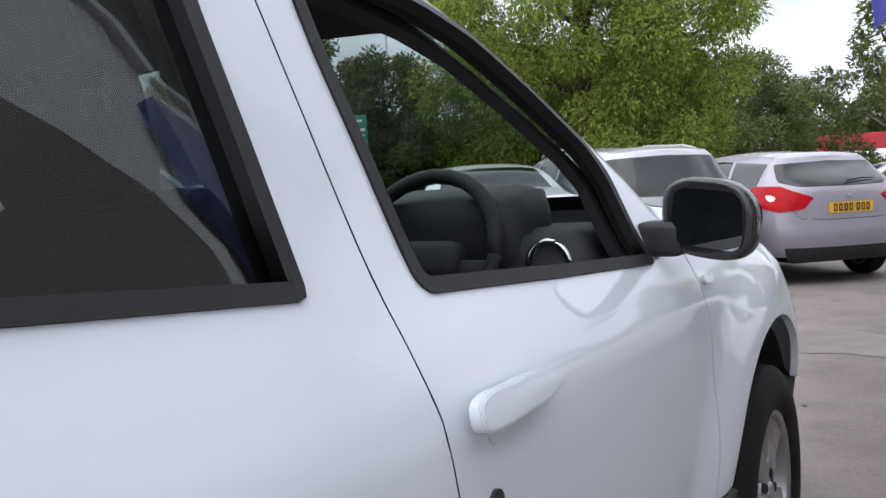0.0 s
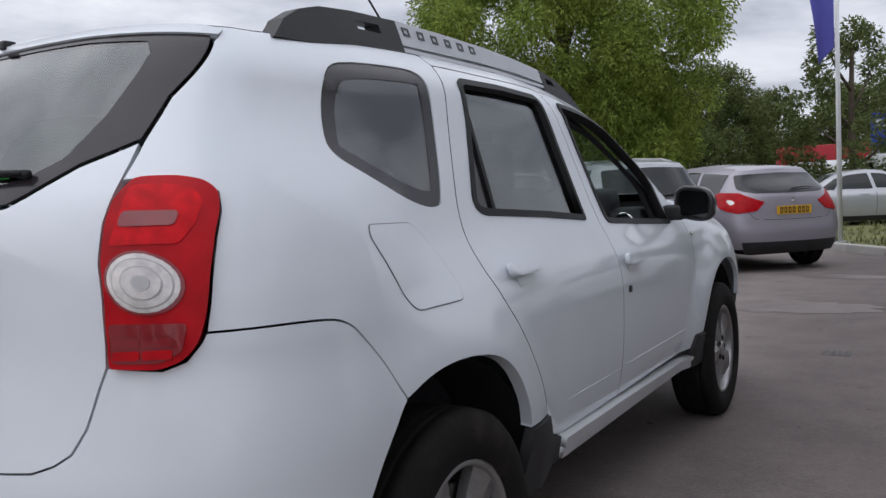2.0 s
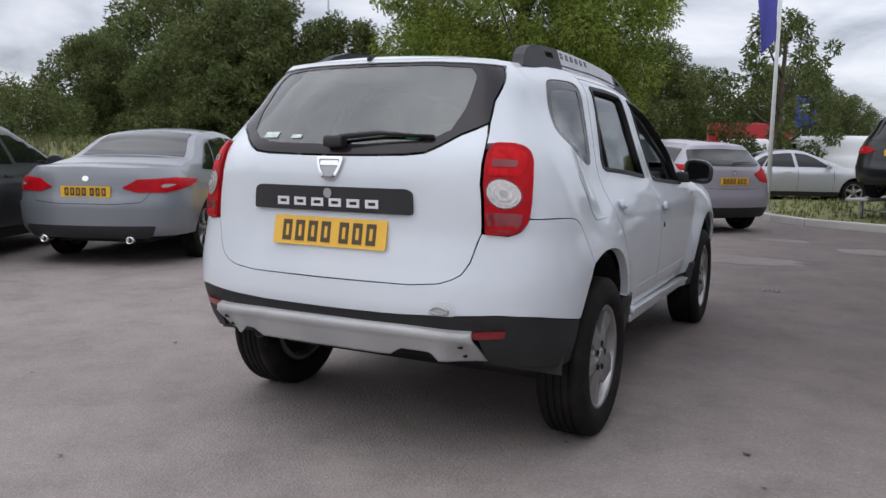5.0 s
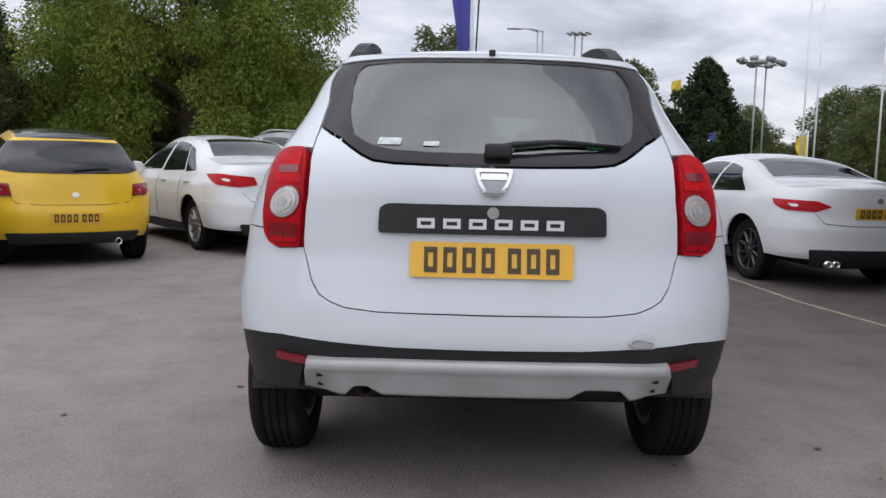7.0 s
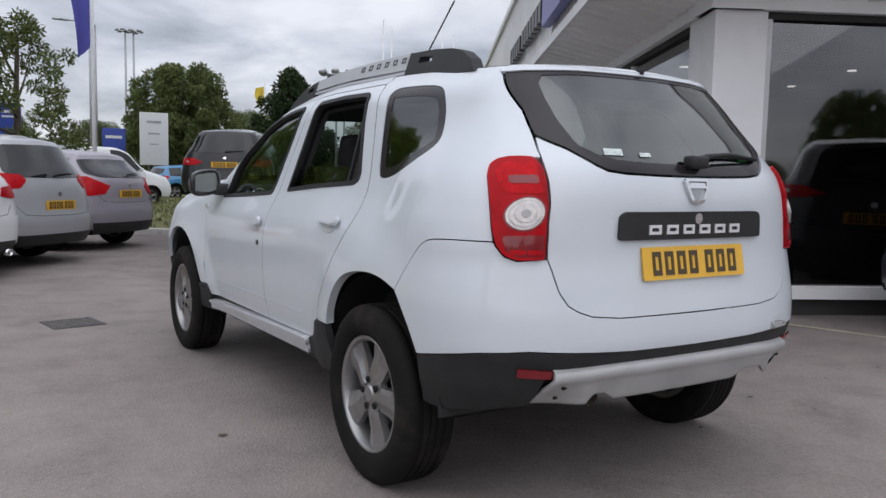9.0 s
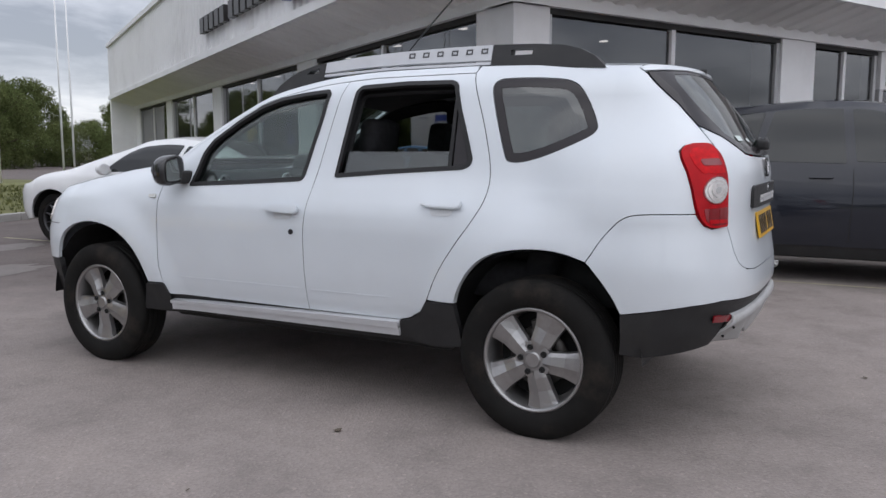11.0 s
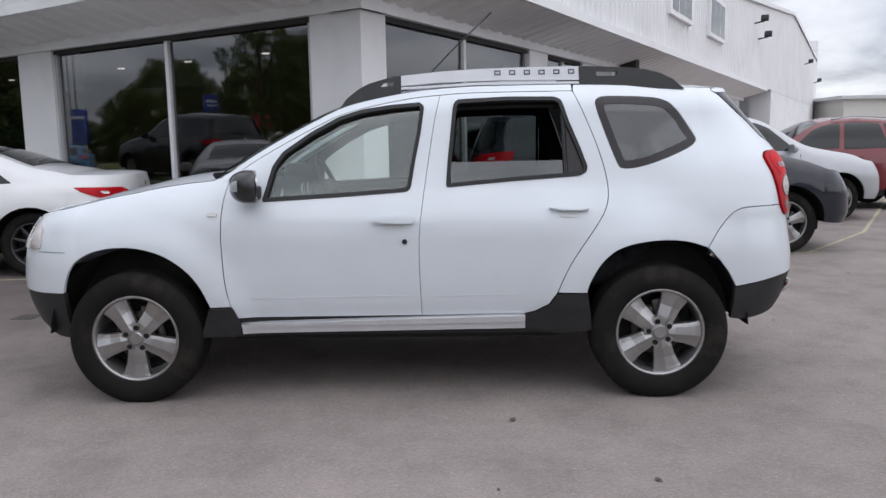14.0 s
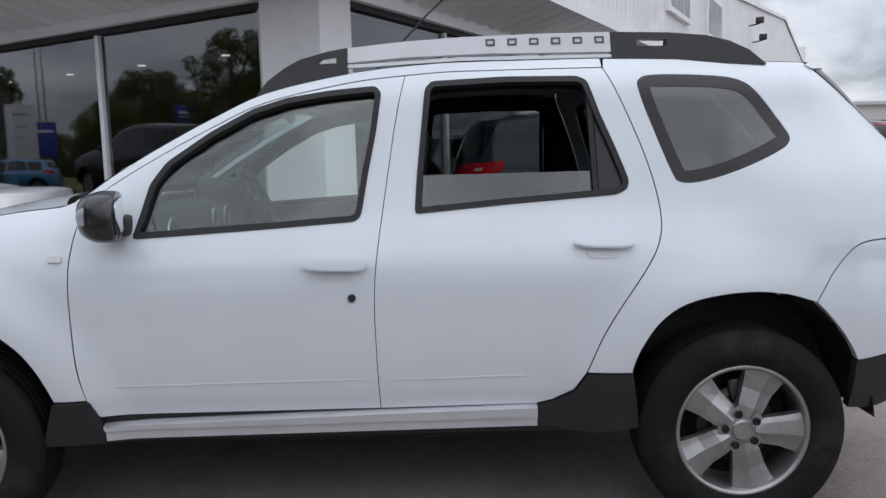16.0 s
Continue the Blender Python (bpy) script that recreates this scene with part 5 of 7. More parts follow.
# ---------------------------------------------------------------- other vehicles
def strip(car, sh, name, pts, w, mt, sd, lift=0.002):
    """A thin line along points of the flank chart."""
    up, dn = [], []
    for i, p in enumerate(pts):
        a, b = pts[max(0, i - 1)], pts[min(len(pts) - 1, i + 1)]
        d = Vector((b[0] - a[0], b[1] - a[1])).normalized()
        up.append((p[0] - d.y * w / 2, p[1] + d.x * w / 2))
        dn.append((p[0] + d.y * w / 2, p[1] - d.x * w / 2))
    return part(name, panel([sh.loop(up + dn[::-1], sd)], sh.side(sd), 0.09, 0.002, lift=lift, mi=(0, 0, 0)), mt, car)


def make_car(name, label, m, body, w, h, wb, ro, fo, belt, top, rear, panes, lamps, plate_z, rear_glass=None, screen=None, back_screen=None, roof_mat=None,
             wheel=dict(r=0.325, spokes=5, style="bar"), low=0.26, n=2.6, black_tail=None, group="parked cars", mirror=True, plate=True, bonnet=None, badge=True, house=0.05, cell=0.075, arch=0.39, rails=False, exhaust=False, front=None, lamp_mat=None):
    car = tagged(new(name), label, "car", group)
    yn = wb + fo - 0.5
    fr = front or [(0.2, wb + fo - 0.16), (0.45, wb + fo), (0.65, wb + fo - 0.02), (0.85, wb + fo - 0.12), (1.05, wb + fo - 0.3)]
    wr = wheel["r"]
    arches = ((0.0, wr, arch), (wb, wr, arch))
    sh = Shell(width=[(0.15, 0.88 * w), (0.28, 0.93 * w), (0.5, 0.985 * w), (0.7, w), (0.85, 0.985 * w), (belt, 0.92 * w), (belt + 0.2, 0.82 * w), (h - 0.08, 0.67 * w), (h, 0.60 * w)],
               rear=rear, front=fr, top=top, yc=-ro + 0.62, yn=yn, n=n, flare=0.02, arches=arches, house=(belt, house), shoulder=0.055, lr=0.95, lf=1.0)
    tp = lambda ya, yb, k, d: [(ya + (yb - ya) * i / k, sh.top(ya + (yb - ya) * i / k) - d) for i in range(k + 1)]
    arc = lambda ay: [(ay + arch * math.cos(math.pi * i / 14), max(low, wr + arch * math.sin(math.pi * i / 14))) for i in range(15)]
    half = [(sh.qf, low)] + arc(wb) + arc(0.0) + [(sh.qr, low + 0.04)] + tp(sh.qr, sh.qf, 70, 0.0)
    for sd in (1, -1):
        part("body_side", panel([sh.loop(half, sd)], sh.side(sd), cell, 0.02, back=False), [body, body], car)
    rm = roof_mat or body
    part("bonnet", sheet(sh.bridge(bonnet or wb - 0.35, sh.qf, lambda q: (0.1 * max(0, yn - q), 0.03), 20, 10)), body, car)
    ra = screen[1] if screen else wb - 0.9
    rb = back_screen[1] if back_screen else sh.qr
    part("roof", sheet(sh.bridge(rb, ra, lambda q: (0.0, 0.035 * min(1, (q - sh.qr) / 0.6)), 36, 12)), rm, car)
    part("windscreen", sheet(sh.bridge(ra, bonnet or wb - 0.35, lambda q: (0.06 + 0.05 * (q - ra), 0.03), 12, 10)), M_DARKGLASS, car, "dark windscreen")
    if back_screen:
        part("rear_screen_frame", sheet(sh.bridge(back_screen[0], rb, lambda q: (-0.03, 0.03), 12, 10)), body, car)
        part("rear_screen", sheet(sh.bridge(back_screen[0] + 0.04, rb - 0.05, lambda q: (-0.03, 0.03), 12, 10, lift=0.006, inner=0.86)), M_DARKGLASS, car, "dark rear screen")
        part("boot_lid", sheet(sh.bridge(sh.qr, back_screen[0], lambda q: (0.0, 0.03 * min(1, (q - sh.qr) / 0.5)), 20, 12)), body, car)
    for sd in (1, -1):
        ch = sh.side(sd)
        for k, (al, ah, bl, bh) in enumerate(panes):
            pts = [(al, belt + 0.035), (bl, belt + 0.035 + 0.02)] + tp(bh, ah, 8, 0.075)
            lpn = smooth_loop(sh.loop(pts, sd), 0.02, 3)
            part("side_pane", panel([lpn], ch, 0.08, 0.004, lift=0.004, mi=(0, 0, 0)), M_DARKGLASS, car, "dark side window")
        # door joints, handles
        seams = [panes[0][0] + 0.02] + [(panes[i][2] + panes[i + 1][0]) / 2 for i in range(len(panes) - 1)]
        for i, y in enumerate(seams[:3]):
            strip(car, sh, "door_joint", [(y + 0.02, belt - 0.02), (y + 0.03, belt - 0.25), (y + 0.01, low + 0.10)], 0.008, M_SEAL, sd)
        for y in [s2 - 0.24 for s2 in seams[1:3]] if len(seams) > 1 else [panes[0][2] + 0.25]:
            hb = bmesh.new()
            panel([smooth_loop(sh.loop([(y - 0.1, belt - 0.10), (y + 0.1, belt - 0.10), (y + 0.1, belt - 0.075), (y - 0.1, belt - 0.075)], sd), 0.01, 2)], ch, 0.05, 0.02, lift=0.026, mi=(0, 0, 0), bm=hb)
            part("door_handle", hb, body, car)
        for lm, pts in lamps:
            lpn = smooth_loop(sh.loop([(sh.qx(x, z) if x < 2 else sh.yc + (x - 2), z) for x, z in pts], sd), 0.015, 2)
            tlamp = part("tail_lamp", panel([lpn], ch, 0.05, 0.02, lift=0.010, mi=(0, 0, 0)), lm, car, "red tail lamp")
            cx, cz = sum(p[0] for p in lpn) / len(lpn), sum(p[1] for p in lpn) / len(lpn)
            lens = [(cx + (a - cx) * 0.16, cz + (b - cz) * 0.24) for a, b in lpn]
            part("lamp_lens", panel([lens], ch, 0.05, 0.004, lift=0.0125, mi=(0, 0, 0)), M_LENS if lm is M_RED else M_RED, tlamp, "paler lamp lens")
        if mirror:
            mb = bmesh.new()
            bmesh.ops.create_uvsphere(mb, u_segments=14, v_segments=9, radius=1.0)
            y0 = panes[0][0] - 0.12
            x0 = sh.x(y0, belt + 0.05)
            for v in mb.verts:
                x, y, z = v.co
                v.co = (sd * (x0 + 0.12 + 0.11 * x), y0 + 0.07 * max(-0.4, y), belt + 0.075 + 0.075 * z)
            box(mb, (sd * (x0 + 0.01), y0, belt + 0.05), (0.12, 0.05, 0.03), bevel=0.008)
            part("door_mirror", mb, body, car)
        part("sill", panel([sh.loop([(wb - arch, low + 0.05), (arch, low + 0.05), (arch, low - 0.06), (wb - arch, low - 0.06)], sd)], ch, 0.2, 0.02, lift=-0.008, mi=(0, 0, 0)), M_BLACK, car)
        for ay in (0.0, wb):
            add_wheel(car, sd * (0.915 * w - 0.075), ay, w=0.21, rim=wr * 0.68, **wheel)
            bm = bmesh.new()
            rows = [[(sd * x, ay + (arch + 0.015) * math.cos(math.pi * i / 14), wr + (arch + 0.015) * math.sin(math.pi * i / 14)) for x in (w - 0.06, 0.5)] for i in range(15)]
            sheet(rows, bm)
            sheet([[(sd * 0.5, ay + k * (arch + 0.02) * math.cos(math.pi * i / 14), wr + k * (arch + 0.02) * math.sin(math.pi * i / 14)) for k in (0.0, 1.0)] for i in range(15)], bm)
            part("wheel_arch_liner", bm, M_SHADOW, car)
        if rails:
            rl = bmesh.new()
            tube(rl, [(sd * 0.62 * w, y, sh.top(y) + (0.035 if 0 < i < 6 else 0.0)) for i, y in enumerate([-0.3 + k * (ra + 0.1) / 6 for k in range(7)])], 0.014, 6)
            part("roof_rail", rl, M_SATIN, car)
    tl, ta = sh.tail(), sh.ta
    if rear_glass:
        pts = [(ta(x, z), z) for x, z in rear_glass]
        lpn = smooth_loop([(-a, z) for a, z in pts[::-1]] + pts, 0.03, 3)
        part("rear_screen", panel([lpn], tl, 0.07, 0.004, lift=0.005, mi=(0, 0, 0)), M_DARKGLASS, car, "dark rear screen")
        z0 = rear_glass[0][1]
        wp = bmesh.new()
        tube(wp, [sh.at(sh.qx(0.002, z0 + 0.03), z0 + 0.03, 0.03), sh.at(sh.qx(0.2, z0 + 0.05), z0 + 0.05, 0.03), sh.at(sh.qx(0.36, z0 + 0.05), z0 + 0.05, 0.02)], 0.011, 6, r2=0.006)
        part("rear_wiper", wp, M_BLACK, car)
    # bumper insert, tailgate joint
    bt = black_tail or (low + 0.02, low + 0.14, 0.62)
    pts = [(ta(bt[2], bt[0]), bt[0]), (ta(bt[2] + 0.06, bt[1]), bt[1])]
    part("lower_bumper", panel([smooth_loop([(-pts[0][0], bt[0]), (pts[0][0], bt[0]), (pts[1][0], bt[1]), (-pts[1][0], bt[1])], 0.03, 3)], tl, 0.08, 0.02, lift=0.018, mi=(0, 0, 0)), M_BLACK, car, "black lower bumper")
    zt = plate_z - 0.12 if plate_z > 0.6 else plate_z + 0.14
    jz = [(ta(0.001, zt), zt), (ta(0.3, zt), zt), (ta(0.55, zt + 0.02), zt + 0.02), (ta(0.63, zt + 0.12), zt + 0.12)]
    for sg in (1, -1):
        q = [(sg * a, z) for a, z in jz]
        lo = [(a, z - 0.006) for a, z in q]
        part("tailgate_joint", panel([q + lo[::-1]], tl, 0.1, 0.002, lift=0.0015, mi=(0, 0, 0)), M_SEAL, car)
    if plate:
        yr = sh.rear(plate_z)
        number_plate(car, lambda a, b, d: Vector((a, yr - 0.012 - d + 0.12 * a * a, plate_z + b)))
    if badge:
        bd = bmesh.new()
        zb = plate_z + 0.24 if plate_z < 0.6 else plate_z + 0.13
        slab(bd, [[(0.035 * math.cos(k * math.tau / 14), zb + 0.028 * math.sin(k * math.tau / 14)) for k in range(14)]], lambda a, b, d: sh.tail()(ta(a, b) if abs(a) > 1e-4 else 0.0, b, 0.012 - d), 0.01)
        part("badge", bd, M_CHROME, car, smooth=False)
    # bumper skin, slightly proud of the body
    zb = min(0.62, plate_z - 0.13) if plate_z > 0.6 else plate_z + 0.13
    aa = -arch - 0.035 - sh.qr
    part("rear_bumper", panel([smooth_loop([(-aa, low + 0.10), (aa, low + 0.10), (aa, zb + 0.02), (ta(0.5, zb), zb), (-ta(0.5, zb), zb), (-aa, zb + 0.02)], 0.02, 2)], tl, 0.06, 0.02, lift=0.012, mi=(0, 0, 0)), body, car)
    if exhaust:
        for x in exhaust:
            ex = bmesh.new()
            lathe(ex, [(0.036, -0.08), (0.036, 0.06), (0.030, 0.06), (0.028, -0.07)], 18)
            bmesh.ops.rotate(ex, cent=(0, 0, 0), matrix=Euler((0, 0, radians(-90))).to_matrix(), verts=ex.verts)
            bmesh.ops.translate(ex, vec=(x, sh.rear(low + 0.06) + 0.03, low + 0.02), verts=ex.verts)
            part("exhaust_pipe", ex, M_CHROME, car)
    ub = bmesh.new()
    box(ub, (0, wb / 2 + (fo - ro) / 2, 0.34), (1.0, wb + fo + ro - 0.7, 0.24), bevel=0.03)
    box(ub, (0, wb / 2, 0.33), (2 * w - 0.35, wb - 2 * arch - 0.05, 0.22), bevel=0.03)
    part("underbody", ub, M_SHADOW, car)
    car.matrix_basis = m
    return car


P_YELLOW = paint("yellow_lacquer", (0.80, 0.50, 0.008))
P_GLOSSBLACK = paint("black_lacquer", (0.012, 0.012, 0.014))
P_SILVER = paint("silver_lacquer", (0.42, 0.43, 0.45), metal=0.35)
P_LILAC = paint("lilac_grey_lacquer", (0.30, 0.28, 0.32), metal=0.3)
P_GREY = paint("grey_lacquer", (0.20, 0.215, 0.235), metal=0.35)
P_DARKGREY = paint("dark_grey_lacquer", (0.045, 0.048, 0.05), metal=0.2)
P_NAVY = paint("blue_black_lacquer", (0.018, 0.020, 0.028))
P_RED = paint("red_lacquer", (0.14, 0.007, 0.014))
P_WHITE2 = paint("plain_white_lacquer", (0.74, 0.75, 0.76))
P_BLUE = paint("blue_lacquer", (0.05, 0.22, 0.42))


def at_ground(x, y, heading, z=0.0):
    """Rear-axle place and heading in degrees clockwise from +y."""
    return pose(x, y, z, 0, 0, -heading)


def saloon(name, label, m, body, w=0.91, h=1.44, wb=2.8, ro=1.02, fo=0.86, boot=1.02, **kw):
    yr = -ro
    top = [(yr - 0.33, boot), (yr + 0.62, boot + 0.015), (-0.25, boot + 0.045), (0.0, boot + 0.09), (0.45, h - 0.10), (0.8, h - 0.03), (1.15, h - 0.005), (1.5, h - 0.03), (1.75, h - 0.12), (2.45, 1.03), (wb - 0.2, 0.98), (wb + 0.25, 0.90), (wb + fo - 0.4, 0.80), (wb + fo + 0.5, 0.74)]
    rear = [(0.2, yr + 0.12), (0.4, yr), (0.6, yr - 0.0), (0.75, yr + 0.03), (boot - 0.06, yr + 0.05), (boot + 0.03, yr + 0.07)]
    base = dict(belt=0.93, panes=[(2.2, 1.78, 1.32, 1.25), (1.24, 1.17, 0.42, 0.62), (0.36, 0.58, 0.02, 0.40)], lamps=[(M_RED, [(0.46, 0.79), (0.60, 0.775), (0.75, 0.79), (0.83, 0.84), (0.83, 0.90), (0.70, 0.925), (0.50, 0.91)])], plate_z=0.80, back_screen=(0.0, 0.62), screen=(0, 1.62), bonnet=2.38)
    base.update(kw)
    return make_car(name, label, m, body, w, h, wb, ro, fo, base.pop("belt"), top, rear, base.pop("panes"), base.pop("lamps"), base.pop("plate_z"), **base)


def hatch(name, label, m, body, w=0.9, h=1.47, wb=2.6, ro=0.8, fo=0.85, back=0.30, **kw):
    """Hatchback, estate or SUV; back: how far the roof's end stands ahead of the bumper."""
    yr = -ro
    roof = yr + back
    top = [(yr - 0.33, h - 0.10), (yr + 0.3, h - 0.095), (yr + 0.62, h - 0.07), (0.3, h - 0.03), (0.8, h - 0.0), (1.15, h - 0.01), (1.4, h - 0.05), (1.62, h - 0.14), (2.2, 1.05 + (h - 1.47) * 0.6), (wb - 0.25, 1.0 + (h - 1.47) * 0.6), (wb + 0.2, 0.93 + (h - 1.47) * 0.5), (wb + fo - 0.4, 0.84 + (h - 1.47) * 0.5), (wb + fo + 0.5, 0.78 + (h - 1.47) * 0.5)]
    rear = [(0.2, yr + 0.14), (0.38, yr + 0.02), (0.55, yr), (0.7, yr + 0.03), (0.95, yr + 0.07), (1.05, yr + 0.10), (h - 0.16, roof - 0.02), (h - 0.05, roof + 0.06)]
    base = dict(belt=0.96 + (h - 1.47) * 0.5, panes=[(2.0, 1.62, 1.18, 1.12), (1.10, 1.04, 0.34, 0.46), (0.27, 0.38, yr + 0.60, yr + 0.62)], lamps=[(M_RED, [(0.60, 0.86), (0.72, 0.83), (0.86, 0.90), (0.88, 0.98), (0.74, 1.02), (0.62, 0.97)])], plate_z=0.72, screen=(0, 1.45), bonnet=2.15,
                rear_glass=[(0.0, 1.06), (0.50, 1.07), (0.66, 1.13), (0.58, h - 0.16), (0.0, h - 0.14)])
    base.update(kw)
    return make_car(name, label, m, body, w, h, wb, ro, fo, base.pop("belt"), top, rear, base.pop("panes"), base.pop("lamps"), base.pop("plate_z"), **base)


# angled row along the verge
hatch("hatchback", "yellow hatchback with black roof, parked by the grass verge", at_ground(-4.4, 5.6, -34), P_YELLOW, w=0.857, h=1.46, wb=2.46, ro=0.70, fo=0.79, back=0.42, roof_mat=P_GLOSSBLACK,
      lamps=[(M_REDDARK, [(0.58, 0.755), (0.75, 0.76), (0.80, 0.80), (0.79, 0.895), (0.60, 0.885)]), (M_RED, [(0.61, 0.78), (0.72, 0.785), (0.72, 0.86), (0.62, 0.86)])], plate_z=0.53, black_tail=(0.27, 0.38, 0.60), rear_glass=[(0.0, 0.99), (0.55, 1.0), (0.68, 1.03), (0.60, 1.32), (0.0, 1.34)], exhaust=[0.42],
      wheel=dict(r=0.31, spokes=5, style="bar", rim_mat=M_DARKALLOY), low=0.25)
saloon("saloon", "white saloon parked at an angle in the row", at_ground(-2.69, 7.45, -38), P_WHITE2, w=0.925, h=1.49, wb=2.74, ro=1.12, fo=0.95, boot=1.10, plate_z=0.52, belt=0.97,
       lamps=[(M_RED, [(0.46, 0.875), (0.66, 0.845), (0.86, 0.87), (2.12, 0.99), (0.80, 1.00), (0.50, 0.97)])], wheel=dict(r=0.335, spokes=12, style="thin"), exhaust=[0.5])
hatch("estate_car", "silver estate car with dark glass in the row", at_ground(-1.74, 8.75, -46), P_SILVER, w=0.93, h=1.60, wb=2.81, ro=1.1, fo=0.92, back=0.34,
      lamps=[(M_RED, [(0.46, 1.03), (0.56, 0.94), (0.84, 0.93), (2.10, 1.04), (2.02, 1.12), (0.74, 1.12), (0.50, 1.10)])], plate_z=0.74, panes=[(2.1, 1.72, 1.28, 1.2), (1.18, 1.1, 0.42, 0.44), (0.34, 0.36, -0.45, -0.38)], rails=True)
hatch("hatchback", "lilac-grey hatchback parked beside the kerb", at_ground(-0.35, 10.55, -44), P_LILAC, w=0.91, h=1.48, wb=2.65, ro=0.86, fo=0.85, back=0.45,
      lamps=[(M_RED, [(0.40, 0.945), (0.52, 0.83), (0.74, 0.80), (0.87, 0.88), (2.06, 1.05), (0.86, 1.09), (0.66, 1.075)])], plate_z=0.83, black_tail=(0.27, 0.42, 0.66))
saloon("saloon", "silver-grey saloon parked beside the yellow hatchback", at_ground(-5.4, 3.1, -22), P_GREY, w=0.913, h=1.43, wb=2.81, ro=1.02, fo=0.87, boot=1.0, plate_z=0.76,
       lamps=[(M_RED, [(0.36, 0.80), (0.50, 0.755), (0.74, 0.755), (0.86, 0.79), (2.10, 0.88), (0.80, 0.905), (0.50, 0.885)])], black_tail=(0.30, 0.42, 0.62), exhaust=[-0.45, 0.45])
hatch("hatchback", "dark grey hatchback at the end of the row", at_ground(-6.75, 1.1, -27), P_DARKGREY, w=0.9, h=1.48, wb=2.6)
# in front of the showroom
saloon("coupe", "white two-door coupe with dark alloy wheels by the showroom", at_ground(4.04, 5.51, -8.5), P_WHITE2, w=0.91, h=1.37, wb=2.81, ro=0.98, fo=0.80, boot=1.02, belt=0.91,
       panes=[(2.05, 1.7, 0.98, 0.92), (0.92, 0.86, 0.18, 0.52)], lamps=[(M_RED, [(0.48, 0.845), (0.62, 0.79), (0.84, 0.80), (0.88, 0.86), (0.84, 0.905), (0.60, 0.895)])], plate_z=0.78, black_tail=(0.24, 0.42, 0.62), exhaust=[-0.52, -0.44], wheel=dict(r=0.335, spokes=10, style="thin", rim_mat=M_DARKALLOY))
hatch("suv", "black SUV backed up to the showroom windows", at_ground(4.95, 0.10, 180), P_NAVY, w=0.92, h=1.68, wb=2.75, ro=0.88, fo=0.88, back=0.30, wheel=dict(r=0.35, spokes=5, style="star"), arch=0.42, low=0.30,
      lamps=[(M_RED, [(0.40, 1.09), (0.60, 1.05), (0.84, 1.04), (0.90, 1.11), (0.86, 1.19), (0.60, 1.16)])], plate_z=0.86, rear_glass=[(0.0, 1.17), (0.5, 1.18), (0.68, 1.24), (0.6, 1.52), (0.0, 1.54)], group="cars along the showroom")
hatch("suv", "silver SUV parked along the white building", at_ground(8.1, -2.1, 176), P_SILVER, w=0.91, h=1.64, wb=2.65, ro=0.86, fo=0.86, wheel=dict(r=0.34, spokes=5, style="star"), arch=0.41, low=0.30, group="cars along the showroom", rear_glass=[(0.0, 1.15), (0.5, 1.16), (0.66, 1.22), (0.58, 1.48), (0.0, 1.5)])
hatch("suv", "dark red SUV parked nose in beside the building", at_ground(10.0, -6.9, 4), P_RED, w=0.91, h=1.6, wb=2.65, ro=0.86, fo=0.86, wheel=dict(r=0.35, spokes=10, style="thin"), arch=0.41, low=0.30, rails=True, group="cars along the showroom", rear_glass=[(0.0, 1.13), (0.5, 1.14), (0.66, 1.2), (0.58, 1.44), (0.0, 1.46)])


# ---------------------------------------------------------------- showroom
M_WALLWHITE = mat("white_masonry_paint", (0.80, 0.80, 0.81), rough=0.75, var=0.04, scale=1.2, bump=0.1, bscale=90, dirt=((0.45, 0.44, 0.42), 0.9, 0.25))
M_CLAD = mat("white_profiled_cladding", (0.76, 0.76, 0.77), rough=0.5, var=0.04, scale=0.7, dirt=((0.42, 0.41, 0.39), 0.8, 0.3))
M_SOFFIT = mat("grey_profiled_soffit", (0.84, 0.83, 0.82), rough=0.6, var=0.05, scale=0.9, dirt=((0.60, 0.59, 0.57), 1.2, 0.3))
M_FRAME = mat("grey_aluminium_frame", (0.50, 0.50, 0.51), rough=0.4, metal=0.4, var=0.04)
M_GLAZE = glass("showroom_glass", (0.50, 0.50, 0.52), base=0.14)
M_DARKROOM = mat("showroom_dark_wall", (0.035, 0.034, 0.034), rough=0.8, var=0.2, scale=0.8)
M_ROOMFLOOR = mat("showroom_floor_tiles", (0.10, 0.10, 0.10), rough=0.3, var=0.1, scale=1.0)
M_SIGNLET = mat("sign_letter_black", (0.03, 0.028, 0.028), rough=0.4)
M_LAMPDISC = mat("downlight", (1.0, 0.93, 0.8), emit=3.0)
M_CREAM = mat("cream_cladding", (0.60, 0.59, 0.55), rough=0.6, var=0.04, scale=0.5)
M_ROOFGREY = mat("pale_roof_sheet", (0.52, 0.53, 0.54), rough=0.5, var=0.05, scale=0.5)
# U runs along the long front A, V along front B; NA and NB point out of them
AA, AB = radians(32.0), radians(27.7)
U, V = Vector((math.sin(AA), math.cos(AA), 0)), Vector((math.cos(AB), -math.sin(AB), 0))
NA, NB = Vector((-math.cos(AA), math.sin(AA), 0)), Vector((-math.sin(AB), -math.cos(AB), 0))
CORNER = Vector((3.45, 1.98, 0))


def fa(s, w, z):
    """Front A: s along, w outwards."""
    return CORNER + U * s + NA * w + Vector((0, 0, z))


def fb(s, w, z):
    """Front B: s along, w outwards."""
    return CORNER + V * s + NB * w + Vector((0, 0, z))


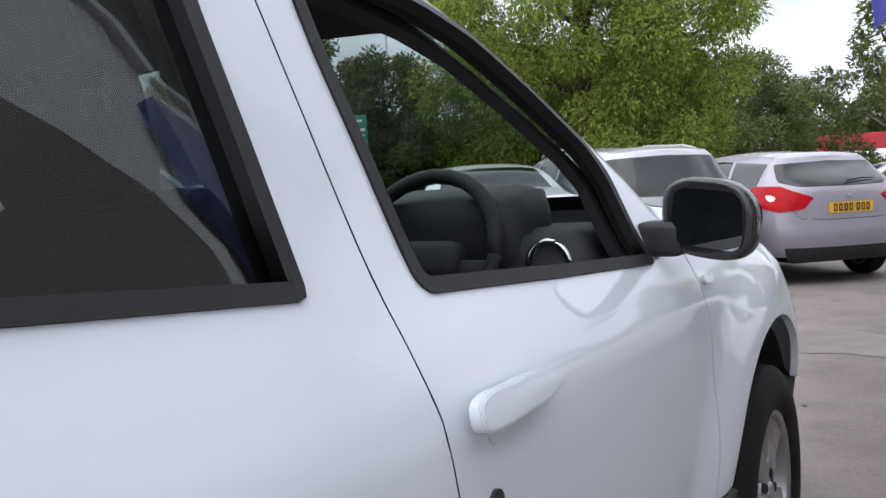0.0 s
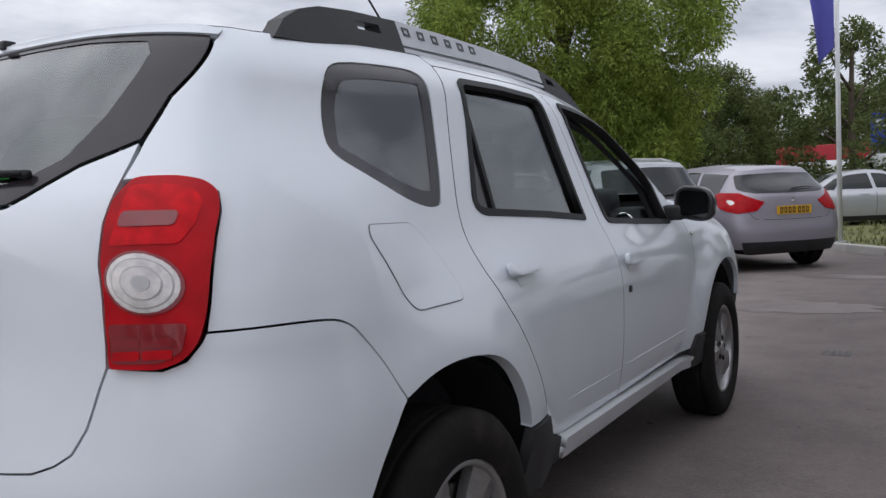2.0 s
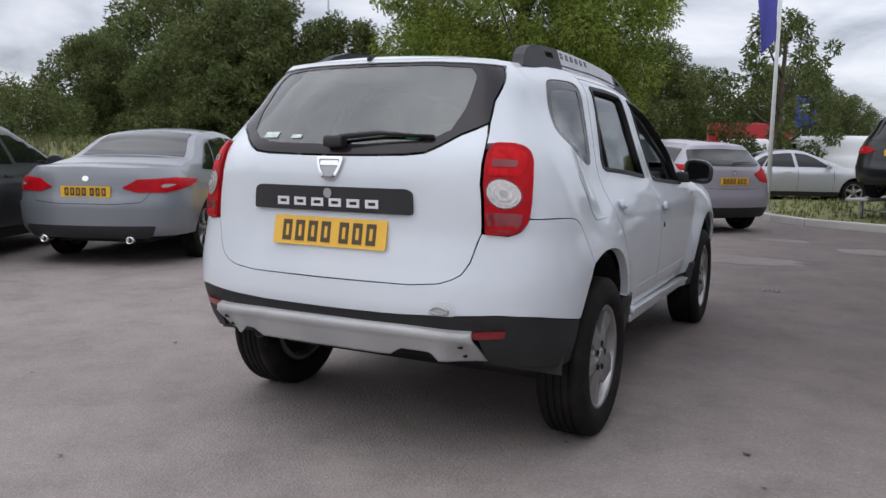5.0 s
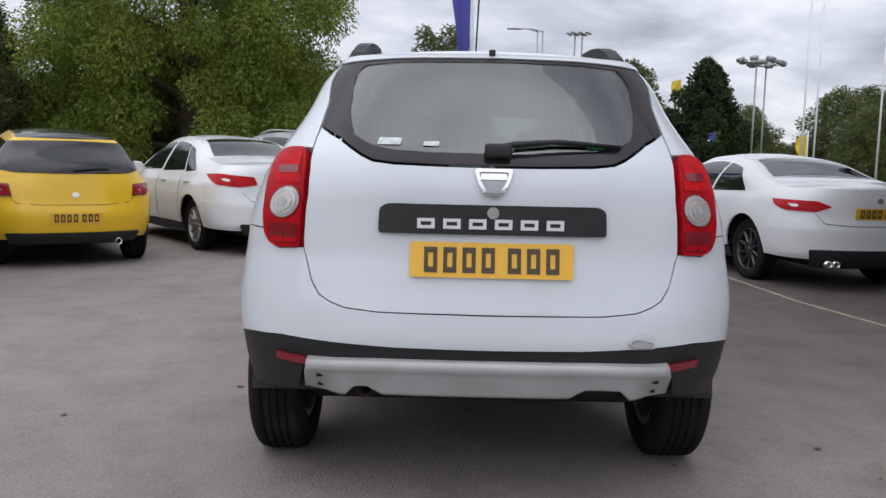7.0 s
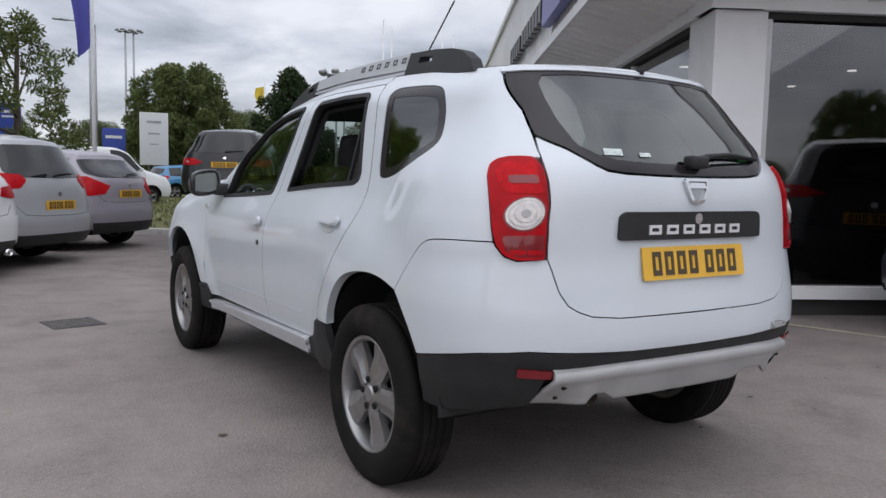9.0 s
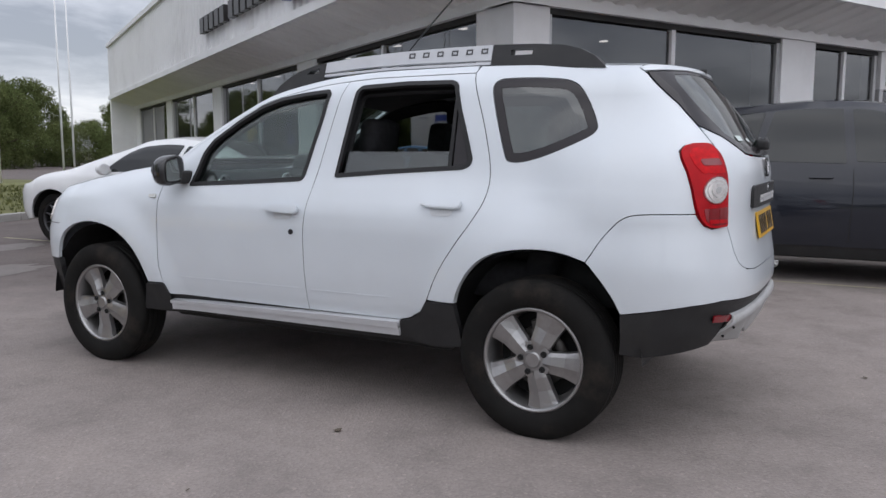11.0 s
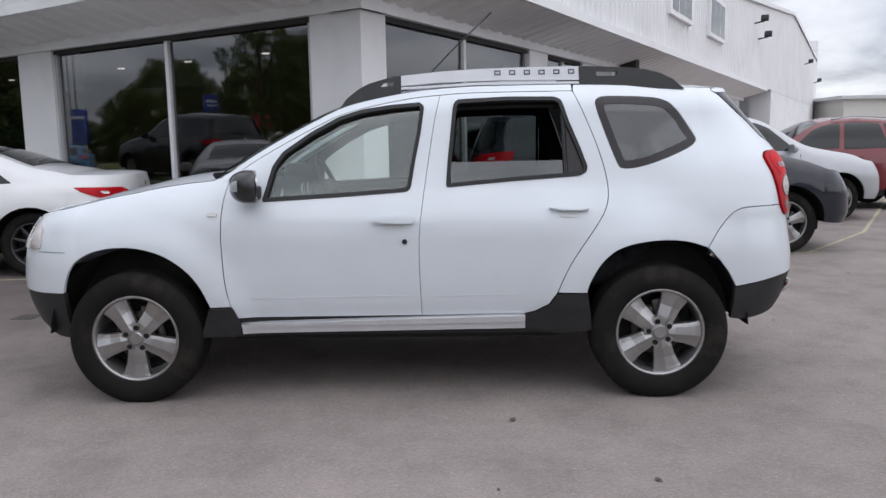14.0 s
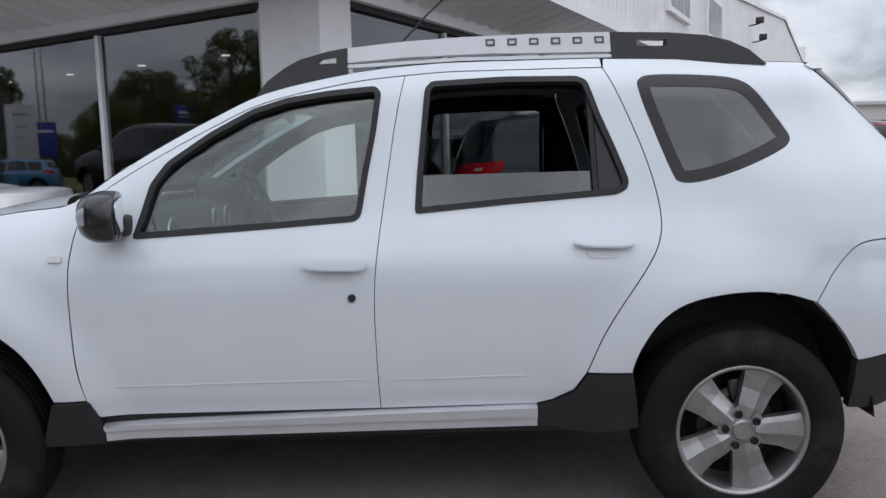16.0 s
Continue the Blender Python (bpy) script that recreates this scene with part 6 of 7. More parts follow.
def prism(bm, f, s0, s1, w0, w1, z0, z1, mi=0):
    """A box in front coordinates."""
    vs = [bm.verts.new(f(s, w, z)) for z in (z0, z1) for s, w in ((s0, w0), (s1, w0), (s1, w1), (s0, w1))]
    for q in ((0, 1, 2, 3), (7, 6, 5, 4), (0, 4, 5, 1), (1, 5, 6, 2), (2, 6, 7, 3), (3, 7, 4, 0)):
        bm.faces.new([vs[i] for i in q]).material_index = mi
    bmesh.ops.recalc_face_normals(bm, faces=bm.faces)
    return bm


def ribbed(bm, f, s0, s1, low, high, pitch, depth, mi=0):
    """Profiled sheet: ribs run from the low (w, z) to the high (w, z) edge."""
    n = int((s1 - s0) / pitch)
    d = Vector((high[0] - low[0], high[1] - low[1]))
    nrm = Vector((d.y, -d.x)).normalized()
    rows = []
    for i in range(n):
        for k, o in ((0.0, 0), (0.30, 0), (0.42, 1), (0.80, 1), (0.92, 0)):
            s = s0 + (i + k) * pitch
            rows.append([f(s, low[0] + nrm.x * o * depth, low[1] + nrm.y * o * depth), f(s, high[0] + nrm.x * o * depth, high[1] + nrm.y * o * depth)])
    rows.append([f(s1, *low), f(s1, *high)])
    return sheet(rows, bm, mi)


def clad_wall(bm, f, profile, w, z0, pitch, depth):
    """Upright ribbed cladding from z0 up to a roof line given as (s, z) pairs."""
    n = int((profile[-1][0] - profile[0][0]) / pitch)
    rows = []
    for i in range(n):
        for k, o in ((0.0, 0), (0.30, 0), (0.42, 1), (0.80, 1), (0.92, 0)):
            s = profile[0][0] + (i + k) * pitch
            j = max(j for j in range(len(profile) - 1) if profile[j][0] <= s)
            (sa, za), (sb, zb) = profile[j], profile[j + 1]
            rows.append([f(s, w + o * depth, z0), f(s, w + o * depth, za + (zb - za) * (s - sa) / (sb - sa))])
    return sheet(rows, bm)


HEAD, EAVE, OUT = 2.66, 3.00, 0.85
ROOFLINE = [(-0.85, 5.5), (19.5, 5.5), (34.5, 6.9), (51.0, 6.0)]


def build_showroom():
    house = tagged(new("showroom"), "white car showroom with large dark windows and ribbed eaves", "building")
    # columns
    la, lb = 23.4, 51.0
    bays_a = [(0.0, 0.69), (5.5, 6.35), (11.4, 12.2), (17.0, 17.8), (22.6, 23.4)]
    bays_b = [(0.0, 0.47), (4.45, 5.2)]
    for f, cols in ((fa, bays_a), (fb, bays_b)):
        for s0, s1 in cols:
            if s0 == 0.0:
                continue
            part("column", prism(bmesh.new(), f, s0, s1, 0.0, -0.45, 0.15, HEAD), M_WALLWHITE, house, smooth=False)
    cc = bmesh.new()
    pts = [fa(0, 0, 0.15), fb(0.47, 0, 0.15), fb(0.47, -0.4, 0.15), fa(0.69, -0.4, 0.15), fa(0.69, 0, 0.15)]
    lo, hi = [cc.verts.new(p) for p in pts], [cc.verts.new(p + Vector((0, 0, HEAD - 0.15))) for p in pts]
    for i in range(5):
        cc.faces.new((lo[i], lo[(i + 1) % 5], hi[(i + 1) % 5], hi[i]))
    bmesh.ops.recalc_face_normals(cc, faces=cc.faces)
    part("corner_column", cc, M_WALLWHITE, house, "white corner column", smooth=False)
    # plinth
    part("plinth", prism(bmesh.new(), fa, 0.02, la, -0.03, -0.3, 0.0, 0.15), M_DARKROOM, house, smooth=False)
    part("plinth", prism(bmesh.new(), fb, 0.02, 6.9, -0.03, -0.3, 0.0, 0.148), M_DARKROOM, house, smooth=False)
    # glazed bays
    def bay(f, s0, s1, mull, low=0.15):
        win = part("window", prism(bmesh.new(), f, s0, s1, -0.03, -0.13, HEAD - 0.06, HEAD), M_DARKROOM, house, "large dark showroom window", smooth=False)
        part("window_sill", prism(bmesh.new(), f, s0, s1, 0.02, -0.20, low, low + 0.11), M_WALLWHITE, win, smooth=False)
        xs = [s0] + mull + [s1]
        for i, x in enumerate(xs):
            hw = 0.032
            xa, xb = (x, x + 2 * hw) if i == 0 else (x - 2 * hw, x) if i == len(xs) - 1 else (x - hw, x + hw)
            part("mullion", prism(bmesh.new(), f, xa, xb, -0.04, -0.11, low + 0.11, HEAD - 0.06), M_WALLWHITE if 0 < i < len(xs) - 1 else M_FRAME, win, smooth=False)
        for x0, x1 in zip(xs, xs[1:]):
            part("pane", prism(bmesh.new(), f, x0 + 0.03, x1 - 0.03, -0.080, -0.086, low + 0.08, HEAD - 0.08), M_GLAZE, win, smooth=False)
    bay(fa, 0.69, 5.5, [3.1])
    bay(fa, 6.35, 11.4, [8.75])
    bay(fa, 12.2, 17.0, [14.4])
    bay(fa, 17.8, 22.6, [20.2])
    bay(fb, 0.47, 4.45, [2.4])
    bay(fb, 5.2, 6.85, [6.0])
    # head beam, soffit, fascia
    for f, s1 in ((fa, la), (fb, 25.4)):
        part("head_beam", prism(bmesh.new(), f, -0.05, s1, 0.05, -0.4, HEAD, HEAD + 0.13), M_WALLWHITE, house, smooth=False)
        part("soffit", ribbed(bmesh.new(), f, -OUT - 0.0, s1, (0.05, HEAD + 0.13), (OUT, EAVE), 0.34, 0.028), M_SOFFIT, house, "grey ribbed sloping soffit", smooth=False)
        part("eaves_trim", prism(bmesh.new(), f, -OUT - 0.03, s1, OUT + 0.03, OUT - 0.12, EAVE - 0.02, EAVE + 0.10), M_WALLWHITE, house, smooth=False)
    # upper storey cladding
    up = bmesh.new()
    clad_wall(up, fa, [(-OUT, 4.75), (la, 4.75)], OUT - 0.03, EAVE + 0.10, 0.25, -0.03)
    clad_wall(up, fb, ROOFLINE, OUT - 0.03, EAVE + 0.10, 0.25, -0.03)
    part("upper_cladding", up, M_CLAD, house, "white ribbed upper cladding", smooth=False)
    part("parapet_cap", prism(bmesh.new(), fa, -OUT - 0.05, la, OUT + 0.03, OUT - 0.3, 4.75, 4.87), M_WALLWHITE, house, smooth=False)
    for (sa, za), (sb, zb) in zip(ROOFLINE, ROOFLINE[1:]):
        cap = bmesh.new()
        sheet([[fb(s, OUT + 0.04, z - 0.02), fb(s, OUT + 0.04, z + 0.12), fb(s, OUT - 0.3, z + 0.12), fb(s, OUT - 0.3, z - 0.02)] for s, z in ((sa, za), (sb, zb))], cap)
        part("parapet_cap", cap, M_WALLWHITE, house, smooth=False)
    rf = bmesh.new()
    sheet([[fb(s, OUT - 0.25, z + 0.02), fb(s, -9.0, z + 0.3)] for s, z in ROOFLINE], rf)
    part("roof", rf, M_ROOFGREY, house, smooth=False)
    fr = bmesh.new()
    sheet([[fa(s, OUT - 0.1, 4.8), fa(s, -9.0, 5.3)] for s in (6.0, la)], fr)
    part("roof", fr, M_ROOFGREY, house, smooth=False)
    # lower wall of front B after the entrance
    lw = bmesh.new()
    ribbed(lw, fb, 8.7, 24.6, (-0.0, 0.0), (-0.0, HEAD), 0.2, -0.02)
    part("lower_cladding", lw, M_CLAD, house, smooth=False)
    part("lower_wall", prism(bmesh.new(), fb, 27.2, lb, OUT - 0.05, 0.0, 0.0, EAVE + 0.1), M_WALLWHITE, house, smooth=False)
    # entrance with its sign panel
    en = part("entrance", prism(bmesh.new(), fb, 6.9, 8.7, 0.0, -0.3, 2.12, HEAD), M_WALLWHITE, house, "entrance with a small sign panel", smooth=False)
    for x in (6.9, 8.6):
        part("door_post", prism(bmesh.new(), fb, x, x + 0.1, 0.0, -0.3, 0.0, 2.12), M_FRAME, en, smooth=False)
    part("door_pane", prism(bmesh.new(), fb, 7.0, 8.6, -0.12, -0.13, 0.02, 2.12), M_GLAZE, en, smooth=False)
    sg = part("sign_panel", prism(bmesh.new(), fb, 7.05, 8.55, 0.03, 0.0, 2.18, 2.60), mat("grey_sign", (0.42, 0.42, 0.43), rough=0.5), en, smooth=False)
    txt = bpy.data.curves.new("welcome_text", "FONT")
    txt.body, txt.size, txt.extrude, txt.align_x = "Welcome", 0.22, 0.006, "CENTER"
    tob = new("welcome_text", txt)
    tob.data.materials.append(M_SIGNLET)
    m = Matrix((V.to_tuple() + (0,), (0, 0, 1, 0), NB.to_tuple() + (0,), (0, 0, 0, 1))).transposed()
    tob.parent = sg
    tob.matrix_local = Matrix.Translation(fb(7.8, 0.036, 2.33)) @ m
    # name sign on front A: plain blocks
    for k in range(12):
        s0 = 9.1 - k * 0.375 - (0.2 if k > 4 else 0)
        part("sign_block", prism(bmesh.new(), fa, s0 - 0.27, s0, OUT + 0.10, OUT + 0.0, 3.42, 3.70), M_SIGNLET, house, smooth=False)
    part("sign_board", prism(bmesh.new(), fa, 1.5, 4.15, OUT + 0.12, OUT + 0.0, 3.25, 4.0), mat("blue_sign_board", (0.10, 0.10, 0.32), rough=0.4, var=0.05), house, "blue sign board", smooth=False)
    # upper windows on front B
    for s0, s1 in ((9.6, 11.7), (13.7, 15.9)):
        wn = part("upper_window", prism(bmesh.new(), fb, s0, s1, OUT + 0.05, OUT - 0.1, 3.78, 4.80), M_WALLWHITE, house, "white-framed upper window", smooth=False)
        k = 3
        for i in range(k):
            x0 = s0 + 0.12 + i * (s1 - s0 - 0.24) / k
            part("pane", prism(bmesh.new(), fb, x0 + 0.03, x0 + (s1 - s0 - 0.24) / k - 0.03, OUT + 0.054, OUT + 0.04, 3.88, 4.70), M_DARKGLASS, wn, smooth=False)
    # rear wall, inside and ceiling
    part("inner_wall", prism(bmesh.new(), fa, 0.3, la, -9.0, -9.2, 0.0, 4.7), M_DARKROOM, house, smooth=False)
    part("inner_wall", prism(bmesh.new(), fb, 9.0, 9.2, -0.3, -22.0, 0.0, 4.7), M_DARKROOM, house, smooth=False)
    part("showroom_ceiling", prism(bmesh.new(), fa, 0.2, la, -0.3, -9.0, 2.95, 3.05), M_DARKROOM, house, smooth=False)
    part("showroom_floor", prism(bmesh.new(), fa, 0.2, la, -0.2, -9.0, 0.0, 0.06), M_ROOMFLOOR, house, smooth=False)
    part("end_wall", prism(bmesh.new(), fa, la, la + 0.25, OUT - 0.05, -9.0, 0.0, 4.75), M_WALLWHITE, house, smooth=False)
    part("end_wall", prism(bmesh.new(), fb, lb, lb + 0.25, OUT - 0.05, -9.0, 0.0, 7.4), M_WALLWHITE, house, smooth=False)
    # downlights in the ceiling
    for i in range(8):
        for j in range(2):
            c = fa(1.2 + i * 2.1, -1.4 - j * 2.6, 2.945)
            dl = bmesh.new()
            tube(dl, [c + Vector((0, 0, 0.01)), c - Vector((0, 0, 0.012))], 0.07, 12)
            part("downlight", dl, M_LAMPDISC, house, "lit ceiling downlight", smooth=False)
    # floodlights on front B
    for s, z in ((21.6, 5.15), (22.6, 4.75), (41.0, 5.3), (48.0, 4.7)):
        fl = bmesh.new()
        c = fb(s, OUT + 0.32, z)
        box(fl, c, (0.24, 0.12, 0.18), rot=(25, 0, 60), bevel=0.02)
        tube(fl, [fb(s, OUT, z - 0.15), c - Vector((0, 0, 0.1))], 0.025, 6)
        part("floodlight", fl, M_BLACK, house, "black wall floodlight")
    return house


build_showroom()


def build_far_unit():
    unit = tagged(new("industrial_unit"), "low cream industrial unit beyond the yard", "building")
    c, s = (58.0, -29.8), (30.0, 16.0)
    part("wall", box(bmesh.new(), (c[0], c[1], 1.7), (s[0], s[1], 3.4)), M_CREAM, unit, smooth=False)
    part("roof", box(bmesh.new(), (c[0], c[1], 3.5), (s[0] + 0.6, s[1] + 0.6, 0.22), bevel=0.03), M_ROOFGREY, unit, smooth=False)
    for k in range(3):
        part("shutter_door", box(bmesh.new(), (c[0] - s[0] / 2 - 0.03, c[1] - 4 + k * 4, 1.3), (0.06, 2.6, 2.5), bevel=0.01), M_DARKGLASS, unit, smooth=False)


build_far_unit()


# ---------------------------------------------------------------- verge, kerbs, trees
M_GRASS = mat("rough_grass", (0.125, 0.130, 0.045), rough=0.9, var=0.35, scale=0.5, bump=0.6, bscale=25, dirt=((0.16, 0.14, 0.06), 0.8, 0.6))
M_BLADE = mat("grass_blade", (0.145, 0.155, 0.055), rough=0.7, var=0.4, scale=0.9)
M_KERB = mat("concrete_kerb", (0.42, 0.41, 0.39), rough=0.85, var=0.12, scale=3, bump=0.3, bscale=60)
M_BARK = mat("bark", (0.09, 0.07, 0.05), rough=0.9, var=0.3, scale=5, bump=0.6, bscale=20)
M_LEAF2 = leaf_mat("dark_hedge_leaf", (0.125, 0.150, 0.060))
M_PINE = leaf_mat("pine_needles", (0.050, 0.070, 0.034))
M_POLE = mat("white_flagpole", (0.72, 0.73, 0.74), rough=0.4, var=0.03)
M_STEEL = mat("galvanised_steel", (0.34, 0.35, 0.36), rough=0.45, metal=0.6, var=0.1, scale=4)
M_FLAG = mat("blue_flag_cloth", (0.085, 0.085, 0.36), rough=0.8, var=0.08, scale=2)
M_YFLAG = mat("yellow_flag_cloth", (0.75, 0.55, 0.05), rough=0.8, var=0.08, scale=2)
M_GREENSIGN = mat("green_sign_face", (0.01, 0.16, 0.10), rough=0.5)
M_BLUESIGN = mat("blue_sign_face", (0.03, 0.06, 0.30), rough=0.5)
M_WHITESIGN = mat("white_sign_face", (0.62, 0.63, 0.64), rough=0.5, var=0.03)
M_LINE = mat("worn_road_paint", (0.40, 0.37, 0.25), rough=0.8, var=0.25, scale=6)


def polygon_slab(name, pts, z0, z1, mt, label, category):
    bm = bmesh.new()
    slab(bm, [pts], lambda a, b, d: (a, b, z1 - d), z1 - z0)
    return tagged(link(name, bm, mt, smooth=False), label, category, kind="structure")


VERGE = [(-14.0, -2.0), (-11.2, 4.2), (-8.0, 7.9), (-6.6, 10.2), (-5.2, 12.2), (-3.9, 14.4), (-2.6, 16.6), (-1.0, 15.6), (0.6, 13.2), (1.2, 12.4), (2.6, 11.7), (7.0, 12.4), (11.0, 13.5), (16.0, 15.5), (16.0, 40.0), (14.0, 95.0), (-110.0, 95.0), (-110.0, -2.0)]
polygon_slab("verge", VERGE, 0.0, 0.09, M_GRASS, "rough grass verge beyond the kerb", "grass")


def build_kerbs():
    edge = VERGE[:14]
    for i, (a, b) in enumerate(zip(edge, edge[1:])):
        n = max(1, int(math.dist(a, b) / 0.92))
        ang = math.degrees(math.atan2(b[1] - a[1], b[0] - a[0]))
        for k in range(n):
            t = (k + 0.5) / n
            x, y = a[0] + (b[0] - a[0]) * t, a[1] + (b[1] - a[1]) * t
            ob = new("kerb_stone", KERB)
            ob.matrix_basis = pose(x, y, 0.055, 0, 0, ang) @ Matrix.Diagonal((math.dist(a, b) / n / 0.92, 1, 1, 1))
            ob.parent = KERBS


bmk = bmesh.new()
box(bmk, (0, 0, 0), (0.91, 0.15, 0.15), bevel=0.02)
KERB = bpy.data.meshes.new("kerb_stone")
bmk.to_mesh(KERB)
bmk.free()
KERB.materials.append(M_KERB)
KERBS = tagged(new("kerb"), "pale concrete kerb along the grass verge", "kerb", kind="structure")
build_kerbs()


def bank(x, y):
    """Height of the grassy bank that rises towards the hedge."""
    d, a = -0.9 * (x + 13) + 0.436 * (y - 2), 0.436 * (x + 13) + 0.9 * (y - 2)
    return 1.25 * sstep(1.5, 11, d) * sstep(21, 13, a)


def build_bank():
    rnd = random.Random(6)
    rows = []
    for j in range(58):
        y = -40 + j * 1.5
        rows.append([(-75 + i * 1.5, y, bank(-75 + i * 1.5, y) + (0.10 if bank(-75 + i * 1.5, y) > 0.01 else -0.4) + rnd.uniform(-0.03, 0.03) * bank(-75 + i * 1.5, y)) for i in range(54)])
    tagged(link("grass_bank", sheet(rows), M_GRASS), "rough olive grass bank rising to the hedge", "grass", kind="structure")


build_bank()


def build_grass():
    rnd = random.Random(4)
    vs, fs = [], []
    def tuft(x, y, hgt):
        a = rnd.random() * math.tau
        for k in range(5):
            a2 = a + k * 1.3
            h = hgt * (0.6 + 0.7 * rnd.random())
            dx, dy = math.cos(a2), math.sin(a2)
            i = len(vs)
            w = 0.012 + 0.01 * rnd.random()
            g = bank(x, y)
            ox, oy = x + 0.06 * rnd.uniform(-1, 1), y + 0.06 * rnd.uniform(-1, 1)
            vs.extend([(ox - dy * w, oy + dx * w, 0.08 + g), (ox + dy * w, oy - dx * w, 0.08 + g), (ox + dx * 0.4 * h, oy + dy * 0.4 * h, 0.08 + h + g)])
            fs.append((i, i + 1, i + 2))
    for _ in range(14000):
        x, y = rnd.uniform(-26, 12), rnd.uniform(1, 32)
        if inside((x, y), VERGE):
            tuft(x, y, 0.10 if x > -2 else 0.26)
    ob = link("grass_tufts", raw(vs, fs), M_BLADE, smooth=False)
    tagged(ob, "long rough grass tufts on the verge", "grass", kind="stuff")


build_grass()


def leaf_cloud(rnd, blobs, count, size, flat=0.0, droop=0.0):
    """Leaf sprays on the shells of many overlapping clumps."""
    vs, fs = [], []
    tot = sum(b[3] ** 2 for b in blobs)
    for cx, cy, cz, r in blobs:
        for _ in range(int(count * r * r / tot)):
            while True:
                d = Vector((rnd.uniform(-1, 1), rnd.uniform(-1, 1), rnd.uniform(-1, 1)))
                if 0.05 < d.length < 1:
                    break
            d.normalize()
            rr = r * (0.45 + 0.65 * rnd.random())
            c = Vector((cx, cy, cz)) + Vector((d.x * rr, d.y * rr, d.z * rr * 0.86))
            ax = (d + 0.9 * Vector((rnd.uniform(-1, 1), rnd.uniform(-1, 1), rnd.uniform(-1, 1) - droop))).normalized()
            s1 = ax.orthogonal().normalized()
            s1.rotate(Matrix.Rotation(rnd.random() * math.tau, 3, ax))
            L, W = size * rnd.uniform(0.7, 1.6), size * rnd.uniform(0.28, 0.5)
            i = len(vs)
            vs.extend([c - ax * L * 0.5, c + s1 * W * 0.5, c + ax * L * 0.5, c - s1 * W * 0.5])
            fs.append((i, i + 1, i + 2, i + 3))
    return vs, fs


def tree(name, label, loc, height, width, seed, leaf, count=9000, size=0.30, base=0.12, shape="round", category="tree", trunk=True, droop=0.2):
    rnd = random.Random(seed)
    t = tagged(new(name), label, category, "trees round the site")
    blobs = []
    n = dict(cone=90, airy=60).get(shape, 130)
    for i in range(n):
        f = (i + 0.5) / n
        z = height * (base + (0.95 - base) * f)
        if shape == "cone":
            rad = width / 2 * (1 - f) ** 0.75
        elif shape == "airy":
            rad = width / 2 * (0.35 + 0.65 * math.sin(math.pi * min(1, f * 0.9 + 0.12)))
        else:
            rad = width / 2 * math.sin(math.pi * (0.16 + 0.76 * f)) ** 0.7
        a = i * 2.399 + rnd.uniform(-0.4, 0.4)
        q = rad * (rnd.uniform(0.3, 1.0) if shape == "cone" else rnd.uniform(0.35, 1.0) ** 0.6)
        r = dict(airy=0.08, cone=0.095).get(shape, 0.085) * width * rnd.uniform(0.7, 1.3) * (0.5 + 0.5 * (1 - f) if shape == "cone" else 1)
        blobs.append((q * math.cos(a), q * math.sin(a), z, r))
    if shape == "round":
        blobs.append((0, 0, height * 0.48, width * 0.26))
        blobs.append((0, 0, height * 0.68, width * 0.20))
    if trunk:
        bm = bmesh.new()
        tube(bm, [(0, 0, 0), (0.05 * width / 6, 0.03, height * 0.25), (0.0, 0.08, height * 0.55), (0.06, 0, height * 0.86)], 0.035 * width, 9, r2=0.012 * width)
        part("trunk", bm, M_BARK, t)
        for cx, cy, cz, r in blobs[::9]:
            lb = bmesh.new()
            z0 = cz * 0.72
            tube(lb, [(0.02, 0.05, z0), (cx * 0.5, cy * 0.5, (z0 + cz) / 2 - 0.1), (cx, cy, cz)], 0.012 * width, 6, r2=0.004 * width)
            part("limb", lb, M_BARK, t)
    vs, fs = leaf_cloud(rnd, blobs, count, size, droop=droop)
    cr = link("crown", raw(vs, fs), leaf, t, smooth=False)
    t.matrix_basis = pose(*loc)
    return t


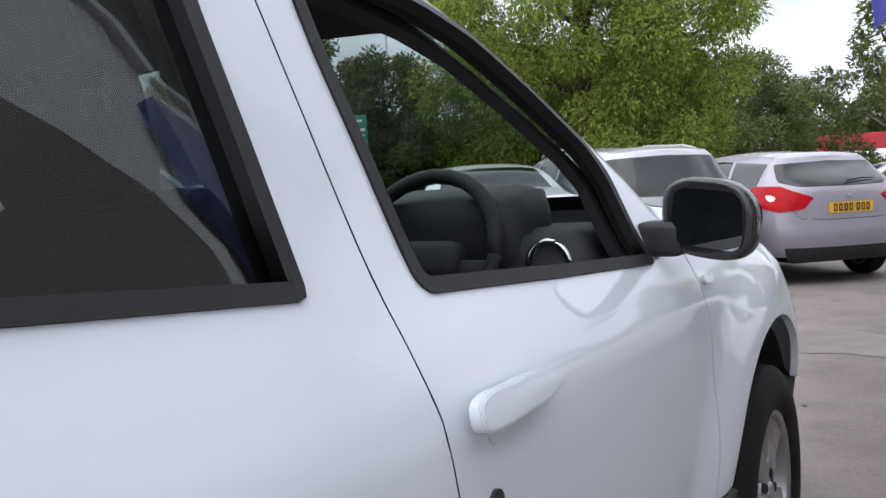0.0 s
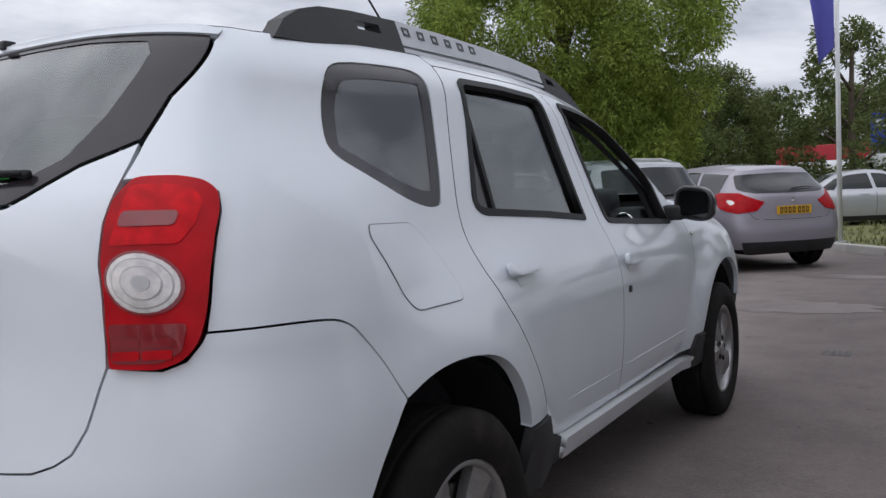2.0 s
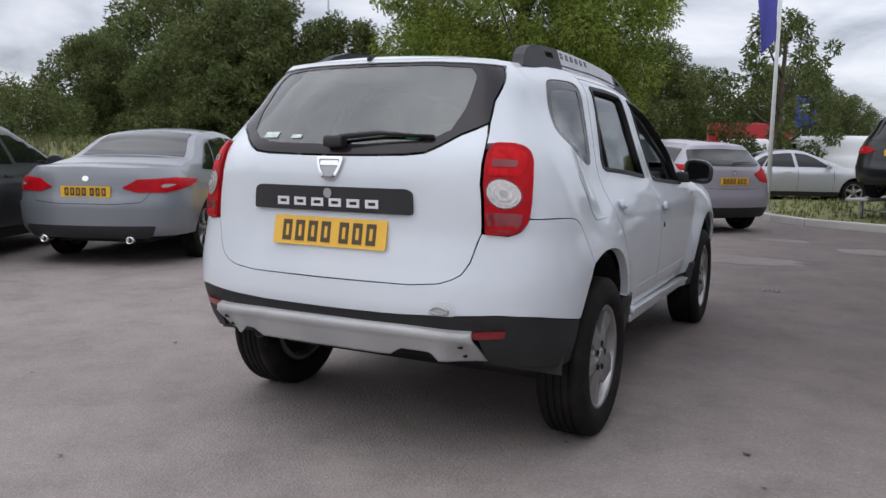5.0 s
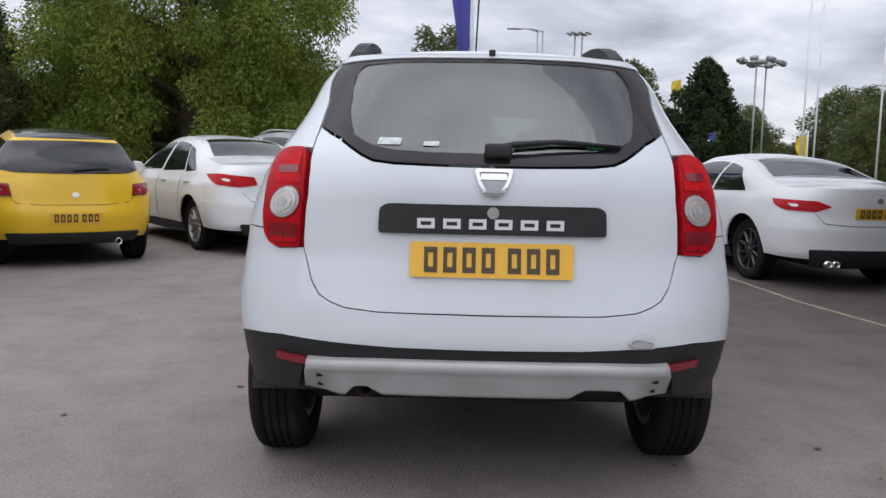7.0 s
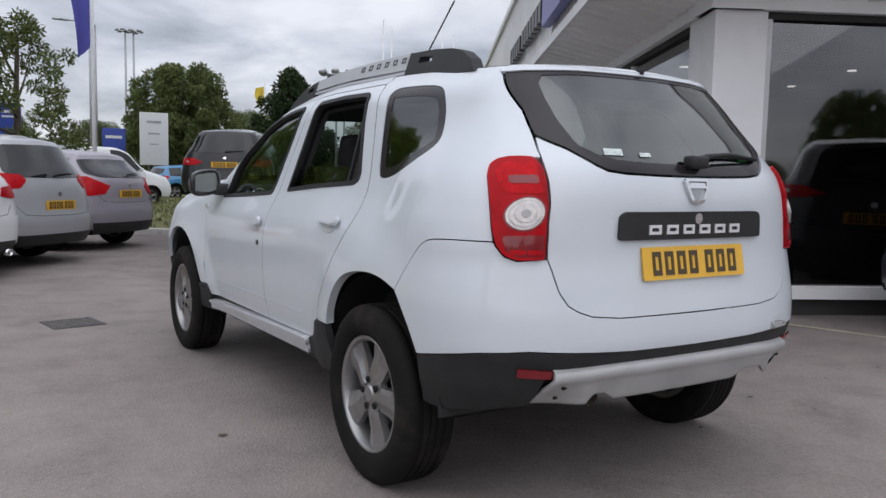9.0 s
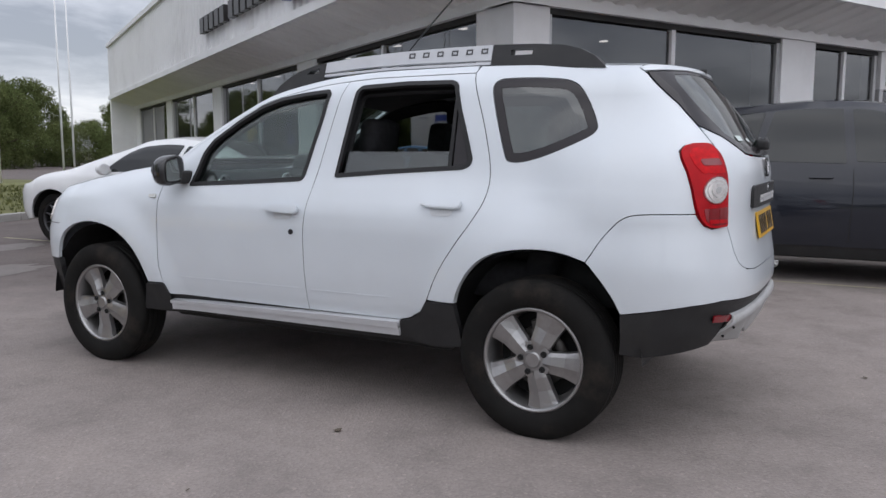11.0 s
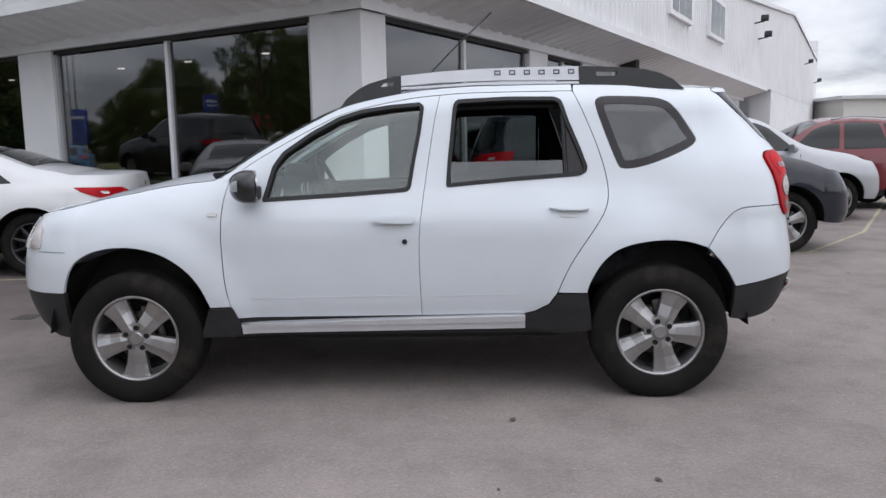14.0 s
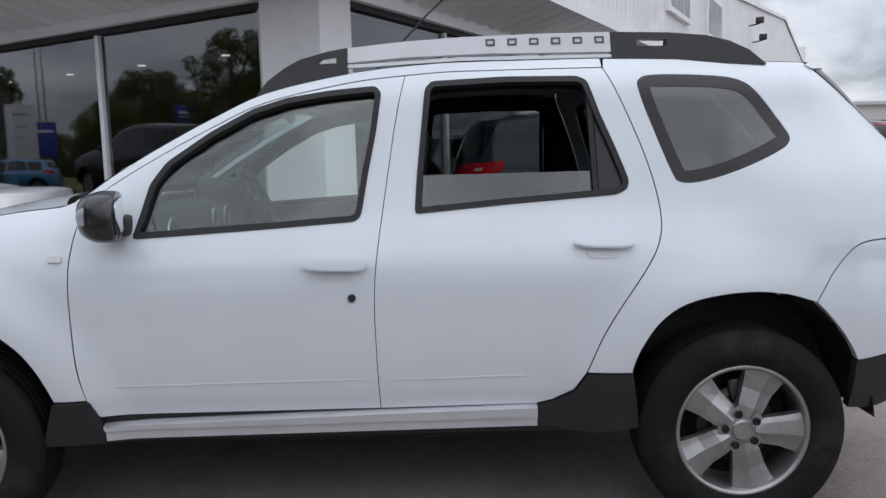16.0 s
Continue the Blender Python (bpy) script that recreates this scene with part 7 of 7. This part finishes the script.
def plant_trees():
    big = tree("willow", "large light-green willow tree with dense hanging foliage", (-8.9, 23.8, 0), 12.5, 10.6, 3, M_TREE, count=210000, size=0.135, base=0.10, droop=0.6)
    a = tree("tree", "dark green broadleaf tree on the boundary", (-19, 19, 0), 5.7, 6.0, 5, M_LEAF2, count=42000, size=0.14, base=0.04)
    b = tree("tree", "dark tall boundary tree with loose crown", (-15.8, 22.5, 0), 6.3, 5.2, 8, M_LEAF2, count=42000, size=0.14, base=0.05)
    h = tree("hedge_bush", "dense dark hedge bush along the boundary", (-24, 14, 0), 3.3, 6.5, 11, M_LEAF2, count=34000, size=0.13, base=0.0, trunk=False, category="bush")
    rnd = random.Random(9)
    for x, y, k, s in ((-26, 8, h, 1.0), (-28, 2, h, 1.1), (-25.5, 20, h, 1.0), (-17.5, 25.5, h, 1.25), (-12.5, 27.5, h, 1.3), (-30, -4, h, 1.2), (-21, 24, a, 1.15), (-25, 19, b, 0.9), (-13.5, 29, b, 1.1), (-11, 33, a, 1.2), (-27, 26, a, 1.6), (-29, 13, a, 1.05), (-34, 4, b, 1.2), (-17.8, 20.2, b, 1.12)):
        copy_thing(k, pose(x, y, 0, 0, 0, rnd.uniform(0, 360)) @ Matrix.Scale(s, 4))
    # far belt
    for i in range(17):
        brg = radians(-16 + i * 3.4)
        d = 66 + 14 * rnd.random()
        copy_thing(a if i % 3 else h, pose(d * math.sin(brg), d * math.cos(brg), 0, 0, 0, rnd.uniform(0, 360)) @ Matrix.Scale(rnd.uniform(1.0, 1.4) * (1.45 if i < 5 else 1.0), 4))
    # belt on the far side of the yard, mirrored in the showroom glass
    for i in range(13):
        copy_thing((a, h, b)[i % 3], pose(-36 + rnd.uniform(-3, 3), -10 - i * 5.0, 0, 0, 0, rnd.uniform(0, 360)) @ Matrix.Scale(rnd.uniform(0.9, 1.3), 4))
    for i in range(9):
        copy_thing((a, h, b)[i % 3], pose(-26 + i * 7, -58 + rnd.uniform(-3, 3), 0, 0, 0, rnd.uniform(0, 360)) @ Matrix.Scale(rnd.uniform(0.9, 1.3), 4))
    tree("young_tree", "thin airy young tree behind the flagpole", (-0.2, 24.0, 0), 5.9, 4.3, 21, M_LEAF2, count=11000, size=0.14, base=0.12, shape="airy")
    p = tree("pine_tree", "dark pine tree beyond the display cars", (10.3, 29.0, 0), 5.75, 5.6, 31, M_PINE, count=24000, size=0.19, base=0.08, shape="cone")
    copy_thing(p, pose(-31, -20, 0, 0, 0, 50) @ Matrix.Scale(1.9, 4))
    tree("tree", "round green tree beyond the car park", (10.0, 45.5, 0), 7.6, 6.4, 33, M_LEAF2, count=40000, size=0.22, base=0.14)
    copy_thing(a, pose(30, 52, 0, 0, 0, 77) @ Matrix.Scale(1.0, 4))
    copy_thing(a, pose(23, 60, 0, 0, 0, 10) @ Matrix.Scale(1.1, 4))


plant_trees()


# ---------------------------------------------------------------- poles, signs
def pole(name, label, loc, h, r, mt, category="pole"):
    t = tagged(new(name), label, category)
    bm = bmesh.new()
    tube(bm, [(0, 0, 0), (0, 0, h * 0.5), (0, 0, h)], r, 10, r2=r * 0.7)
    part("shaft", bm, mt, t)
    bs = bmesh.new()
    box(bs, (0, 0, 0.03), (r * 5, r * 5, 0.06), bevel=0.01)
    part("base_plate", bs, M_STEEL, t)
    t.matrix_basis = pose(*loc)
    return t


def flagpole(loc, turn, mt=None, h=7.0, low=3.9, label="white flagpole with a long blue banner flag"):
    t = pole("flagpole", label, loc, h, 0.045, M_POLE, "flagpole")
    rows = []
    for i in range(15):
        z = low + (h - 0.15 - low) * i / 14
        wd = 0.50 * (0.45 + 0.45 * min(1, (i + 2) / 9))
        rows.append([(0.05 + wd * k / 6, 0.07 * math.sin(k * 1.1 + i * 0.45) * k / 6, z - 0.30 * (k / 6) * (1 - i / 22)) for k in range(7)])
    part("flag", sheet(rows), mt or M_FLAG, t, "blue cloth flag")
    t.matrix_basis = pose(*loc, 0, 0, turn)
    return t


flagpole((0.38, 14.2, 0.05), 205, h=6.4, low=3.5)
for x, y in ((12.5, 25.0), (13.4, 26.0), (15.2, 25.0), (16.4, 26.0)):
    pole("flagpole", "bare white flagpole by the showroom lane", (x, y, 0.0), 7.2, 0.04, M_POLE, "flagpole")


def street_lamp(loc, h, turn, arms=1, reach=1.5):
    t = pole("street_lamp", "grey steel street lamp", loc, h, 0.07, M_STEEL, "street lamp")
    for k in range(arms):
        s = 1 if k == 0 else -1
        ar = bmesh.new()
        tube(ar, [(0, 0, h - 0.05), (s * 0.5 * reach, 0, h + 0.08 * reach), (s * reach, 0, h + 0.1)], 0.035, 6)
        part("arm", ar, M_STEEL, t)
        hd = bmesh.new()
        box(hd, (s * (reach + 0.25), 0, h + 0.1), (0.6, 0.22, 0.11), bevel=0.04)
        part("lantern", hd, M_STEEL, t)
    t.matrix_basis = pose(*loc, 0, 0, turn)


street_lamp((-25.5, 35.6, 0), 11.2, 20, reach=0.6)
street_lamp((5.9, 50.9, 0), 10.1, 180)
street_lamp((6.25, 50.9, 0), 10.1, 180)


def flood_mast(loc, h):
    t = pole("floodlight_mast", "tall steel mast with a ring of floodlights", loc, h, h * 0.0085, M_STEEL, "floodlight mast")
    for k in range(6):
        a = k * math.tau / 6
        f = bmesh.new()
        tube(f, [(0, 0, h - 0.1), (0.6 * math.cos(a), 0.6 * math.sin(a), h)], 0.025, 6)
        box(f, (0.62 * math.cos(a), 0.62 * math.sin(a), h + 0.03), (0.24, 0.30, 0.16), rot=(0, 20, math.degrees(a)), bevel=0.04)
        part("floodlight", f, M_STEEL, t)
    t.matrix_basis = pose(*loc)


flood_mast((10.4, 63.5, 0), 12.0)
flood_mast((11.0, 63.5, 0), 12.0)
flood_mast((11.6, 27.3, 0), 5.3)
flood_mast((12.05, 27.5, 0), 5.2)


def sign_board(loc, turn, w, h, z0, face, label, bars, bar_mat, legs=2):
    t = tagged(new("sign"), label, "sign")
    for k in range(legs):
        x = (-0.5 + (k + 0.5) / legs) * w * 0.8
        bm = bmesh.new()
        tube(bm, [(x, 0.04, 0), (x, 0.04, z0 + h)], 0.035, 8)
        part("leg", bm, M_STEEL, t)
    bm = bmesh.new()
    box(bm, (0, 0, z0 + h / 2), (w, 0.05, h), bevel=0.012)
    part("board", bm, face, t)
    for i, (bw, bz, bh) in enumerate(bars):
        bm = bmesh.new()
        box(bm, (0, -0.028, z0 + bz * h), (bw * w, 0.008, bh * h))
        part("bar", bm, bar_mat, t, smooth=False)
    t.matrix_basis = pose(*loc, 0, 0, turn)


sign_board((-12.29, 16.63, 0), 36, 0.80, 1.2, 2.23, M_GREENSIGN, "green direction sign with white bars on posts", [(0.7, 0.88, 0.05), (0.85, 0.68, 0.06), (0.8, 0.56, 0.04), (0.86, 0.36, 0.16), (0.7, 0.12, 0.06)], M_WHITESIGN, 3)
sign_board((0.2, 32.8, 0), 0, 0.85, 1.25, 2.45, M_BLUESIGN, "blue lot sign with white bars", [(0.7, 0.75, 0.08), (0.6, 0.6, 0.06)], M_WHITESIGN)
sign_board((6.0, 44, 0), -5, 1.2, 1.9, 1.6, M_BLUESIGN, "blue lot sign with white bars", [(0.7, 0.75, 0.08)], M_WHITESIGN)
sign_board((6.95, 38.7, 0), -10, 1.35, 2.6, 1.5, M_WHITESIGN, "white totem sign with grey bars", [(0.5, 0.82, 0.05), (0.4, 0.6, 0.03), (0.3, 0.4, 0.02)], M_STEEL)
sign_board((15.5, 45, 0), -15, 1.2, 2.2, 1.2, M_BLUESIGN, "blue lot sign with white bars", [(0.7, 0.75, 0.08)], M_WHITESIGN)
flagpole((9.9, 31.0, 0), 200, M_YFLAG, 5.1, 4.3, "white flagpole with a yellow flag")
flagpole((13.6, 27.0, 0), 200, M_YFLAG, 2.7, 1.75, "short pole with a yellow flag")


# ---------------------------------------------------------------- display ramp and far vehicles
def ramp_stand(x, y, heading):
    t = tagged(new("display_ramp"), "low galvanised car display ramp on the grass", "ramp")
    for sx in (-0.72, 0.72):
        bm = bmesh.new()
        box(bm, (sx, 1.3, 0.40), (0.42, 4.3, 0.05), bevel=0.01)
        part("track", bm, M_STEEL, t)
        for yy in (-0.6, 0.4, 1.4, 2.4, 3.2):
            lg = bmesh.new()
            tube(lg, [(sx, yy, 0.0), (sx, yy, 0.39)], 0.03, 6)
            part("leg", lg, M_STEEL, t)
    for yy in (-0.6, 1.4, 3.2):
        cb = bmesh.new()
        tube(cb, [(-0.72, yy, 0.2), (0.72, yy, 0.2)], 0.022, 6)
        part("cross_brace", cb, M_STEEL, t)
    t.matrix_basis = pose(x, y, 0.05, 0, 0, -heading)


ramp_stand(3.0, 13.9, 26)
hatch("suv", "black SUV raised on the display ramp", at_ground(3.0, 13.9, 26, 0.475), P_GLOSSBLACK, w=0.92, h=1.62, wb=2.75, ro=0.95, back=0.32, plate_z=0.86, group="display cars", rear_glass=[(0.0, 1.08), (0.5, 1.09), (0.66, 1.14), (0.58, 1.46), (0.0, 1.48)], lamps=[(M_RED, [(0.42, 0.90), (0.60, 0.84), (0.84, 0.85), (0.88, 0.97), (0.60, 0.98)])])
far_sil = saloon("saloon", "silver saloon parked on the grass beyond the kerb", at_ground(-0.9, 20.5, 68), P_SILVER, w=0.9, h=1.43, group="far parked cars", cell=0.11)


def van(name, label, m, body):
    w, h, wb = 0.95, 1.95, 3.0
    top = [(-1.3, h - 0.04), (-0.3, h - 0.02), (0.5, h), (1.9, h - 0.01), (2.25, h - 0.12), (2.85, 1.22), (3.1, 1.14), (3.5, 1.02), (4.4, 0.92)]
    rear = [(0.2, -0.82), (0.4, -0.9), (1.2, -0.88), (h - 0.05, -0.78)]
    return make_car(name, label, m, body, w, h, wb, 0.9, 0.9, 1.15, top, rear, [(2.75, 2.35, 1.75, 1.7)], [(M_RED, [(0.82, 0.75), (0.9, 0.75), (0.9, 1.15), (0.82, 1.15)])], 0.7, screen=(0, 2.2), bonnet=2.85, rear_glass=[(0.0, 1.2), (0.6, 1.2), (0.58, 1.7), (0.0, 1.7)], group="far parked cars", cell=0.12, n=4.0, house=0.01)


van_a = van("van", "white panel van parked beyond the flagpoles", at_ground(0.85, 26.0, 75), P_WHITE2)
copy_thing(van_a, at_ground(-2.0, 31, 60))
copy_thing(van_a, at_ground(10.5, 44, 80))
far_h = hatch("hatchback", "blue hatchback in the far car park", at_ground(10.8, 36, -60), P_BLUE, group="far parked cars", cell=0.12)
for x, y, hd in ((8.8, 29, 60), (6.2, 33, 80), (12.5, 40, -70), (16, 41, -75), (19.5, 43, -75), (-5, 42, 80)):
    copy_thing(far_sil if (x > 8) else far_h, at_ground(x, y, hd))


def lorry(x, y, heading):
    t = tagged(new("box_trailer"), "red box trailer parked in the distance", "trailer")
    bm = bmesh.new()
    box(bm, (0, 0, 2.0), (2.4, 4.4, 2.2), bevel=0.04)
    part("box_body", bm, mat("red_trailer_paint", (0.42, 0.02, 0.03), rough=0.45, var=0.08, scale=1.5), t)
    for w2, z in ((1.4, 2.4), (0.9, 2.0)):
        bb = bmesh.new()
        box(bb, (-1.215, 0, z), (0.02, w2, 0.22))
        part("bar", bb, M_WHITESIGN, t, smooth=False)
    ch = bmesh.new()
    box(ch, (0, 0, 0.75), (2.2, 5.2, 0.2))
    part("chassis", ch, M_SHADOW, t)
    for sx in (-0.95, 0.95):
        for yy in (-1.5, 1.5):
            add_wheel(t, sx, yy, r=0.42, w=0.25, rim=0.25, spokes=10, style="bar")
    t.matrix_basis = pose(x, y, 0.05, 0, 0, -heading)


lorry(-3.4, 46, 78)


# ---------------------------------------------------------------- marks on the asphalt
def ground_strip(name, pts, w, z, mt, label):
    bm = bmesh.new()
    rows = []
    for i, p in enumerate(pts):
        a, b = Vector(pts[max(0, i - 1)]), Vector(pts[min(len(pts) - 1, i + 1)])
        d = (b - a).normalized()
        n = Vector((-d.y, d.x))
        rows.append([(p[0] + n.x * w / 2, p[1] + n.y * w / 2, z), (p[0] - n.x * w / 2, p[1] - n.y * w / 2, z)])
    sheet(rows, bm, flip=True)
    tagged(link(name, bm, mt, smooth=False), label, "road marking", kind="structure")


ground_strip("road_line", [(2.9, 9.5), (2.95, 6.5), (3.12, 3.9), (3.35, 2.7), (4.0, 0.4), (4.11, -2.93), (6.0, -4.5), (8.2, -5.8), (13.0, -8.6)], 0.05, 0.004, M_LINE, "worn cream line painted along the showroom")
ground_strip("parking_line", [(4.30, 2.0), (5.0, 1.55), (5.6, 1.2)], 0.09, 0.004, mat("white_line", (0.5, 0.5, 0.48), rough=0.8, var=0.2, scale=8), "short white painted line by the showroom")


def patch(name, x, y, rx, ry, mt, label, seed):
    rnd = random.Random(seed)
    bm = bmesh.new()
    vs = [bm.verts.new((x + rx * math.cos(k * math.tau / 28) * rnd.uniform(0.72, 1.1), y + ry * math.sin(k * math.tau / 28) * rnd.uniform(0.72, 1.1), 0.003)) for k in range(28)]
    bm.faces.new(vs)
    tagged(link(name, bm, mt, smooth=False), label, "stain", kind="structure")


M_DAMP = mat("damp_asphalt", (0.150, 0.129, 0.118), rough=0.55, var=0.15, scale=5, bump=0.3, bscale=90)
patch("damp_patch", 0.6, 6.6, 0.9, 0.45, M_DAMP, "damp dark patch on the asphalt", 1)
patch("damp_patch", 2.2, 8.4, 0.55, 0.35, M_DAMP, "damp dark patch on the asphalt", 2)
patch("damp_patch", 0.9, 9.3, 0.5, 0.25, M_DAMP, "damp dark patch on the asphalt", 3)


def manhole(x, y, turn, sc):
    t = tagged(new("manhole_cover"), "rusty square iron cover set in the asphalt", "manhole cover")
    fr = bmesh.new()
    box(fr, (0, 0, 0.004), (0.62, 0.62, 0.012), bevel=0.003)
    part("frame", fr, M_DISC, t)
    for i in range(4):
        for j in range(4):
            st = bmesh.new()
            box(st, (-0.2 + i * 0.133, -0.2 + j * 0.133, 0.012), (0.09, 0.09, 0.008), bevel=0.002)
            part("stud", st, mat("cast_iron", (0.11, 0.10, 0.095), rough=0.7, var=0.2, scale=20) if not (i or j) else bpy.data.materials["cast_iron"], t)
    t.matrix_basis = pose(x, y, 0, 0, 0, turn) @ Matrix.Scale(sc, 4)


manhole(-1.4, 3.9, 10, 0.6)
manhole(1.24, 4.42, 0, 0.28)
M_LEAFLITTER = mat("dead_leaf", (0.085, 0.068, 0.05), rough=0.8, var=0.3, scale=30)


def litter():
    rnd = random.Random(12)
    vs, fs = [], []
    for _ in range(150):
        x, y = rnd.uniform(-6, 5), rnd.uniform(-3.5, 9)
        a, s = rnd.random() * math.tau, rnd.uniform(0.008, 0.03)
        i = len(vs)
        for k in range(5):
            r = s * rnd.uniform(0.5, 1.0)
            vs.append((x + r * math.cos(a + k * 1.257), y + 0.7 * r * math.sin(a + k * 1.257), 0.005 + 0.006 * rnd.random()))
        fs.append(tuple(range(i, i + 5)))
    tagged(link("leaf_litter", raw(vs, fs), M_LEAFLITTER, smooth=False), "small dead leaves and grit on the asphalt", "litter", kind="stuff")


litter()
